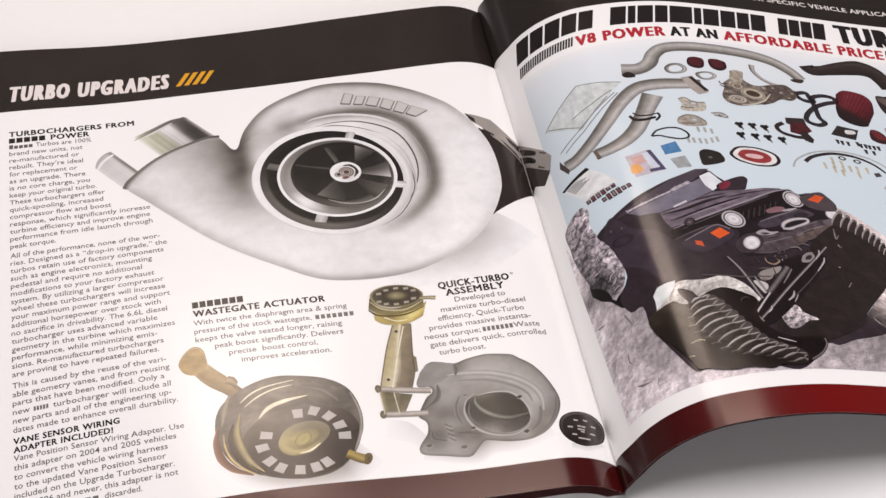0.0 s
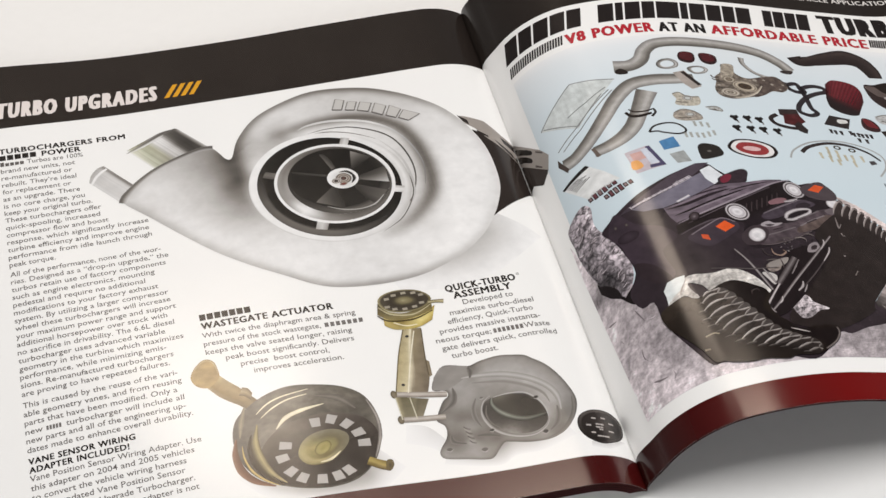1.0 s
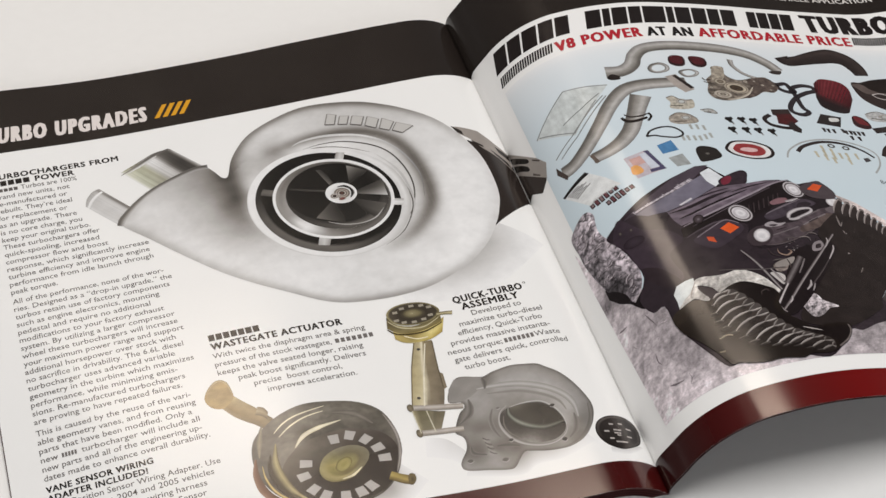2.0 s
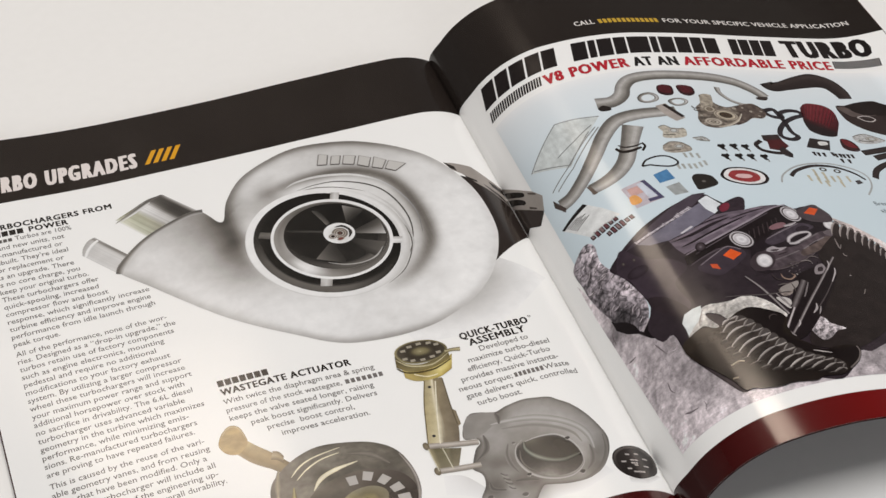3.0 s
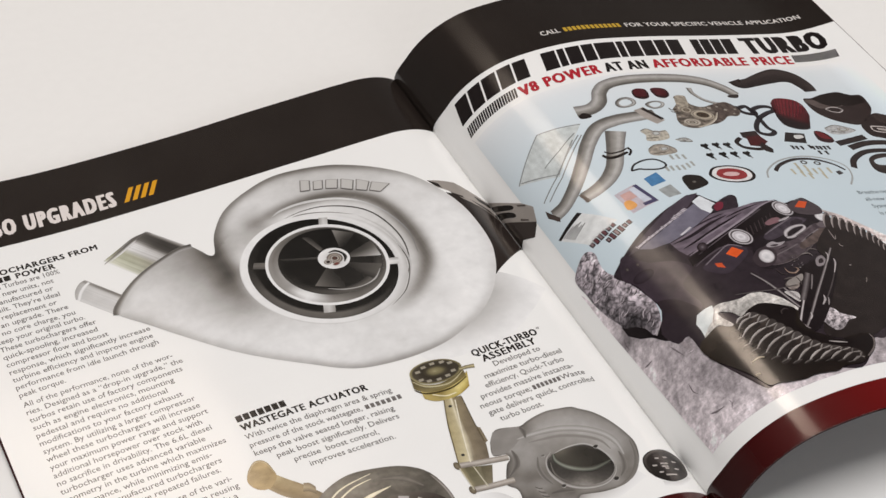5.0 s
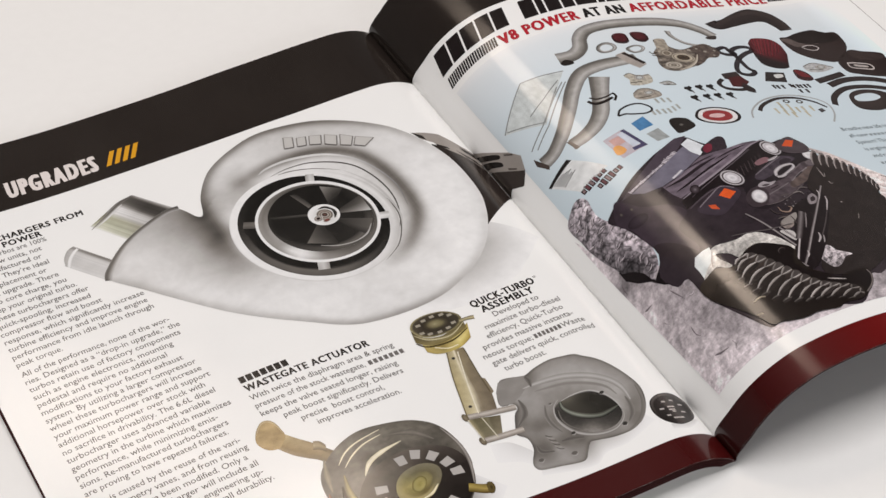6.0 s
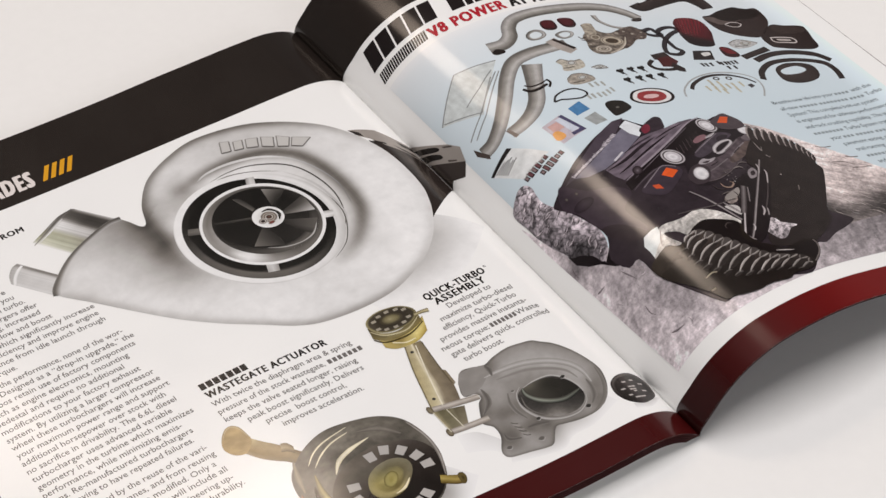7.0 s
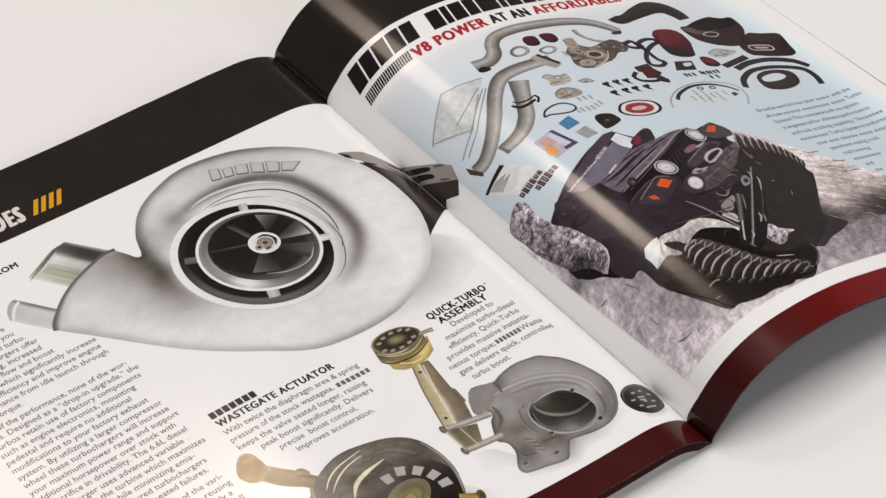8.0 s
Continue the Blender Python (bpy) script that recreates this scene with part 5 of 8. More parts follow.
LID = [(-72.3, 99.7), (-70.2, 103.2), (-64.9, 104.7), (-58.3, 103.6), (-54.2, 100.4), (-53.4, 96.9), (-57.4, 93.6), (-64.7, 93), (-70.1, 95.2)]
qt.disc(LID, [(0, G((0, (150, 142, 112)), (0.3, (130, 122, 92)), (0.42, (66, 60, 52)), (0.88, (74, 68, 58)), (1, (150, 140, 104)))), (180, G((0, (166, 158, 126)), (0.3, (116, 108, 82)), (0.42, (62, 56, 48)), (0.88, (84, 77, 66)), (1, (176, 166, 128))))], 40, 8)
for a in range(0, 360, 30):
    if a not in (0, 180):
        c, s = math.cos(math.radians(a)), math.sin(math.radians(a))
        L0, L1, L2 = (np.array(k) for k in ((-62.9, 98.6), (-55.9, 98.4), (-62.4, 103.1)))
        p = L0 + c * (L1 - L0) * 1.02 + s * (L2 - L0) * 0.92
        qt.add([p + k for k in np.array([(-0.9, -0.6), (0.9, -0.6), (0.9, 0.6), (-0.9, 0.6)])], [(0, 1, 2, 3)], tone((168, 161, 146)))
        qt.lift -= qt.step * 0.9
qt.band([(-54.8, 96), (-51.7, 95.8), (-49.2, 95.2)], (1.6, 1.6, 2.0), G((-1, (130, 120, 90)), (0, (206, 196, 160)), (1, (110, 100, 74))))
qt.finish()

# ---- left page: the gauge picture ----
gg = Print("gauge_picture", left_page, "printed photograph of a round black gauge", 0.03)
gg.loft([(-16.1, 18.2), (-10.2, 17.3), (-4.4, 20.1)], [(-16.5, 15.7), (-9.7, 15.3), (-2.2, 20.1)], [(0, G((0, 225), (1, 251))), (1, G((0, 215), (1, 251)))], n=10)
GA = [(-18.6, 27.1), (-16.6, 30.6), (-11.7, 33.1), (-5, 33.4), (-0.9, 30.2), (-2, 23.8), (-5.6, 19.6), (-11.9, 17.2), (-16.6, 19.3), (-18.7, 23.1)]
gg.disc(GA, [(0, G((0, (66, 60, 58)), (0.8, (58, 53, 51)), (0.9, (88, 82, 79)), (1, (48, 44, 42)))), (130, G((0, (70, 64, 62)), (0.8, (62, 57, 55)), (0.86, (150, 144, 140)), (0.93, (80, 74, 71)), (1, (52, 47, 45)))), (220, G((0, (60, 55, 53)), (0.85, (52, 48, 46)), (1, (44, 40, 38))))], 40, 10)
for p, w in zip([(-12.3, 29), (-8.6, 29.5), (-15, 25.6), (-10.8, 26.3), (-11.2, 24.9), (-6, 27.4), (-14.2, 22.2), (-10.9, 23.9), (-7.1, 23.6), (-11, 20.7)], (0.8, 0.8, 0.9, 1.5, 1.3, 1.0, 0.8, 0.7, 1.0, 2.2)):
    gg.add([(p[0] - w, p[1] - 0.35), (p[0] + w, p[1] - 0.35), (p[0] + w, p[1] + 0.35), (p[0] - w, p[1] + 0.35)], [(0, 1, 2, 3)], tone((190, 184, 180)))
    gg.lift -= gg.step
gg.finish()


# ---- right page: heading ----
pr = Print("page_note", right_page, "small white capitals on the black band", 0.06)
NV = 244.3
set_line(pr, "CALL", 65.0, 74.0, NV, 3.0, (236, 232, 228), 0.03).finish()
pr = Print("page_note", right_page, "small white capitals on the black band", 0.06)
set_line(pr, "FOR YOUR SPECIFIC VEHICLE APPLICATION", 106.3, 199.0, NV, 3.0, (236, 232, 228), 0.03).finish()
pr = Print("yellow_bar", right_page, "row of yellow bars on the black band", 0.06)
blocks(pr, 76.0, 104.4, NV, 3.0, 13, (206, 170, 70), 0.0, 0.28).finish()
HV, HH = 220.6, 12.2
for word, a, b, count in (("heading_bar", 12.9, 52.0, (1.05, 1, 1.05, 1, 0.95)), ("heading_bar", 55.4, 126.6, (1, 0.55, 1, 0.85, 1.45, 0.55, 1.05, 1, 0.85, 1)), ("heading_bar", 128.8, 154.0, (0.8, 0.9, 0.9, 1))):
    blocks(Print(word, right_page, "heavy black slanted bars of the heading", 0.06), a, b, HV, HH, count, (44, 38, 38), 0.24, 0.12).finish()
pr = Print("page_title", right_page, "heavy black slanted capitals", 0.06)
set_line(pr, "TURBO", 157.0, 200.4, HV, HH, (44, 38, 38), 0.085, 0.2, 1.28).finish()
SV, SH, DEEP_RED = 211.2, 6.2, (190, 54, 66)
pr = Print("subtitle", right_page, "red and black slanted capitals under the heading", 0.06)
set_line(pr, "V8 POWER", 40.2, 76.4, SV, SH, DEEP_RED, 0.062, 0.15)
set_line(pr, "AT AN", 78.4, 99.6, SV, SH, (44, 40, 40), 0.062, 0.15)
set_line(pr, "AFFORDABLE PRICE", 101.4, 175.0, SV, SH, DEEP_RED, 0.062, 0.15).finish()
for a, b in ((12.6, 38.6), (175.4, 199.0)):
    n = 22
    for k in range(n):
        x = a + (b - a) * k / n
        pr = Print("stroke", right_page, "thin black slanted stroke", 0.06)
        pr.add([(x, 212.3), (x + 0.86, 212.3), (x + 2.2, 217.9), (x + 1.34, 217.9)], [(0, 1, 2, 3)], tone((52, 46, 46)))
        pr.finish()


# ---- right page: the pictures ----
def stone(table_, seed, gain, scale, turn=0.0, stretch=(1.0, 1.0), tint=(1.01, 0.965, 0.985), cell=0.0, split=0.0, facet=0.0):
    """Printed rock: tones carried over the shape, with lumps and cracks lit from one side."""
    macro, c, s_ = soft_tones(table_), math.cos(math.radians(turn)), math.sin(math.radians(turn))

    def colour(u, v):
        a, b = (c * u + s_ * v) * stretch[0], (c * v - s_ * u) * stretch[1]
        d = 0.11 / scale
        k = 1 + gain * (grain(a, b, scale, seed, 5) - grain(a + d, b - d, scale, seed, 5)) + gain * 0.5 * (grain(a, b, scale * 3.1, seed + 5, 3) - grain(a + d * 0.4, b - d * 0.4, scale * 3.1, seed + 5, 3))
        if cell:
            w = 1.2 * grain(a, b, 0.3, seed + 11, 3)
            for x in range(len(u)):
                d_, q_ = noise.voronoi(Vector(((a[x] + w[x]) / cell, (b[x] - w[x]) / cell, seed)))
                k[x] *= 1 - split * max(0.0, 1 - (d_[1] - d_[0]) / 0.16) + facet * (noise.cell(q_[0] * 7.3) * 0.5)
        return np.clip(macro(u, v), 45, 240)[:, None] * np.clip(k, 0.28, 1.3)[:, None] * np.array(tint)[None]
    return colour


def inside(p, loop):
    """Whether a place lies within a closed outline."""
    a, b = np.asarray(loop), np.roll(np.asarray(loop), -1, axis=0)
    cross = (a[:, 1] > p[1]) != (b[:, 1] > p[1])
    at = a[:, 0] + (p[1] - a[:, 1]) / np.where(b[:, 1] == a[:, 1], 1e-9, b[:, 1] - a[:, 1]) * (b[:, 0] - a[:, 0])
    return (cross & (p[0] < at)).sum() % 2 == 1


def cracks(pr, loop, count, seed, length, width, turn, spread, dark, light):
    """Short uneven cracks over a printed stone, each with a lit edge beside it."""
    rng, loop = random.Random(seed), np.array(loop, float)
    lo, hi = loop.min(0), loop.max(0)
    keep, made = pr.lift, 0
    while made < count:
        p = np.array((rng.uniform(lo[0], hi[0]), rng.uniform(lo[1], hi[1])))
        a, n = math.radians(turn + rng.uniform(-spread, spread)), rng.uniform(*length)
        d = np.array((math.cos(a), math.sin(a)))
        e = np.array((-d[1], d[0])) * rng.uniform(-0.25, 0.25) * n
        w = rng.uniform(*width)
        if not (inside(p, loop) and inside(p + d * n, loop)):
            continue
        made += 1
        k = rng.uniform(0.8, 1.2)
        pr.lift = keep + 0.003 * (made % 5)
        pr.band([p, p + d * n * 0.5 + e, p + d * n], (0.05, w, 0.05), [(-1, tuple(c * k for c in dark)), (1, tuple(c * k * 1.2 for c in dark))], steps=3, cuts=1)
        side = np.array((-0.6, 0.8)) * w
        pr.band([p + side, p + d * n * 0.5 + e + side, p + d * n + side], (0.05, w * 0.8, 0.05), [(-1, tuple(min(c * k, 238) for c in light)), (1, tuple(min(c * k, 238) for c in light))], steps=3, cuts=1)
    pr.lift = keep + 0.02


bg = Print("picture_ground", right_page, "pale blue printed picture ground", 0.03)
rect(bg, 12.8, 202.0, 20.0, 209.0, lambda u, v: stops([(20, (222, 236, 244)), (110, (216, 231, 239)), (175, (222, 234, 241)), (203, (235, 241, 245)), (209, (248, 249, 250))], v) * np.clip(1 + 0.10 * np.clip((u - 188) / 14, 0, 1), 0, 1.2)[:, None], 4.0)
bg.finish()

METAL = [(-1, (120, 117, 113)), (-0.75, (108, 104, 100)), (-0.4, (146, 142, 137)), (0.0, (172, 169, 165)), (0.3, (200, 198, 195)), (0.55, (178, 175, 172)), (0.85, (152, 149, 147)), (1, (132, 129, 127))]


def item(name, label="", lift=0.05):
    return Print(name, right_page, label, lift, 0.003)


it = item("pipe_picture", "printed picture of a long bent steel pipe")
it.band([(53.3, 190.5), (59.6, 189.8), (64.8, 192.8), (68.2, 198.8), (73.7, 202.8), (84.9, 203.9), (104.2, 202.9), (117.4, 199.7), (124.9, 194), (128.5, 188.3)], (7.6, 6.8, 6.2, 6.2, 6.4, 6.4, 6.2, 5.6), [(k, tuple(c * 0.98 for c in v)) for k, v in METAL], steps=8)
it.fill([(53, 187.4), (55.3, 188.8), (57.5, 187), (57.6, 185), (55.1, 184.9), (53.3, 185.7)], (52, 46, 44))
it.fill([(124, 188.1), (129.6, 188.8), (127.9, 186.2), (124.2, 186.5)], (70, 62, 60))
it.finish()
it = item("downpipe_picture", "printed picture of a bent steel downpipe")
it.band([(82.8, 178.6), (75.8, 178.6), (64.9, 179.1), (56.3, 177.6), (48.6, 170.7), (41.3, 161.5), (33.2, 153), (25.7, 148.2), (19.9, 148.1)], (5.5, 6.6, 7.0, 6.6, 6.2, 6.2, 6.4, 6.6), METAL, steps=8)
it.fill([(75.2, 182.7), (80.2, 183.9), (84.5, 173.3), (79.9, 171.5), (77.3, 175.5)], (176, 168, 162), False)
it.fill([(78.3, 183), (80, 183.5), (84.8, 174.4), (83, 173.8)], (60, 52, 50), False)
it.fill([(18.4, 153.4), (21.5, 145.5), (20.6, 143.7), (17.6, 149.7)], (88, 78, 74), False)
it.finish()
it = item("elbow_picture", "printed picture of a steel elbow pipe with a clamp")
it.band([(61.6, 172.7), (57.8, 165.7), (54.1, 158.8), (50.3, 152.7), (44.8, 147.8), (38.7, 145.6), (32.9, 145.6)], (8.6, 7.4, 6.8, 6.8, 6.6, 6.2, 5.6), METAL, steps=8)
it.band([(49.9, 161.6), (51.5, 158.9), (55, 158.1), (59.6, 158.8)], (1.2, 1.6, 1.6, 1.2), [(-1, (40, 35, 34)), (1, (66, 58, 55))])
it.band([(51.5, 163.1), (53.4, 161), (57.4, 160.4), (60.6, 161.1)], (0.6, 0.9, 0.9, 0.6), [(-1, (56, 50, 48)), (1, (70, 62, 60))])
it.line([(60.7, 161.4), (61.1, 159), (59.1, 156.7)], 1.0, (52, 46, 44))
it.fill([(32.1, 148.4), (33.7, 147.4), (34.9, 142.4), (33.3, 142.3)], (120, 108, 100), False)
it.finish()
it = item("shield_picture", "printed picture of a clear plate and its wrapping")
it.fill([(16.3, 173), (34.3, 187.8), (51.4, 183), (44.8, 175.8), (31.1, 161.9), (22.2, 168.6)], lambda u, v: np.array((214, 220, 220.0))[None] * (1 + 0.07 * grain(u * 2.2, v * 0.5, 0.3, 5))[:, None], False, fine=2.0)
for path in ([(16.3, 173), (34.3, 187.8), (51.4, 183)], [(17.7, 173.1), (31.4, 163.1), (44.4, 176)], [(28.6, 170.3), (37.4, 173.9), (46.9, 179.3)], [(19.9, 156.7), (29.8, 162.4), (47.6, 177.4)], [(22.1, 155), (31.6, 160.7), (48.8, 176.8)]):
    it.line(path, 0.55, (150, 152, 152), False)
it.finish()
for pts in ([(70.2, 189.2), (72.8, 191.8), (76.9, 192.2), (79.3, 189.7), (78.4, 186.6), (74.4, 185.3), (70.8, 186.2)], [(81.8, 185.2), (84.7, 186.9), (88.8, 187), (90.9, 184.9), (88.3, 182.2), (83.7, 181.8)]):
    it = item("clamp_picture", "printed picture of a steel band clamp")
    c = np.mean(pts, axis=0)
    it.ring(pts, [tuple(c + 0.60 * (np.array(p) - c)) for p in pts], [(0, [(0, 90), (0.5, 210), (1, 120)]), (120, [(0, 160), (0.5, 120), (1, 80)]), (240, [(0, 220), (0.5, 150), (1, 96)])], 30, 4)
    it.finish()
for pts in ([(81.1, 195.2), (83.7, 196.9), (87.8, 195.7), (86.8, 190.4), (83.6, 189.1), (80.5, 191.1)], [(89.9, 195.2), (92.3, 196.4), (96.9, 195), (96.5, 190.5), (93.2, 188.5), (89.9, 190.3)]):
    it = item("breather_picture", "printed picture of a small red filter")
    c = np.mean(pts, axis=0)
    it.fill(pts, (64, 40, 42))
    it.fill([tuple(c + 0.78 * (np.array(p) - c) + (0.2, 0.9)) for p in pts], (92, 45, 50))
    it.finish()

# the small turbocharger kit
it = item("turbo_kit_picture", "printed picture of a small turbocharger with its manifold")
it.band([(108.5, 194.9), (108, 190.7), (110.3, 185.8), (114.2, 182.9), (118.3, 181.4)], (2.6, 2.0, 1.8, 2.6), METAL)
it.fill([(92.3, 180.4), (96.4, 184.3), (97.7, 189.2), (102.9, 189.1), (101.9, 183.8), (106.3, 180.5), (114, 182.5), (119.3, 183.4), (121.5, 181.4), (123, 176.6), (119.7, 172.9), (114.8, 172.8), (109.9, 169.6), (102.2, 167.3), (95.5, 165.9), (90.7, 167.6), (89.6, 171.7), (91.8, 177.2)], lambda u, v: np.array((122, 113, 105.0))[None] * (1 + 0.5 * grain(u, v, 0.5, 11))[:, None], True, fine=0.5)
it.fill([(98.2, 189.2), (102.7, 188.7), (100.4, 181.4), (95.6, 178.6), (95, 181.1)], lambda u, v: np.array((170, 161, 148.0))[None] * (1 + 0.25 * grain(u, v, 0.6, 12))[:, None], True, fine=0.6)
it.fill([(108.7, 180.5), (113.8, 182.1), (119.1, 183), (121.1, 181), (123, 177), (119.6, 173.3), (115, 173.2), (110.7, 170), (105.4, 168), (105.9, 172), (110.5, 176.8)], lambda u, v: np.array((100, 89, 84.0))[None] * (1 + 0.3 * grain(u, v, 0.5, 15))[:, None], True, fine=0.6)
it.oval((97.9, 179), (2.6, 0.4), (-0.3, 2.2), [(0, (150, 139, 126)), (0.5, (120, 108, 97)), (0.7, (196, 187, 172)), (1, (110, 98, 88))], fine=26)
it.oval((103.4, 174.8), (5.2, -0.8), (0.6, 3.6), [(0, (64, 54, 47)), (0.35, (92, 79, 68)), (0.5, (56, 47, 41)), (0.58, (176, 165, 148)), (0.72, (206, 196, 180)), (0.82, (120, 108, 96)), (0.92, (196, 187, 172)), (1, (104, 92, 82))], fine=36)
it.oval((95.6, 170.2), (4.2, -0.3), (0.3, 2.7), [(0, (190, 182, 170)), (0.25, (96, 85, 76)), (0.4, (200, 192, 180)), (0.6, (130, 119, 108)), (0.75, (206, 198, 186)), (1, (92, 81, 72))], fine=32)
it.band([(96.4, 166.6), (101.8, 168.1), (107.1, 171.2), (111.2, 176)], (0.5, 1.3, 1.3, 0.4), [(-1, (226, 218, 204)), (1, (140, 129, 117))])
for p, r in zip([(109.3, 179.6), (113.5, 180.1), (116.3, 177.6), (121.2, 177.8), (118.9, 174.5), (92.2, 174.7), (91.7, 169.6), (95.6, 182.7)], (1.2, 0.7, 0.9, 0.8, 0.7, 0.9, 0.8, 0.7)):
    it.oval(p, (r, 0), (0, r * 0.85), [(0, (84, 73, 66)), (0.5, (190, 181, 170)), (1, (80, 69, 63))], fine=14)
for path in ([(90.7, 181.3), (91.4, 179.6), (93.9, 180.3)], [(90.5, 178.8), (91.7, 178), (93.4, 178.3)], [(121.2, 181.8), (122, 180.2), (123.8, 179.5)]):
    it.line(path, 0.6, (84, 74, 68))
it.finish()

it = item("hose_picture", "printed picture of a black rubber hose")
it.band([(134.2, 199.5), (135.7, 196.6), (141.9, 197.7), (150.8, 200.6), (159.6, 202.5), (165.3, 200), (167.9, 194.5), (168.4, 189.4)], (7.5, 6.6, 6.4, 8.6, 10.4, 9.6, 8.4, 6.4), [(-1, (50, 42, 42)), (0.2, (64, 55, 54)), (0.6, (76, 66, 64)), (1, (46, 38, 38))])
it.finish()
it = item("belt_picture", "printed picture of a twisted black belt")
it.band([(122.5, 178.3), (127.5, 179.7), (128.4, 176.6), (128.9, 171.6), (128.6, 163.9), (130.2, 160.7), (126.5, 158.6), (122.4, 160.5), (123.8, 165), (129, 170.6), (135, 174.2), (139.8, 176.1), (139.2, 178.7), (134.8, 179.2), (129.9, 177.2), (129.6, 174.4), (126.2, 174.1), (123.5, 175.7), (122.5, 178.3)], 2.3, [(-1, (46, 42, 46)), (0, (70, 64, 68)), (1, (44, 40, 44))], steps=5, cuts=3)
it.finish()
it = item("cone_filter_picture", "printed picture of a red cone air filter")
FOLDS = []
for k in range(33):
    f = k / 32
    c = stops([(0, (84, 38, 44)), (0.3, (124, 56, 62)), (0.65, (112, 46, 54)), (1, (78, 38, 43))], np.array([f]))[0] * (0.84 if k % 2 else 1.04)
    FOLDS.append((f, [(0, tuple(c * 1.06)), (0.62, tuple(c * 0.92)), (0.70, (60, 40, 42)), (0.78, (52, 41, 43)), (1, (48, 39, 41))]))
it.loft([(141.7, 181.6), (146.4, 185.1), (154.2, 183.8), (157, 179.2), (155.5, 171.6)], [(138.4, 171.5), (138.2, 165.7), (141.8, 162.5), (146.4, 161.4), (149.6, 162.1)], FOLDS, n=64)
it.finish()
it = item("airbox_picture", "printed picture of a black plastic air box")
it.fill([(160.2, 183.5), (165, 184.4), (171.9, 186.8), (181.1, 188.1), (185.3, 185.2), (190.5, 183.9), (190.8, 178.7), (189.3, 173.3), (185.3, 168.9), (176.9, 163.4), (169.2, 165.3), (163.4, 169.2), (160.1, 174.5)], (64, 53, 52))
it.fill([(165.5, 184.2), (173.4, 187), (181, 187.6), (186.8, 184.6), (189.4, 182.4), (188.7, 178.6), (180.4, 177.6), (170.5, 178.5), (165.5, 181.2)], (46, 37, 36))
it.fill([(160.3, 182.9), (165, 182.9), (167.5, 179.7), (170.8, 177.4), (165.1, 176.3), (162.2, 179)], (104, 93, 90))
it.line([(166.7, 175.9), (170.4, 177), (173.8, 176.2), (174.8, 174.4), (172.2, 173), (168.9, 173.8), (166.7, 175.9)], 0.5, (204, 197, 195))
it.line([(165.1, 179.3), (169.2, 177.8), (173.4, 177.3), (177.3, 177.9)], 0.4, (96, 85, 82))
it.finish()
it = item("airbox_picture", "printed picture of a black plastic air box")
it.fill([(176.9, 163.4), (184.8, 169.1), (189.2, 170.3), (192.6, 168.1), (199.6, 163.9), (200, 160.1), (198.3, 154.2), (196.9, 148.7), (193.6, 147.7), (188.8, 149.6), (181.3, 152.9), (176.4, 155.7)], (61, 51, 50))
it.fill([(186.5, 169.4), (190.7, 168.6), (198.8, 163.4), (199.2, 160.2), (194.8, 160.4), (187.7, 163.4)], (72, 62, 60))
it.line([(180.9, 161.9), (185.8, 160.7), (190.2, 158.3), (189.9, 155), (185.3, 156.5), (180.5, 158.6), (180.9, 161.9)], 0.7, (206, 198, 195))
it.fill([(183.3, 160.2), (188.2, 158.2), (188.2, 156.8), (183.3, 158.7)], (186, 178, 174))
it.finish()


def black_hose(path, width):
    h = item("hose_picture", "printed picture of a thin black hose")
    h.band(path, width, [(-1, (54, 46, 46)), (0.2, (72, 63, 62)), (1, (48, 40, 40))], cuts=4)
    h.finish()


black_hose([(155.6, 150.6), (164.8, 152.7), (172.7, 154.6)], 3.4)
black_hose([(159.7, 147.2), (170, 150), (181.4, 149.5), (190.4, 144.9), (194.5, 138)], (3.4, 3.4, 3.4, 2.6))
black_hose([(152.1, 133.5), (156.4, 139.5), (166.2, 144.2), (179.3, 143.8), (189.5, 138.6), (191.4, 131.9), (189.6, 125.2)], 2.8)
black_hose([(112.9, 133.7), (117.3, 137.5), (126.5, 140.8), (135.9, 140.5), (143, 137), (146.8, 132.4)], (1.8, 1.6, 1.4, 1.0))
it = item("hose_picture", "printed picture of a thin grey line")
it.line([(106.6, 129.6), (110, 134.9), (119.4, 140.6), (132.2, 142.8), (142.8, 140.3), (148.5, 135.3), (147.5, 128.6), (142.6, 122.4)], 0.8, (176, 178, 178))
it.finish()
it = item("disc_picture", "printed picture of a round black plate with a hole")
it.ring([(163.4, 138.7), (170.4, 142.2), (178.8, 141.5), (183.9, 138), (182.3, 131.4), (177.1, 128.2), (168.6, 127.5), (161.7, 130.7)], [(165.4, 137.7), (170.3, 139.3), (176.3, 139.3), (178.8, 136.2), (173.5, 134.3), (165.9, 134.8)], [(0, [(0, (70, 60, 58)), (1, (60, 51, 50))]), (120, [(0, (86, 76, 74)), (1, (62, 53, 52))])], 40, 4)
it.finish()
it = item("cap_picture", "printed picture of a black bracket plate")
it.fill([(70.6, 135.8), (73.2, 137.4), (77.3, 136.1), (79, 134), (78.7, 129.7), (70.8, 127.9), (69.9, 131)], (58, 54, 52))
it.oval((74.1, 132.5), (0.9, 0), (0, 0.7), [(0, 120), (1, 84)], fine=14)
it.finish()
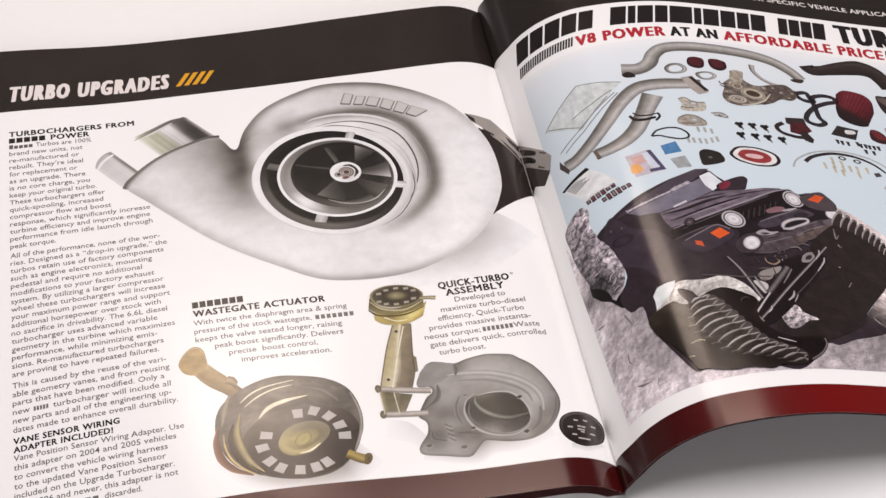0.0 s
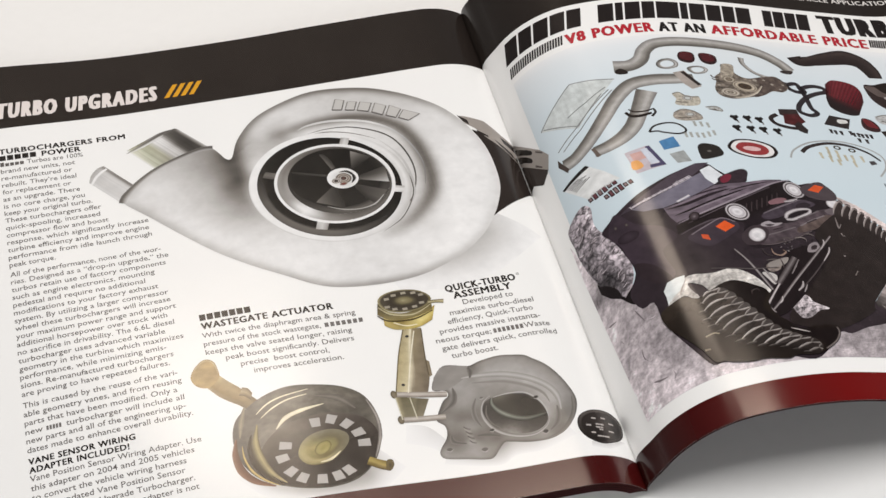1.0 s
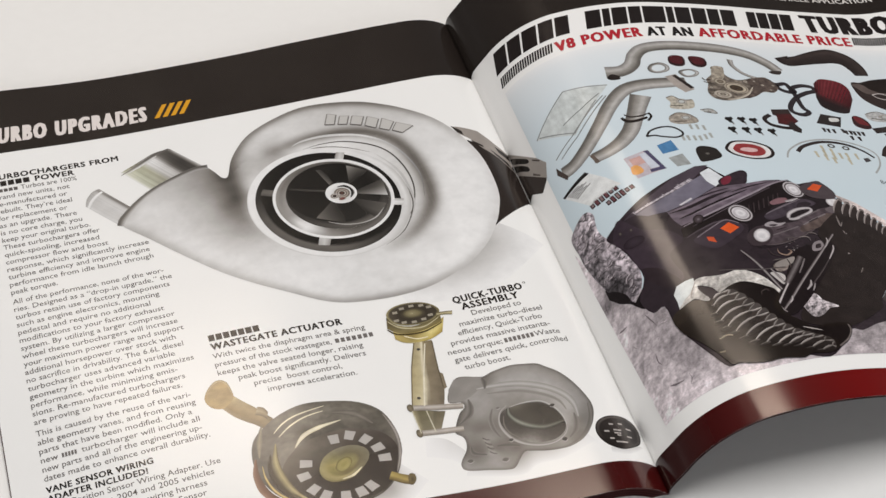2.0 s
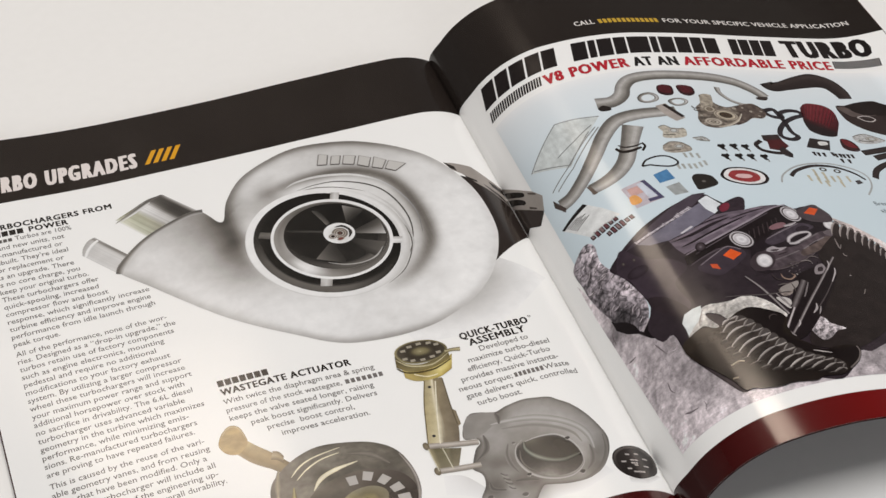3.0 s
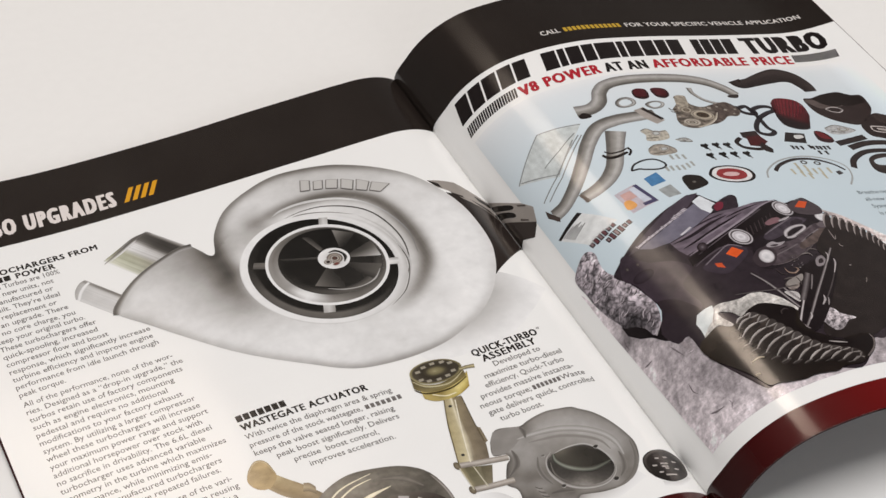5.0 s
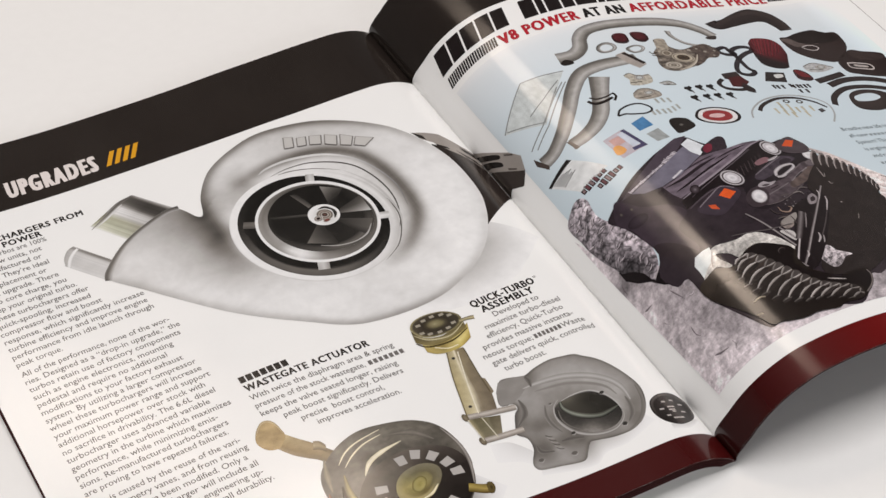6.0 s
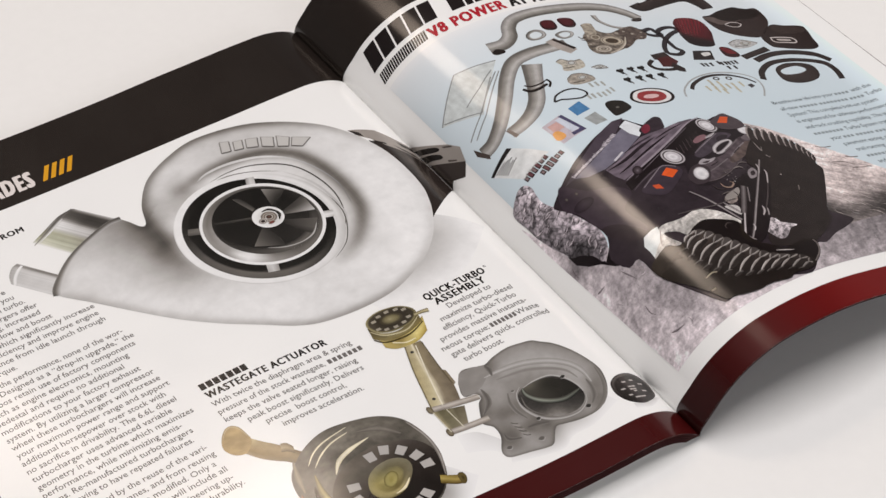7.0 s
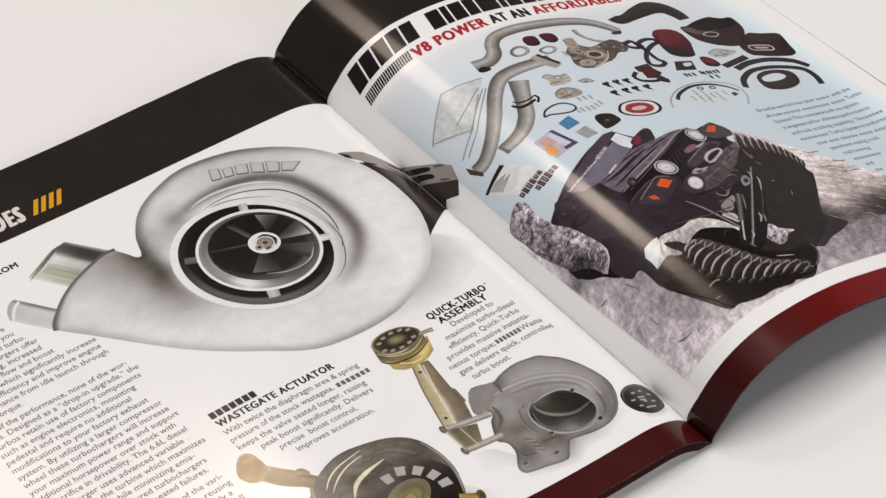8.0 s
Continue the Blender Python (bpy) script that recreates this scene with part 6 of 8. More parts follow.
for name, pts, col in (("blue_card", [(57.1, 141.5), (63.3, 143.1), (64.2, 136.8), (57.6, 136)], (92, 140, 184)), ("grey_card", [(58.8, 133.3), (64.7, 134.3), (65.8, 127.6), (60.3, 127.5)], (168, 172, 172))):
    it = item(name, "printed picture of a small plain card")
    it.fill(pts, lambda u, v, c=np.array(col, float): c[None] * (1 + 0.12 * grain(u, v, 0.5, 3))[:, None], False, fine=1.2)
    it.finish()
it = item("sticker_sheet_picture", "printed picture of a sheet with an orange round")
it.fill([(42.9, 138.7), (52.1, 140.3), (56.1, 127.7), (44.3, 126)], (206, 196, 204), False)
it.fill([(51.1, 139.9), (52.9, 140.1), (56.1, 127.7), (50.1, 127.5), (50, 129.3), (53.9, 129.4)], (92, 88, 116), False)
it.fill([(49.2, 138.9), (51.5, 139.1), (54.1, 129.7), (50.7, 129.5)], (214, 220, 232), False)
it.fill([(44.6, 137.5), (49, 137.8), (50, 133.5), (45.1, 132.7)], (214, 176, 170), False)
it.fill([(44, 133), (46.7, 133), (47.8, 129.5), (45.6, 128.1), (43.4, 129)], (240, 178, 110))
it.finish()
it = item("leaflet_picture", "printed picture of a white leaflet with a black edge")
it.fill([(15.4, 138.1), (27.7, 141.6), (33.6, 133.8), (37.9, 126.9), (24.2, 124.5)], (236, 238, 238), False)
it.fill([(15.4, 138.1), (27.7, 141.6), (29, 139.8), (16.3, 136.8)], (52, 48, 48), False)
for k in range(6):
    a, b = np.array((17.6, 136.5)), np.array((26, 137.8))
    c, d = np.array((21.2, 131.4)), np.array((28.1, 134.4))
    p, q = a + (c - a) * k / 6, b + (d - b) * k / 6
    it.line([p, p + (q - p) * (0.7 + 0.3 * ((k * 7) % 3) / 2)], 0.45, (120, 118, 118), False)
    it.lift -= it.step
it.finish()
for p0, p1 in (((23.8, 123.8), (36.5, 126.1)), ((29.8, 120.7), (42, 123.3))):
    it = item("decal_picture", "printed picture of a red and black decal")
    a, b = np.array(p0), np.array(p1)
    d = (b - a) / np.linalg.norm(b - a)
    e = np.array([-d[1], d[0]])
    n = np.linalg.norm(b - a)
    for k in range(6):
        s0, s1 = a + d * n * k / 6, a + d * n * (k + 0.84) / 6
        w = 1.2 + 0.6 * (k in (1, 2, 3))
        it.add([s0 - e * w, s1 - e * w, s1 + e * w, s0 + e * w], [(0, 1, 2, 3)], tone((66, 50, 54)))
        it.add([s0 - e * (w - 0.6) + d * 0.4, s1 - e * (w - 0.6) - d * 0.4, s1 + e * (w - 0.5) - d * 0.4, s0 + e * (w - 0.5) + d * 0.4], [(0, 1, 2, 3)], tone((120, 82, 86) if k % 2 else (150, 130, 131)))
        it.lift -= 2 * it.step
    it.finish()
it = item("badge_picture", "printed picture of an oval red badge")
OV = [(83.1, 136.5), (86.9, 139.4), (94.6, 139.5), (101.1, 136.6), (102.2, 132.2), (98.7, 128.8), (91.5, 128.1), (84.8, 130.5), (82.2, 133.8)]
c = np.mean(OV, axis=0)
for f, col in ((1.0, (52, 44, 44)), (0.86, (232, 230, 230)), (0.66, (158, 70, 72))):
    it.fill([tuple(c + f * (np.array(p) - c)) for p in OV], col)
it.fill([tuple(c + 0.3 * (np.array(p) - c) * (1.2, 0.8)) for p in OV], (226, 190, 190))
it.finish()
it = item("gasket_picture", "printed picture of a thin black gasket")
it.line([(55.3, 147.7), (57.8, 150.6), (62.6, 151.6), (66.8, 150.5), (69.2, 147.2), (68.6, 145), (65.4, 144.4), (60.7, 146.2), (58.4, 147.5), (55.3, 147.7)], 0.9, (62, 58, 58))
it.finish()
it = item("sensor_picture", "printed picture of a black and red sensor")
it.fill([(112.8, 161), (121, 161.8), (121.1, 156.1), (115.1, 155.7), (112.2, 157.4)], (66, 56, 56), False)
it.fill([(113.9, 157.9), (120.7, 158.5), (122.3, 153.9), (117.4, 150.4), (112.3, 151.7)], (90, 46, 48), False)
it.line([(110.9, 157.3), (107.3, 154.5), (108.5, 150.9), (114, 149), (119.3, 149), (119.3, 146.2)], 2.0, (58, 50, 50))
it.fill([(119.1, 153.8), (121.4, 148.5), (120.1, 146), (117.1, 147.2), (116.2, 151.2)], (60, 52, 52), False)
it.finish()
for p in [(91.3, 153.3), (96.7, 153.4), (101.7, 152.9), (90.1, 146.9), (96, 146.8), (101.2, 146.6), (107, 146.2)]:
    it = item("injector_picture", "printed picture of a small black fitting")
    p = np.array(p)
    it.fill([tuple(p + k) for k in np.array([(-1.9, 0.3), (-1.0, 1.7), (0.5, 1.5), (1.5, 2.0), (2.1, 0.6), (0.9, -0.5), (1.2, -2.2), (-0.4, -2.0), (-0.9, -0.7)])], (46, 42, 42), False)
    it.fill([tuple(p + k) for k in np.array([(0.4, -2.2), (1.3, -2.2), (1.2, -3.2), (0.5, -3.2)])], (150, 150, 150), False)
    it.finish()
for pts, col in (([(70.7, 169), (73.5, 169.7), (76.4, 166.8), (80.8, 166.5), (79.7, 161.5), (74.6, 160.8), (70.2, 162.4), (71.4, 165.8)], (190, 184, 172)), ([(67.8, 157.1), (71.5, 158.9), (75.6, 157.6), (78.2, 154.4), (77.2, 151.7), (70.5, 151.8), (67.1, 153.9)], (168, 160, 150)), ([(81.5, 159.8), (86.2, 160.1), (87.9, 157.2), (83.8, 157.9)], (190, 192, 190)), ([(156.7, 161.9), (162.9, 163.9), (169, 161.4), (171.4, 159.4), (164.3, 157.2), (157.6, 157.8)], (190, 190, 190))):
    it = item("bracket_picture", "printed picture of a small metal bracket")
    it.fill(pts, lambda u, v, c=np.array(col, float): c[None] * (1 + 0.22 * grain(u, v, 0.9, 21))[:, None], True, fine=0.6)
    c = np.mean(pts, axis=0)
    wide, tall = np.ptp(np.array(pts), axis=0) * 0.5
    it.oval(tuple(c + (0.25 * wide, 0.1 * tall)), (0.42 * wide, 0), (0, 0.4 * tall), [(0, (206, 210, 210)), (0.5, (190, 192, 190)), (0.62, (104, 98, 92)), (0.8, (206, 201, 194)), (1, (124, 117, 110))], fine=22)
    it.line([pts[0], pts[1], pts[2], pts[3]], 0.4, (112, 105, 98))
    it.line([c + (-0.7 * wide, -0.3 * tall), c + (-0.3 * wide, -0.45 * tall), c + (0.2 * wide, -0.5 * tall)], 0.5, (96, 89, 83))
    it.finish()
it = item("module_picture", "printed picture of a small black box with a window")
it.fill([(135.1, 160.1), (143.9, 158.6), (140.6, 151.7), (130.3, 153.5)], (60, 54, 54), False)
it.fill([(137.8, 157.6), (141.7, 157.7), (141.6, 155.8), (137.6, 155.2)], (226, 226, 224))
it.finish()
it = item("breather_picture", "printed picture of a small red filter")
it.fill([(149.5, 159.7), (152.9, 159.9), (155.4, 156.9), (155.4, 152.6), (151.8, 151.5), (148, 153.8)], (70, 44, 46))
it.fill([(150, 159.6), (152.5, 159.5), (154.5, 156.6), (154.9, 154.1), (150.5, 155.2)], (120, 54, 58))
it.finish()
for p in [(131.7, 149.4), (133.6, 149), (136.1, 148.9), (140.4, 149.4), (141.6, 148.6), (143.6, 148.6), (145.2, 148.3), (147.2, 148.3), (149.2, 148.3), (142.6, 145.1), (145.9, 144.8)]:
    it = item("screw_picture")
    it.fill([(p[0] - 0.7, p[1] + 1.2), (p[0] + 0.9, p[1] + 1.2), (p[0] + 0.6, p[1] - 1.5), (p[0] - 0.4, p[1] - 1.5)], (62, 56, 56), False)
    it.finish()
for p in [(125.2, 136.5), (124.9, 133.4), (128.7, 134.8), (128.4, 131.6), (131.5, 132.3), (120.9, 132.5), (124.4, 130.7), (127.4, 129.1), (134.6, 132.5), (134.2, 128.9), (138.8, 132.5)]:
    it = item("bolt_picture")
    it.fill([(p[0] - 0.7, p[1] + 2.0), (p[0] + 0.7, p[1] + 2.0), (p[0] + 0.5, p[1] - 1.8), (p[0] - 0.5, p[1] - 1.8)], (198, 192, 172), False)
    it.finish()
for p in [(130, 138.6), (136.2, 137.7)]:
    it = item("washer_picture")
    it.oval(p, (1.7, 0), (0, 1.3), [(0, (60, 54, 50)), (1, (92, 84, 76))], inner=0.5, fine=18)
    it.finish()
for p in [(73.8, 149.5), (76.3, 149.1), (78.8, 148.3), (68.4, 143.3), (70.4, 143), (72.8, 142.5), (75, 142.1), (77.4, 142.7), (79.7, 143.4)]:
    it = item("stud_picture")
    it.fill([(p[0] - 0.6, p[1] + 1.6), (p[0] + 0.6, p[1] + 1.6), (p[0] + 0.5, p[1] - 1.6), (p[0] - 0.5, p[1] - 1.6)], (178, 180, 176), False)
    it.finish()
it = item("clip_picture", "printed picture of a dark clip")
it.fill([(141.1, 131.5), (143.7, 132.2), (144.4, 130.2), (141.4, 129.1)], (84, 80, 82), False)
it.finish()

# side text
pr = Print("side_text", right_page, "grey lines of small print", 0.06)
SMALL = (102, 110, 115)
ST = [(142, 115.8), (142.4, 110.6), (142.7, 106), (143, 101.4), (143.5, 96.4), (143.8, 91.8), (148.7, 86.9), (151.8, 83), (154.4, 78.7), (155.8, 74.4), (157.7, 70), (158.8, 65.7)]
E1 = (197.8, 116)
words = ["Breathe new life into your #4 with the", "all-new #5 #8 #4 Turbo", "System! This complete bolt-on system", "is engineered for ultimate performance",
         "and rock crushing capability. The #5", "#8 Turbo System transforms", "your #3 #5 #4 #7", "pavement eating, rock", "trail running", "#8", "and", "#2"]
_w = letters(words[0].replace("#4", "Xxxx"))[0]
SIDE = (E1[0] - ST[0][0]) / (_w[:, 0].max() - _w[:, 0].min())
pitch = (ST[0][1] - ST[8][1]) / 8
for k, t in enumerate(words):
    x, v = ST[k][0], ST[0][1] - k * pitch
    for w in t.split(" "):
        if w[0] == "#":
            wide = int(w[1]) * 0.62 * SIDE
            blocks(pr, x, x + wide, v, 1.5, int(w[1]), (152, 162, 167), 0.0, 0.3)
        else:
            p = letters(w)[0]
            wide = (p[:, 0].max() - p[:, 0].min()) * SIDE
            if x + wide > 200.8:
                break
            set_line(pr, w, x, x + wide, v, 2.3, SMALL, 0.006)
        x += wide + 0.26 * SIDE
pr.finish()

# ---- right page: rocks ----
rk = item("foreground_rock_picture", "printed picture of pale grey rocks", 0.07)
GROUND_TONES = [(12.2, 84.8, 198), (11.8, 80.5, 125), (14.5, 73.9, 213), (16.1, 68, 220), (10.3, 76.5, 208), (22.5, 64.3, 198), (24.3, 56.5, 183), (17.4, 53, 216), (19.5, 45.4, 189), (27.9, 44.6, 175), (23.2, 32.5, 231), (13.2, 38.1, 223), (32.3, 34.9, 193), (25.9, 20.7, 236), (39.3, 24.9, 218), (46.3, 26.2, 198), (54.6, 21.7, 220), (15.8, 61.2, 213), (19.2, 38.9, 198), (10.9, 50.7, 227), (30.5, 53.7, 177), (41.4, 32.5, 185), (19.2, 70.8, 203), (71.8, 19.8, 213)]
GROUND = [(12.4, 20.0), (9.4, 92), (9.2, 112), (10.6, 106.4), (13.3, 94.7), (22.4, 81.2), (32.5, 67.8), (36.1, 56.1), (42.2, 37), (48.5, 29.4), (59, 28.1), (72.2, 26.6), (87.4, 33.8), (100.3, 37.4), (113.1, 38.6), (133.4, 40), (144.1, 37.9), (201.5, 62), (201.5, 20.0)]
rk.fill(GROUND, stone(GROUND_TONES, 2, 0.3, 0.13, 0, (1.0, 1.0), cell=9.0, split=0.10, facet=0.10), False, fine=0.9)
cracks(rk, GROUND, 34, 8, (1.5, 5), (0.12, 0.4), 60, 60, (142, 133, 138), (208, 200, 203))
for path, w in (([(11.8, 66.4), (13.7, 66), (15.9, 65.8)], 0.8), ([(12.2, 82.1), (11.5, 79.8), (11.3, 77.3)], 0.7), ([(20.5, 31.4), (23.1, 30.2), (26.1, 29.7)], 0.9), ([(21, 46.8), (20.6, 43.3), (21.5, 41)], 0.5), ([(23.9, 64.2), (25, 60.5), (26, 57)], 0.6)):
    rk.band(path, (0.1, w, w * 0.7, 0.1), [(-1, (104, 95, 99)), (1, (156, 147, 151))], cuts=2)
rk.finish()
rk = item("boulder_picture", "printed picture of a rough grey boulder", 0.12)
rk.fill([(14.2, 86.5), (18.2, 82.6), (21.2, 77.8), (22.7, 71.7), (27.3, 75), (27.7, 69.9), (28.3, 63.4), (23.9, 67.4), (21, 72.6), (17.2, 76.3), (14.2, 81.4)], (40, 34, 36), False)
BOULDER_TONES = [(20.4, 120.3, 200), (20.6, 106.3, 190), (25.4, 97.5, 205), (27.2, 89.3, 200), (14.6, 107.6, 176), (18.6, 93.9, 178), (18.3, 86.8, 120), (23.3, 83.4, 104), (26, 77.9, 132), (23.3, 74.1, 165), (27.6, 81.3, 170), (15.4, 87.4, 104), (12.7, 99, 140), (13.4, 119.1, 165), (20.1, 112.8, 195), (19.6, 100, 165), (22.8, 87.9, 140)]
BOULDER = [(11.4, 119.5), (16.9, 122.8), (20.3, 123.7), (22.5, 122.4), (23.4, 119.5), (22.7, 115.8), (22.3, 111.6), (23.6, 106.6), (26.5, 102.2), (28, 97.8), (28.5, 92.5), (29.4, 86.8), (29.3, 81.6), (27.9, 77.1), (25.8, 74.4), (22.4, 72.8), (21.6, 74.6), (21, 77.7), (17.9, 82.3), (15.2, 84.6), (13.9, 89.6), (12.5, 94.7), (11.6, 99.8), (11, 104.2), (11, 109.9), (10.5, 115.5)]
rk.fill(BOULDER, stone(BOULDER_TONES, 6, 0.75, 0.15, 10, (1.0, 1.0), (1.0, 0.95, 0.985), cell=3.2, split=0.42, facet=0.30), True, fine=0.42)
cracks(rk, BOULDER, 40, 3, (1.5, 4.5), (0.3, 0.7), 15, 40, (84, 76, 80), (198, 189, 193))
rk.fill([(27.2, 74), (27.7, 71.5), (28.1, 63.9), (31, 55.9), (28.2, 59.1), (27, 64.3)], (172, 163, 166), False)
rk.finish()
rk = item("far_rock_picture", "printed picture of layered brown rocks", 0.045)
FAR_TONES = [(134.3, 74.9, 240), (134.2, 81.2, 240), (132, 63.1, 200), (140.4, 65.1, 174), (125.5, 56.7, 216), (119.1, 50.4, 187), (141.4, 56.7, 216), (141.9, 52.5, 120), (119.3, 44.5, 92), (135.7, 42.1, 66), (111.7, 37.1, 200), (101.3, 32.8, 211), (121.1, 34.3, 216), (89.3, 29.5, 205), (149, 54.7, 165), (130.2, 67.7, 220), (109.2, 43.6, 60), (129, 47.8, 120), (145.6, 63.8, 226)]
FAR = [(115.1, 108.6), (123.7, 102.9), (134.3, 90.8), (145.2, 79.1), (158.4, 63.4), (168.1, 51.1), (146.3, 32.3), (122.3, 34.5), (108.9, 34.6), (98.7, 33.4), (107.4, 46.6), (123, 65.2), (131.7, 81.7), (129.2, 92.1), (120.4, 99.4)]
rk.fill(FAR, stone(FAR_TONES, 9, 0.42, 0.16, -45, (0.5, 1.5), (1.01, 0.95, 0.94)), False, fine=0.7)
cracks(rk, FAR, 70, 5, (2, 7), (0.15, 0.4), -45, 14, (128, 116, 114), (220, 208, 204))
for path, w in (([(137, 85.6), (140.5, 84.3), (144.3, 84.2)], 0.5), ([(145.3, 76.8), (148, 75.7), (151, 75.4)], 0.6), ([(142.3, 69.2), (147.4, 68.7), (151.9, 68.4)], 0.4), ([(135.6, 74.6), (141.1, 73.7), (144.9, 71)], 0.5)):
    rk.line(path, w, (112, 102, 100))
rk.finish()

# ---- right page: the off-road car ----
car = item("off_road_car_picture", "printed picture of a black off-road car on rocks", 0.15)
SIL = [(23.5, 104.8), (26.6, 107.5), (39, 114.2), (47.4, 118.2), (55.6, 121.8), (62.8, 124), (70.3, 125.2), (73.3, 121.3), (76.4, 117.9), (79.5, 119.3), (82, 116.9), (81.4, 113.4), (85.4, 113.4), (91.3, 114.2), (98, 115), (102.6, 112.7), (108.1, 114.1), (112.1, 112.5), (115, 106.9), (116.7, 102.1), (122.3, 98.1), (126.6, 92.7), (129.9, 86.3), (131, 79.7), (127.7, 75.5), (127.7, 71.4), (119, 60.2), (108.8, 48.5), (112.3, 43.9), (114.9, 40.4), (107.9, 37.2), (100.4, 35.1), (92.9, 31.7), (88.9, 32.4), (82.2, 24.9), (75.1, 19.8), (67.6, 22.2), (60.6, 24.1), (51.2, 23.6), (45.1, 25.4), (41.3, 25.5), (38.2, 32.4), (34.3, 43.1), (31.7, 52), (31.4, 62.4), (26.9, 62.5), (24.5, 70.9), (29.5, 79), (28.6, 89.3), (26.3, 98.9)]
car.fill(SIL, lambda u, v: np.array((62, 54, 59.0))[None] * (1 + 0.12 * grain(u, v, 0.10, 31))[:, None], True, steps=3, fine=1.6)
# body side below the windscreen
car.fill([(27.8, 107.5), (31.3, 109.9), (36.7, 100.9), (45.3, 95), (48.2, 88.6), (41.3, 83.3), (42.4, 71.6), (38, 70.2), (32.4, 79.1), (29.5, 85), (28.3, 94.3), (25.5, 100.8)], lambda u, v: np.array((74, 64, 72.0))[None] * (1 + 0.15 * grain(u, v, 0.12, 33))[:, None], True, fine=1.6)
car.fill([(30.7, 83.1), (35.7, 79.7), (39.6, 73), (40.4, 69.1), (35.3, 69.5), (30.9, 75.7), (29.6, 80.4)], (62, 53, 57))
car.oval((32.1, 96.7), (4.2, -0.4), (0.3, 2.6), [(0, (76, 66, 74)), (0.6, (68, 59, 66)), (1, (58, 49, 55))], fine=24)
for p in [(29.1, 103.8), (33.2, 102.8)]:
    car.oval(p, (0.6, 0), (0, 0.9), [(0, (120, 112, 108)), (1, (70, 62, 62))], fine=12)
# roof edge, windscreen and wiper
car.fill([(32.2, 108.6), (40, 112.5), (48, 116.9), (57.9, 122.5), (66.3, 125.9), (71.4, 125.7), (63.1, 119), (54, 114.5), (44.6, 110.7), (37.8, 108.6)], lambda u, v: np.array((86, 77, 86.0))[None] * (1 + 0.10 * grain(u, v, 0.1, 40))[:, None], False, fine=1.6)
car.fill([(37.2, 108.5), (44.4, 110.5), (53.6, 114), (62.7, 118.4), (68.1, 121), (69.8, 113), (62.7, 109.4), (57, 106.7), (48, 104.7), (41, 105.5)], lambda u, v: np.array((126, 122, 136.0))[None] * (1 + 0.06 * grain(u, v, 0.1, 41))[:, None], False, fine=1.5)
car.fill([(66.8, 121.7), (71.2, 123.9), (75, 116.9), (69.8, 113), (67.6, 116.5)], (228, 232, 237), False)
car.line([(53.5, 106.4), (55.9, 107.4), (58.8, 108.7)], 0.8, (214, 210, 216), False)
for k in range(34):
    a = np.array([(37, 109.4), (44.8, 111.4), (53.4, 114.5), (63.1, 119)])
    t = k / 34 * 3
    i = min(int(t), 2)
    p = a[i] + (a[i + 1] - a[i]) * (t - i)
    d = (a[i + 1] - a[i]) / np.linalg.norm(a[i + 1] - a[i])
    e = np.array([-d[1], d[0]])
    n = 0.6 + 0.5 * (k % 9 == 0) + 0.4 * (k > 24)
    car.line([p - e * n * 0.5 + d * 0.2, p + e * n], 0.4 + 0.2 * (k % 3), (206, 199, 206), False)
    car.lift -= car.step
car.lift += car.step
# mirror
car.fill([(72.1, 116.2), (77.3, 119.1), (82.8, 121.1), (84.8, 119.7), (83.7, 116.4), (81.6, 113.1), (75, 112.2), (72.2, 113.4)], (66, 57, 63))
car.fill([(73.1, 116.2), (75.8, 118.1), (77.7, 117.4), (75.7, 114.2), (72.8, 113.5)], (128, 58, 72))
# bonnet with its reflections
car.fill([(47.8, 104.4), (53.5, 105.3), (61.5, 108.5), (69.4, 112.4), (75.4, 112.8), (81.6, 113.1), (90.5, 114.9), (97, 115.3), (91.8, 112.1), (79.9, 106.2), (68.4, 101.2), (60, 98.3), (53.6, 96.4), (50.1, 95.6), (48.6, 99.3)], lambda u, v: np.array((118, 107, 117.0))[None] * (1 + 0.22 * grain(u * 0.6, v * 1.2, 0.3, 43))[:, None], False, fine=0.9)
for path, w, c in (([(48.3, 103.3), (56.6, 104.3), (66.5, 107.6), (74.7, 109.9)], 1.4, (56, 47, 53)), ([(50.6, 99.3), (58.3, 101.3), (68.6, 105), (81.2, 109.7)], 1.2, (48, 40, 45)), ([(59, 107.8), (66.8, 109.8), (74.3, 111.3)], 0.8, (64, 55, 62)), ([(56.1, 100), (66, 103.3), (77.2, 107.3)], 0.7, (148, 137, 147)), ([(50.9, 104.1), (57.7, 105.9), (65.1, 108.4)], 0.6, (140, 128, 139)), ([(73.8, 108.7), (82.3, 111.3), (90.9, 113.6)], 0.7, (60, 51, 57))):
    car.band(path, (0.15, w, w, 0.15), [(-1, c), (1, c)], cuts=2)
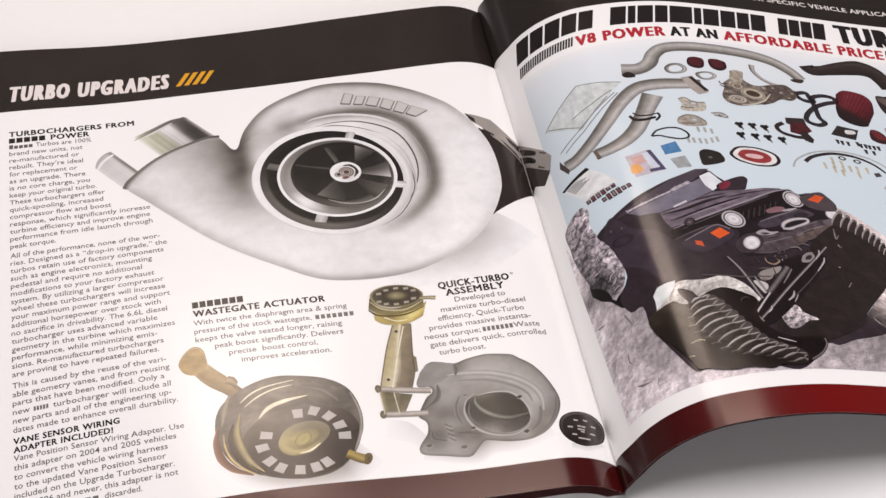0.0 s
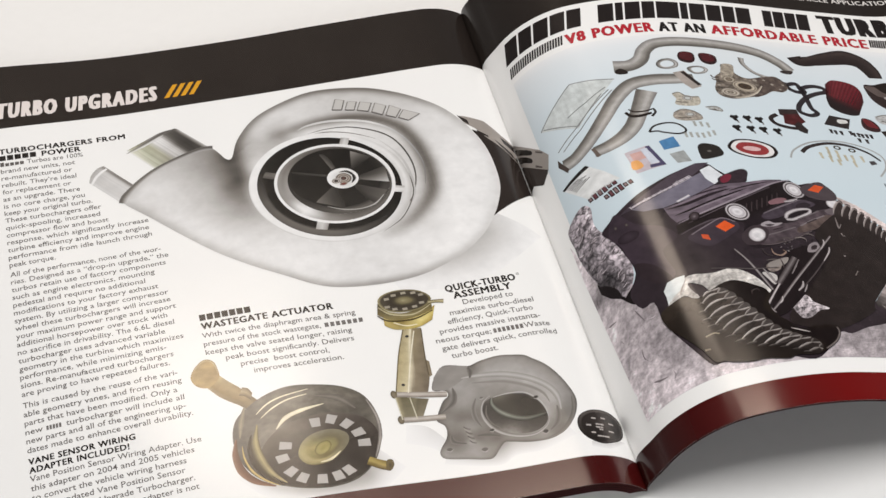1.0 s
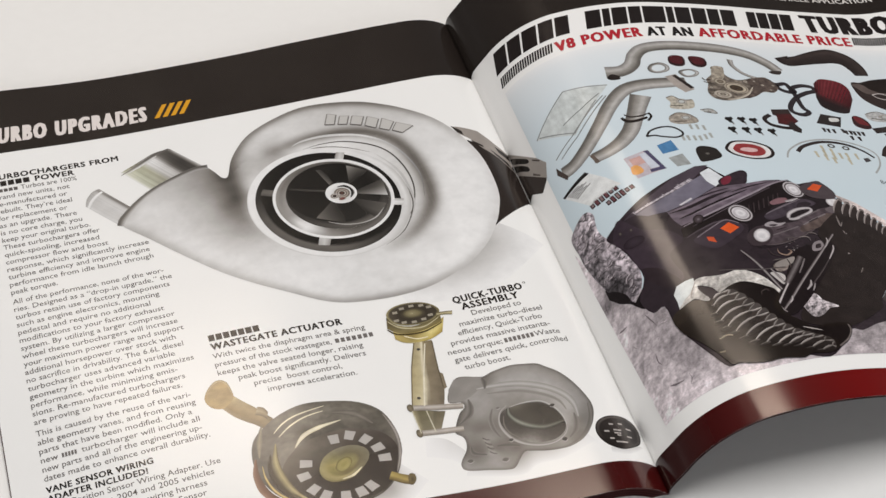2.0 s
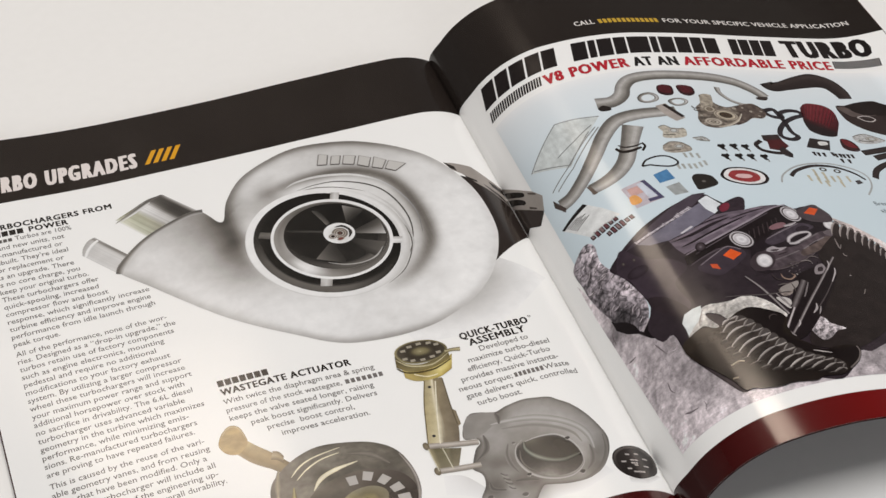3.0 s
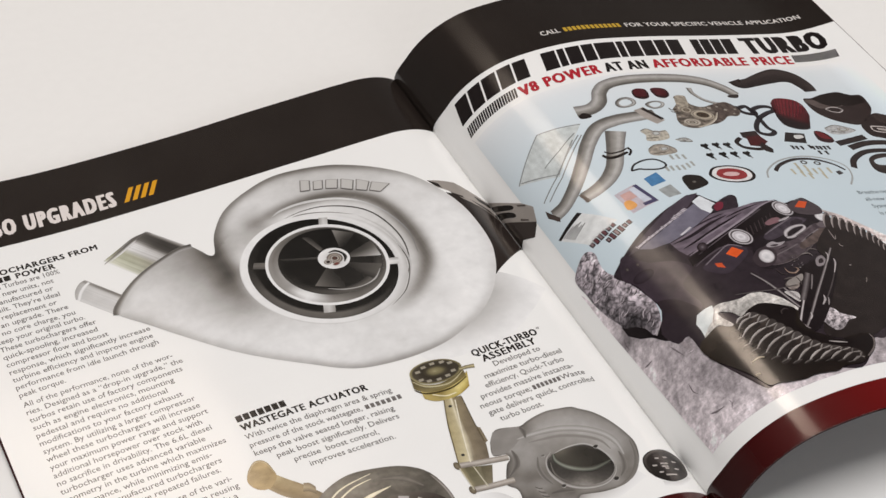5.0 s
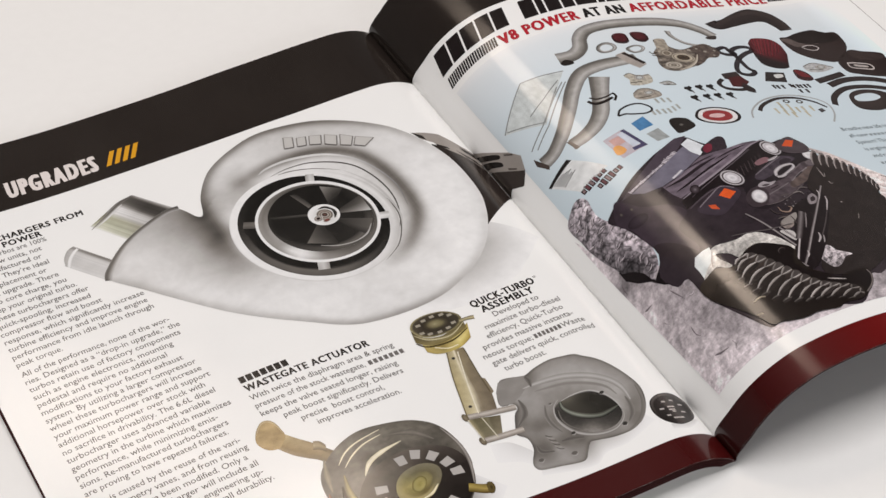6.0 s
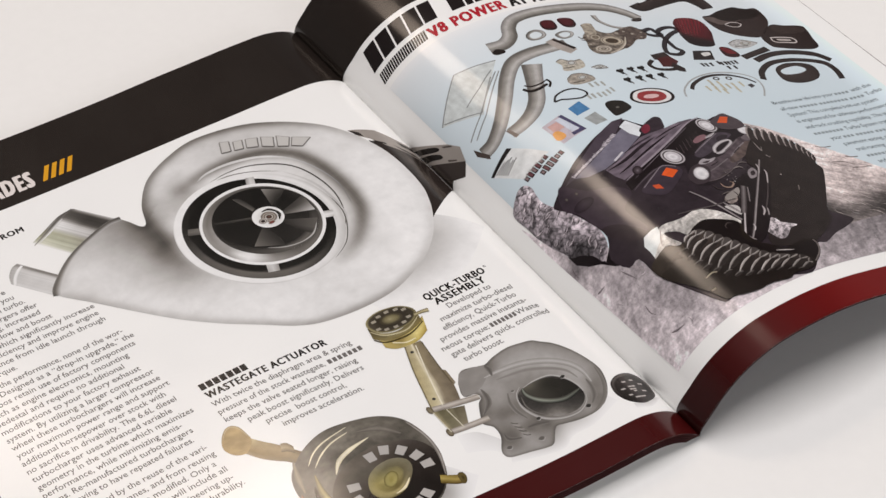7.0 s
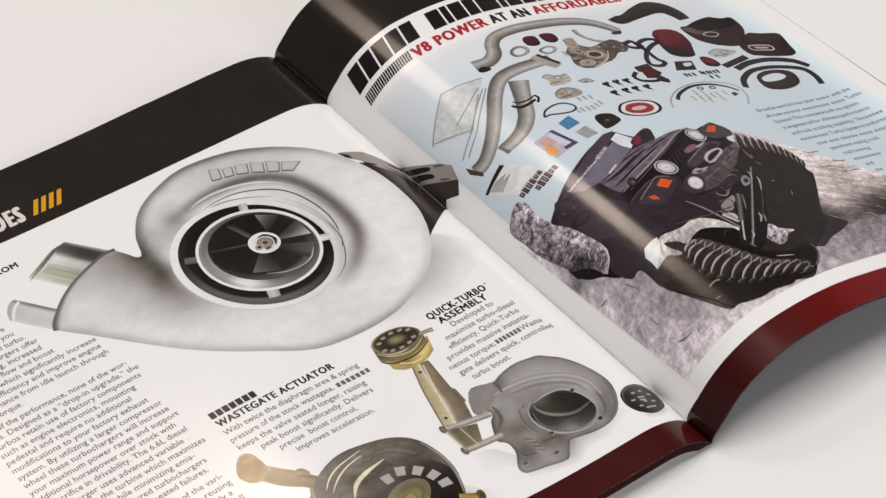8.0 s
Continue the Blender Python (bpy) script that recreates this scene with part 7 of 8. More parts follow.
# wing and grille with its slots
car.fill([(49.5, 94.1), (54.5, 95.5), (67.8, 100.4), (81.2, 106.1), (92.7, 112.3), (100.4, 114.9), (103.2, 112.3), (104.5, 107.6), (104.7, 103.5), (98.2, 100.2), (91.6, 101.9), (84.2, 96.9), (78.6, 91.2), (75.3, 90.3), (67.4, 92.6), (62.4, 94.6), (54.8, 91.6), (48.8, 89.5)], (44, 37, 39), False)
for path, w, c in (([(50.6, 94.9), (59.1, 97.8), (68.8, 101.4), (81.3, 106.9), (93, 113), (100.4, 115.3)], 0.9, (158, 148, 157)), ([(53.9, 94), (65.1, 98.4), (79, 104.6), (90.5, 110.5)], 0.4, (104, 95, 101)), ([(49.6, 88.9), (55.1, 91.3), (61.7, 93.5), (66.9, 94.4)], 0.6, (96, 87, 93))):
    car.band(path, (0.2, w, w, 0.3), [(-1, c), (1, c)], cuts=2)
for k in range(7):
    p, q = np.array([(78, 100.7), (78, 100.7)][0]), np.array([(92.4, 107.2), (92.4, 107.2)][0])
    a, slot = p + (q - p) * k / 6, np.array([(75.9, 94.7), (78, 100.7)]) 
    car.line([a, a + (slot[0] - slot[1]) * 0.9], 0.5, (72, 63, 65), False)
    car.lift -= car.step
car.lift += car.step
# bumper, winch plate and tow rings
car.fill([(76.2, 93), (83.1, 96.1), (95.5, 103.3), (103.6, 104.6), (110.8, 104.6), (117.9, 100.9), (114.5, 94.3), (104.3, 87.9), (94.2, 83.4), (84.3, 78.6), (74.9, 76.6), (69.8, 80.1), (71.7, 85.5)], (50, 43, 47))
car.fill([(73.5, 85.8), (79.8, 89.3), (86, 89.4), (93.5, 90.8), (102.5, 96.1), (108.3, 98.8), (113.3, 97.7), (113.5, 94.5), (106.2, 89.8), (97.7, 85.6), (90.6, 81.3), (81.7, 78), (75.6, 78.2), (71.3, 80.1)], lambda u, v: np.array((92, 82, 87.0))[None] * (1 + 0.22 * grain(u, v, 0.35, 49))[:, None], True, fine=0.9)
car.fill([(93.5, 87.4), (101.5, 92.4), (108.1, 95.6), (112, 94), (105.1, 89.2), (97.2, 85.7), (92.9, 84.5)], lambda u, v: np.array((104, 91, 88.0))[None] * (1 + 0.2 * grain(u, v, 0.4, 50))[:, None], True, fine=0.9)
car.fill([(81.7, 94.3), (89.3, 98.9), (94.9, 101.8), (101.1, 103.9), (106.1, 101.6), (100, 98.2), (93.1, 95.2), (87.1, 92.5), (82.6, 91.7)], lambda u, v: np.array((80, 72, 80.0))[None] * (1 + 0.16 * grain(u, v, 0.4, 48))[:, None], True, fine=0.9)
car.band([(82.6, 95.1), (88.8, 98.3), (94.6, 101.1), (100.3, 103.7)], (0.3, 0.8, 0.7, 0.3), [(-1, (142, 133, 140)), (1, (100, 91, 98))], cuts=2)
car.fill([(98.2, 101), (101.9, 102.1), (103.8, 100.9), (100.5, 98.9), (97.1, 98.9)], (62, 54, 60))
car.fill([(87, 101.9), (91, 104), (94.4, 104.3), (94.5, 102.3), (90.8, 100.9), (87.3, 100.2)], (140, 108, 114))
car.band([(93.5, 102.2), (96.4, 103), (99.7, 104.3)], (0.9, 1.2, 0.4), [(-1, (206, 201, 204)), (1, (150, 142, 146))], cuts=2)
car.band([(90.6, 92.4), (92.1, 95.1), (95.8, 97.3), (99.7, 98.3), (102.1, 98.1), (101.5, 96.3), (97.8, 94.1), (93.3, 92), (90.5, 92)], (1.5, 1.7, 1.5, 1.3, 1.5, 1.6, 1.5), [(-1, (120, 112, 116)), (-0.2, (222, 218, 220)), (0.4, (196, 191, 194)), (1, (112, 103, 107))], cuts=4)
car.fill([(80, 89.6), (83, 90.8), (85, 89.7), (88.3, 89.9), (85.3, 88.1), (81.8, 87.7), (79.5, 88.2)], (172, 165, 169))
car.fill([(81, 88.8), (83.4, 89.1), (84.7, 88.7), (82.5, 87.9)], (84, 75, 79))
car.fill([(108.3, 98), (113, 100.2), (115.4, 98.9), (113.6, 96.1), (110.1, 96)], (116, 107, 111))
car.band([(76, 78), (82.2, 78.5), (90.6, 81.6), (98.4, 85.8)], (0.3, 0.7, 0.7, 0.3), [(-1, (124, 114, 116)), (1, (70, 61, 64))], cuts=2)
for path, w, c in (([(79, 82.7), (85.3, 84.7), (92.6, 87.6)], 0.5, 122), ([(95, 88.5), (101.2, 92.1), (107.1, 95.1)], 0.6, 132), ([(95.3, 92.3), (100.7, 94.9), (105.8, 97.7)], 0.6, 116), ([(83, 85.8), (87.3, 87.1)], 0.5, 66), ([(98, 90.1), (103, 92.8)], 0.5, 70)):
    car.line(path, w, (c, c - 8, c - 5))
car.fill([(71.1, 84.7), (75.2, 88.1), (79.1, 88.4), (81.3, 85.7), (79.4, 81.5), (75.8, 78.4), (71.5, 78.2), (69.8, 80.8)], (74, 65, 69))
# lamps
def lamp_print(lamp, table_):
    car.oval(lamp[0], lamp[1], lamp[2], table_, fine=34)


lamp_print(((73.1, 96.6), (2.9, -3.9), (3.2, 2.9)), [(0, (206, 203, 208)), (0.3, (232, 230, 233)), (0.55, (190, 185, 191)), (0.66, (224, 221, 224)), (0.74, (96, 87, 90)), (0.82, (88, 79, 82)), (0.88, (206, 202, 205)), (0.95, (176, 170, 174)), (1, (46, 39, 40))])
lamp_print(((100.0, 109.4), (2.2, -4.1), (3.4, 2.4)), [(0, (206, 203, 208)), (0.3, (232, 230, 233)), (0.55, (190, 185, 191)), (0.66, (224, 221, 224)), (0.74, (96, 87, 90)), (0.82, (88, 79, 82)), (0.88, (206, 202, 205)), (0.95, (176, 170, 174)), (1, (46, 39, 40))])
lamp_print(((76.2, 83.5), (2.1, -2.7), (3.2, 3.2)), [(0, (210, 208, 212)), (0.5, (232, 230, 232)), (0.78, (206, 202, 206)), (0.88, (110, 101, 104)), (1, (44, 37, 38))])
lamp_print(((113.4, 102.5), (1.3, -2.6), (2.7, 1.9)), [(0, (210, 208, 212)), (0.5, (232, 230, 232)), (0.78, (206, 202, 206)), (0.88, (110, 101, 104)), (1, (44, 37, 38))])
car.fill([(51.8, 87.3), (59.5, 91.1), (65.8, 94.2), (70.6, 91.4), (70.5, 87.3), (63, 82.3), (57.6, 80.4), (53.1, 83.5)], (74, 65, 73))
car.line([(53.2, 87.8), (60.2, 91.4), (66.1, 94), (70.4, 91.4)], 0.5, (132, 122, 129))
car.fill([(62.7, 89.9), (66.8, 92.5), (69.7, 89.1), (65.3, 86.6)], (232, 104, 56), False)
car.fill([(56.4, 87.1), (58.8, 86.3), (58.9, 83.3), (56.4, 84.9)], (208, 96, 62), False)
car.fill([(103.3, 111), (111.9, 115), (114.8, 112.8), (117, 108.3), (115.4, 104.5), (109.3, 104.1), (103.9, 106.1)], (88, 79, 83))
car.fill([(105.9, 109.7), (110.2, 113.2), (113.4, 112.2), (109.9, 108.5)], (222, 100, 60), False)
car.oval((57.0, 96.9), (1.2, -1.6), (1.8, 1.8), [(0, (130, 121, 128)), (0.3, (88, 79, 84)), (0.7, (66, 57, 61)), (1, (46, 39, 42))], fine=20)
# dark rear wheel with its lugs
car.fill([(99.2, 84.6), (112.1, 96.5), (119.1, 98), (124.7, 94), (130.2, 86.7), (130.6, 79.4), (127.6, 75.1), (127.3, 70.6), (118, 59.3), (108.4, 47.9), (105.5, 42.6), (90.5, 34.1), (79.4, 34.4), (73.1, 40.7), (91.9, 62.8), (98.8, 76.5)], lambda u, v: np.array((55, 48, 47.0))[None] * (1 + 0.12 * grain(u, v, 0.25, 51))[:, None], True, fine=2.0)
for k, (p, d) in enumerate(zip([(116.3, 103.6), (119, 101.8), (121.2, 99.9), (123.4, 97.9), (125.2, 95.5), (126.9, 93.3), (128.3, 91.1), (129.3, 88.5), (130.1, 86), (130.4, 83.2), (130.4, 80.5)], [(110.8, 95.1), (113.8, 93.8), (116.3, 92.3), (118.8, 90.7), (121, 88.8), (123, 87), (124.5, 85.3), (125.9, 83.2), (127.1, 81.2), (127.8, 78.9), (128.1, 76.6)])):
    p, d = np.array(p), np.array(d) - np.array(p)
    e = np.array((d[1], -d[0])) / np.linalg.norm(d)
    big = 1.0 - 0.05 * k
    car.fill([p + e * j * big + d * f for j, f in ((-1.9, 0.75), (-1.9, 0.15), (-1.2, -0.12), (0.4, -0.10), (0.7, 0.2), (0.4, 0.8))], (66, 58, 57))
    car.band([p - e * 0.2 * big - d * 0.08, p + e * 0.6 * big + d * 0.15, p + e * 0.7 * big + d * 0.5, p + e * 0.2 * big + d * 0.85], (0.4, 1.0 * big, 0.9 * big, 0.15), [(-1, (192, 184, 182)), (1, (132, 123, 121))], cuts=2)
    car.band([p - e * 1.5 * big + d * 0.02, p - e * 0.6 * big - d * 0.06, p + e * 0.4 * big], (0.2, 0.6, 0.3), [(-1, (170, 161, 158)), (1, (120, 112, 110))], cuts=2)
    car.lift -= 2.6 * car.step
car.lift += 6 * car.step
car.band([(111.2, 94.2), (110.7, 91), (110.4, 88.2), (112.1, 90.6)], (0.2, 0.7, 0.6, 0.2), [(-1, (150, 142, 140)), (1, (120, 112, 110))], cuts=2)
car.line([(110.2, 85.3), (110.2, 84), (111.1, 83.8)], 0.4, (150, 142, 140))
car.oval((106.4, 72.4), (0.5, 0), (0, 0.35), [(0, (176, 168, 166)), (1, (140, 132, 130))], fine=10)
car.line([(108.4, 64.5), (107.5, 63.2), (106.5, 61.9)], 0.4, (130, 122, 118))
# engine-bay and suspension details
car.fill([(73.8, 67), (78, 69.5), (81.8, 70), (81.9, 67.6), (77.7, 64.2), (74.4, 63.6)], lambda u, v: np.array((132, 122, 118.0))[None] * (1 + 0.5 * grain(u, v, 0.8, 53))[:, None], True, fine=0.6)
def cable(path, w, c):
    car.band(path, (0.15, w, w, 0.15), [(-1, c), (1, tuple(k * 0.8 for k in c))], cuts=2)
    car.lift -= 0.8 * car.step


cable([(78.8, 75.5), (78.9, 73), (81.2, 71.9), (83.6, 73.6), (82.7, 74.8)], 0.7, (176, 152, 138))
cable([(84.8, 74.7), (85.3, 73.3), (86.8, 73.1)], 0.6, (196, 190, 188))
cable([(89.7, 81.3), (93, 81.7), (94.2, 80.5)], 0.7, (150, 142, 140))
cable([(94.3, 83.8), (96.7, 83.8), (98.2, 82.8)], 0.6, (132, 124, 122))
cable([(95.3, 78.5), (96, 76.6), (95.6, 74.3)], 1.0, (186, 180, 178))
cable([(90.5, 74.5), (90.6, 72.1), (92.6, 73)], 0.7, (150, 142, 140))
cable([(81.3, 79), (84.4, 79.3), (86, 77.8)], 0.5, (96, 87, 86))
cable([(75.4, 76), (76, 72.9), (78.7, 71.5)], 0.5, (84, 76, 75))
cable([(84.2, 81), (87.4, 81.3), (88, 79.5)], 0.5, (110, 101, 100))
cable([(85.5, 71.6), (86.1, 69.8), (87.9, 69.8)], 0.5, (120, 112, 110))
cable([(74.8, 69.6), (77.2, 69.9), (79.2, 69.7)], 0.6, (120, 112, 110))
for k in range(34):
    f, g = random.random(), random.random()
    p = np.array((84.4, 82.5)) * (1 - f) * (1 - g) + np.array((104.1, 82.2)) * f * (1 - g) + np.array((77.5, 69)) * (1 - f) * g + np.array((92.1, 66.7)) * f * g
    a, n = random.uniform(0, 6.28), random.uniform(0.4, 1.2)
    q = p + n * np.array((math.cos(a), math.sin(a)))
    c = random.choice((62, 70, 84, 100, 130))
    car.line([p, (p + q) / 2 + (0.2, 0.25), q], random.uniform(0.2, 0.4), (c, c - 6, c - 5))
    car.lift -= 0.9 * car.step
# pale rocks seen under the car
UNDER_TONES = [(43.5, 65.6, 222), (39.5, 60.5, 206), (48.4, 66, 206), (53.4, 64.5, 196), (57.2, 65.6, 206), (62.2, 64.6, 214), (65.6, 60.8, 218), (68.8, 56.7, 212), (46.1, 62.8, 180), (47.2, 59.2, 176), (42.5, 61.2, 212), (52.5, 60.5, 184)]
car.fill([(35.4, 57.9), (39.5, 62.2), (43.8, 67.1), (47.4, 68.1), (51.7, 67.2), (55.7, 66.9), (59.6, 67.6), (63.5, 66.4), (67.2, 62.9), (69.4, 59.2), (71.3, 53.6), (69.8, 53), (67.3, 56.4), (64.1, 58.8), (59.8, 61), (55.5, 60.6), (52.3, 58.6), (50.4, 58.9), (49.1, 61.9), (46.3, 64.1), (44.5, 64.4), (44.8, 61.4), (46.5, 56.9), (44.5, 56.8), (42.2, 59.1), (39.9, 59), (36.9, 57.2)], stone(UNDER_TONES, 55, 0.45, 0.25, tint=(1.0, 0.98, 0.96)), True, steps=3, fine=0.6)
car.fill([(38.2, 68), (41.8, 68.8), (44.7, 68.8), (43.9, 66), (41, 62.2), (38.3, 60.5), (35.6, 58.1), (36, 61.5), (35.9, 64.7)], (228, 233, 233), False)
car.band([(44.4, 66.6), (42.2, 63.2), (40.7, 60.4)], (0.2, 0.5, 0.2), [(-1, (150, 142, 136)), (1, (180, 172, 166))], cuts=2)
car.fill([(75.3, 47.6), (79.8, 51), (83.3, 50.4), (84.6, 47.1), (89.2, 43.9), (85.2, 43), (81.3, 39.9), (78, 39.1), (76.5, 41.4), (75.9, 44.5)], stone([(78.6, 47.9, 196), (81.5, 45, 176), (86.3, 44.4, 206), (79.3, 40.6, 150), (78.7, 49.6, 180)], 57, 1.1, 0.45), True, steps=3, fine=0.4)
# hub carrier, axle links and dampers
car.fill([(84.1, 73.1), (91, 76.6), (99.8, 78.9), (102.7, 76.7), (98.2, 69.2), (84.2, 52.9), (73.7, 43), (68.4, 41.4), (64.6, 44.2), (64.5, 47.7), (70.5, 53.3), (76.3, 61.4)], (44, 37, 39))
car.fill([(74.8, 67.8), (79.3, 69.6), (83.3, 70.7), (81.6, 67.6), (77.8, 65.8), (74.9, 65.6)], (158, 151, 147))
car.band([(80.1, 69.7), (80.2, 67.4), (79.7, 65.1)], (0.3, 0.6, 0.3), [(-1, (70, 62, 62)), (1, (96, 88, 86))], cuts=2)
car.fill([(71.1, 63.4), (74, 63.1), (75.7, 61.3), (75, 58.7), (73.5, 56.9), (72.1, 60)], (206, 201, 199))
car.fill([(94.8, 78.3), (97.9, 79.4), (98, 76.4), (95.4, 74), (92.4, 73.6), (92.8, 75.8)], (150, 142, 145))
car.fill([(95, 77.1), (97.1, 77.7), (96.3, 75.6), (94.1, 75.1)], (66, 58, 60))
def link(path, w, prof):
    car.band(path, w, prof, cuts=6)
    car.lift -= 0.6 * car.step


link([(65.4, 76.9), (67.8, 71.2), (69.5, 65.3), (71.9, 54.4)], (0.6, 1.0, 1.2, 1.0), [(-1, (70, 63, 64)), (-0.2, (176, 169, 170)), (0.3, (150, 143, 144)), (1, (66, 59, 60))])
link([(54.4, 69.2), (61.7, 67.4), (69.3, 65.7), (77.4, 65.6)], (0.4, 0.8, 0.7, 0.4), [(-1, (66, 59, 60)), (0, (120, 113, 114)), (1, (60, 53, 54))])
link([(72.1, 65.4), (73.3, 61.6), (74.3, 57.6)], (0.5, 1.0, 0.8), [(-1, (84, 77, 78)), (0, (190, 183, 184)), (1, (90, 83, 84))])
link([(85.9, 70.6), (80.2, 63.4), (74.9, 57)], (2.5, 2.6, 2.4), [(-1, (54, 47, 48)), (-0.6, (92, 85, 86)), (-0.05, (136, 129, 130)), (0.4, (100, 93, 94)), (0.7, (70, 63, 64)), (1, (48, 41, 42))])
link([(75.3, 57.1), (71.2, 51.9), (67, 46.4)], (0.8, 0.8, 1.0), [(-1, (110, 103, 104)), (0, (226, 219, 220)), (1, (120, 113, 114))])
link([(104.7, 83.2), (94.4, 72), (82.2, 59), (72.8, 48.7), (68.4, 44.3)], (0.9, 1.1, 1.2, 1.1, 1.0), [(-1, (60, 53, 54)), (-0.3, (120, 113, 114)), (0.3, (176, 169, 170)), (1, (66, 59, 60))])
link([(86.9, 69.5), (84.3, 65.6), (81.6, 61.8)], (0.4, 0.6, 0.3), [(-1, (120, 113, 114)), (1, (150, 143, 144))])
link([(101.8, 76.9), (100.7, 74.2), (96.8, 69.1)], (0.4, 0.8, 0.4), [(-1, (120, 113, 114)), (0, (216, 209, 210)), (1, (140, 133, 134))])
link([(96.8, 69.1), (91, 62.5), (84.4, 55.8)], (0.7, 0.8, 0.7), [(-1, (52, 45, 46)), (0, (96, 89, 90)), (1, (50, 43, 44))])
link([(84.3, 57.9), (83.3, 55.4), (80.9, 53.1)], (0.4, 1.1, 0.5), [(-1, (120, 113, 114)), (0, (206, 199, 200)), (1, (130, 123, 124))])
link([(85.3, 56.2), (84.1, 54.1), (82.9, 52.3)], (0.3, 0.7, 0.3), [(-1, (120, 113, 114)), (0, (190, 183, 184)), (1, (120, 113, 114))])
link([(64.9, 47.2), (67, 47.4), (68, 45.5), (69.2, 43.1)], (0.5, 1.3, 1.2, 0.5), [(-1, (70, 63, 64)), (0, (176, 169, 170)), (1, (76, 69, 70))])
link([(74, 50.6), (73.4, 48.8), (72, 47.3)], (0.3, 0.7, 0.3), [(-1, (150, 143, 144)), (0, (226, 219, 220)), (1, (150, 143, 144))])
link([(100.9, 81), (100.5, 78.8), (98.1, 75.6)], (0.4, 0.9, 0.4), [(-1, (120, 113, 114)), (0, (206, 199, 200)), (1, (130, 123, 124))])
car.lift += 8 * car.step
car.finish()

tyre = item("front_tyre_picture", "printed picture of a brown knobbly tyre")
tyre.lift = car.lift + 0.02
tyre.fill([(32.6, 56.2), (36.3, 57.8), (40.1, 58.9), (42.9, 58.1), (45.1, 56.3), (48.1, 57.1), (51.4, 58.9), (55.9, 61.1), (60.5, 61.3), (66.3, 57.7), (70, 53.2), (68.3, 48.5), (68.7, 42.4), (71.5, 38.9), (75.6, 34.5), (82.1, 35.4), (88.6, 35), (88.6, 31.8), (85.6, 27.3), (80.6, 23.6), (75.8, 21.6), (69.6, 22.2), (66.1, 21), (58.7, 22.5), (53.8, 22.4), (47.9, 24), (45.3, 25.3), (42.3, 26.1), (40, 32.7), (36.2, 40.7), (33.1, 46.6), (31.6, 52.9)], lambda u, v: stops([(15, (44, 37, 34)), (34, (42, 35, 32)), (50, (52, 45, 40)), (62, (74, 66, 58))], v) * (1 + 0.10 * grain(u, v, 0.2, 71))[:, None], True, fine=1.6)
tyre.fill([(52.7, 59.4), (56.2, 60.9), (60.5, 61.3), (66.3, 57.7), (69.8, 53.7), (65.7, 47), (68.1, 41.6), (73.8, 35.4), (80.7, 33.8), (87.9, 34.1), (86.8, 30.3), (82, 25.8), (79.5, 28.2), (73.6, 32), (69, 35.7), (65.5, 40.3), (63.2, 45), (60.7, 49.3), (58.3, 54.3), (56, 57.8)], (38, 31, 31))
tyre.band([(64, 53.3), (64.4, 54.8), (66.2, 55.6), (67.3, 54.6)], (0.2, 0.5, 0.5, 0.2), [(-1, (90, 82, 81)), (1, (72, 64, 63))], cuts=2)
tyre.band([(71.5, 35.1), (74.5, 33.7), (77.5, 32.4)], (0.2, 0.7, 0.2), [(-1, (206, 200, 198)), (1, (170, 163, 161))], cuts=2)
UPPER = [(51.5, 59.1), (54.7, 58.7), (57.3, 55.6), (59.1, 52), (61, 48), (63, 44.1), (65.5, 39.2), (68.4, 35), (73.2, 31.5), (77.7, 29.2), (79.6, 26.1), (78.6, 23.1)]
LOWER = [(47.1, 56.8), (45.1, 52.6), (44.2, 48.4), (44.5, 44.8), (45.7, 41.2), (47.4, 37.9), (50.2, 34.2), (53, 31.5), (57.7, 29), (62.7, 27.6), (68.2, 25.2), (72.7, 23), (75.5, 21.7)]
tyre.loft(UPPER, LOWER, [(0, [(0, (84, 75, 70)), (0.6, (62, 54, 50)), (1, (46, 39, 36))]), (0.4, [(0, (76, 68, 65)), (0.6, (52, 45, 43)), (1, (42, 35, 33))]), (1, [(0, (66, 59, 57)), (1, (40, 34, 33))])], n=36, cuts=4)


def evenly(path, n=91):
    """A line through the points, cut into equal steps."""
    c = curve_points(path, False, 10)
    d = np.r_[0, np.cumsum(np.linalg.norm(np.diff(c, axis=0), axis=1))]
    return np.stack([np.interp(np.linspace(0, d[-1], n), d, c[:, k]) for k in range(2)], 1)


upper_edge, lower_edge = evenly(UPPER), evenly(LOWER)


def on_tread(s, t):
    """A place on the tread: s along it, t from its upper to its lower shoulder."""
    x = min(max(s, 0), 0.999) * (len(upper_edge) - 1)
    i, f = int(x), x - int(x)
    return (upper_edge[i] * (1 - f) + upper_edge[i + 1] * f) * (1 - t) + (lower_edge[i] * (1 - f) + lower_edge[i + 1] * f) * t


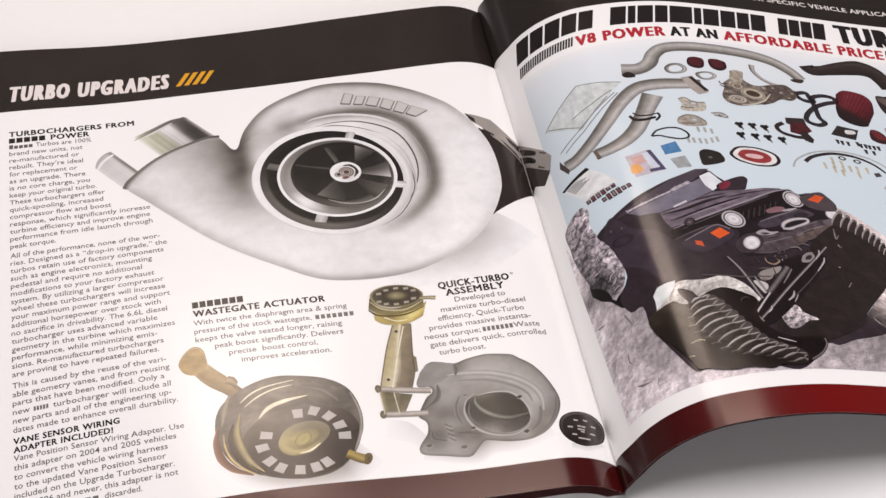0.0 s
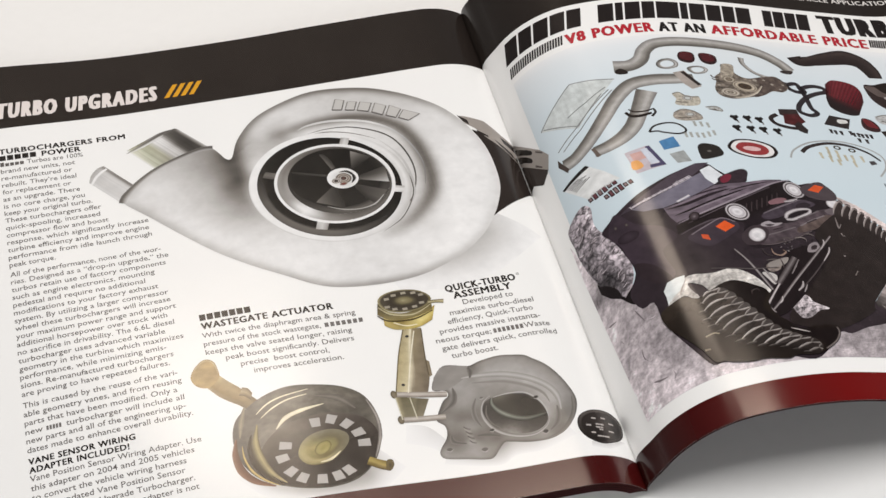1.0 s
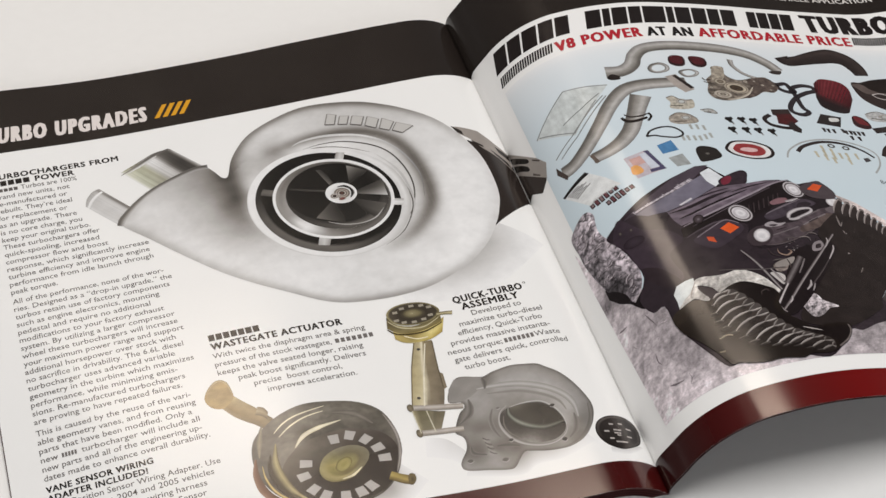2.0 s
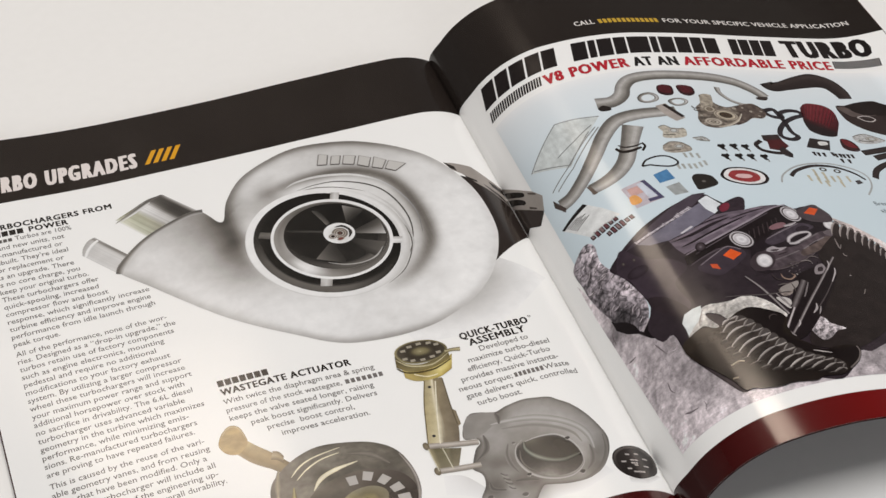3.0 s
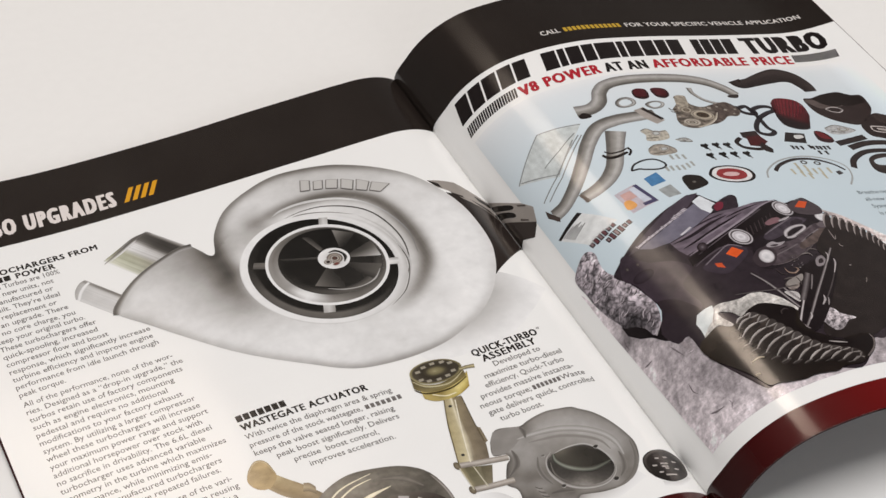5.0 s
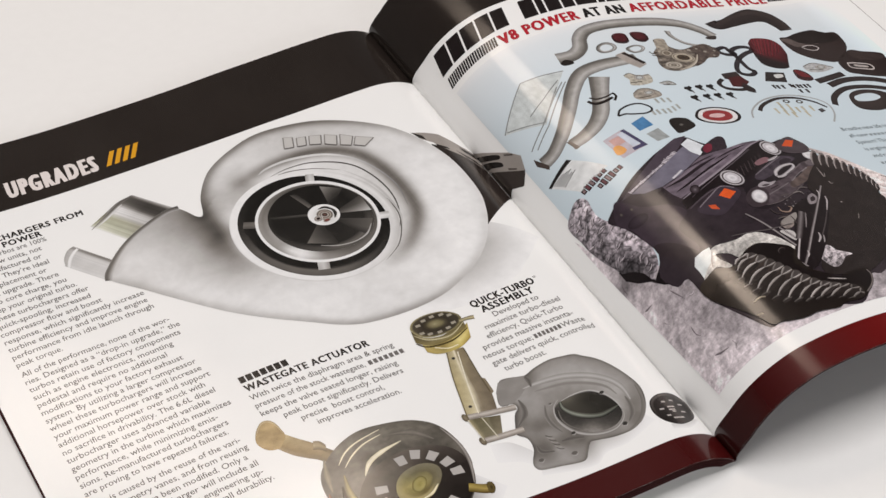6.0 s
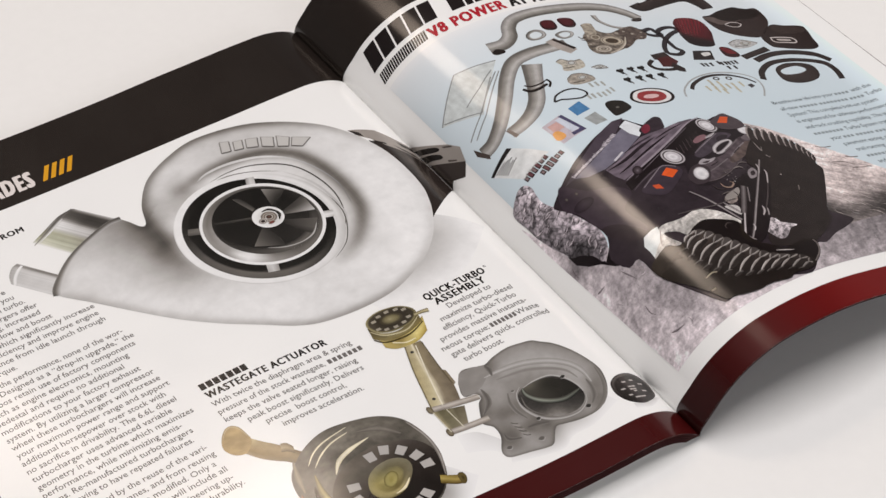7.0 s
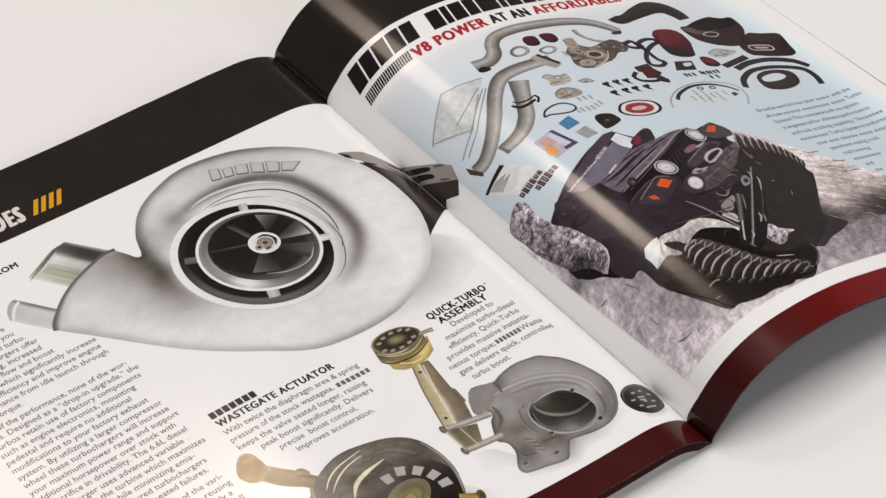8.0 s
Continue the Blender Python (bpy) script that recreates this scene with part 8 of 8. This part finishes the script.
rng = random.Random(17)
LUGS = 14
for k in range(LUGS):
    s, w = (k + 0.25) / LUGS, 1 / LUGS
    bow = 0.55 - 0.75 * k / LUGS
    dim = 1.0 if k < 11 else 0.86
    keep = tyre.lift
    jog = rng.uniform(-0.06, 0.06) * w
    # cap, long block and short foot block
    for points, c in (([(s - 0.30 * w, -0.02), (s + 0.42 * w, -0.02), (s + 0.50 * w, 0.16), (s + 0.10 * w, 0.28), (s - 0.22 * w, 0.22)], 80),
                      ([(s - 0.12 * w, 0.30), (s + 0.40 * w, 0.24), (s + (0.52 - 0.3 * bow) * w, 0.45), (s + (0.40 - 0.3 * bow) * w, 0.74), (s - (0.02 + bow * 0.3) * w, 0.80), (s - (0.26 + bow * 0.4) * w, 0.55)], 60),
                      ([(s - (0.3 + 0.3 * bow) * w, 0.86), (s + 0.24 * w, 0.80), (s + 0.18 * w, 1.0), (s - 0.2 * w, 1.06)], 56)):
        c = c * dim * rng.uniform(0.88, 1.1)
        tyre.fill([on_tread(a + jog, b) for a, b in points], (c, c - 6, c - 8), True, steps=3)
    tyre.lift = keep + 0.012
    # the pale edges of the blocks
    for path, wide, c in (([(s + 0.06 * w, 0.24), (s - (0.1 + 0.3 * bow) * w, 0.44), (s - (0.12 + 0.4 * bow) * w, 0.66), (s - 0.04 * w, 0.90)], 1.0, 212),
                          ([(s + 0.52 * w, 0.0), (s + 0.34 * w, 0.14), (s + 0.06 * w, 0.26)], 0.8, 204),
                          ([(s - 0.30 * w, 0.02), (s - 0.16 * w, 0.16), (s + 0.04 * w, 0.27)], 0.7, 176),
                          ([(s + 0.2 * w, 0.84), (s - 0.1 * w, 0.90), (s - 0.3 * w, 1.02)], 0.6, 128)):
        c = c * dim * rng.uniform(0.84, 1.06)
        tyre.band([on_tread(a + jog, b) for a, b in path], (0.2, wide, 0.8 * wide, 0.2), [(-1, (c, c - 6, c - 9)), (1, (c * 0.62, c * 0.58, c * 0.56))], steps=4, cuts=2)
    tyre.lift = keep + 0.0005
tyre.lift += 14 * tyre.step
tyre.line([(42.7, 38), (44.5, 38.5), (46, 38.6), (47.4, 37.9)], 0.6, (166, 156, 138))
tyre.line([(40.7, 32.4), (41.6, 32.3), (42.6, 32.1)], 0.7, (146, 136, 120))
tyre.line([(88.1, 34.4), (87.9, 31.4), (85.1, 27.4), (80.4, 24)], 0.6, (120, 112, 110))
tyre.finish()
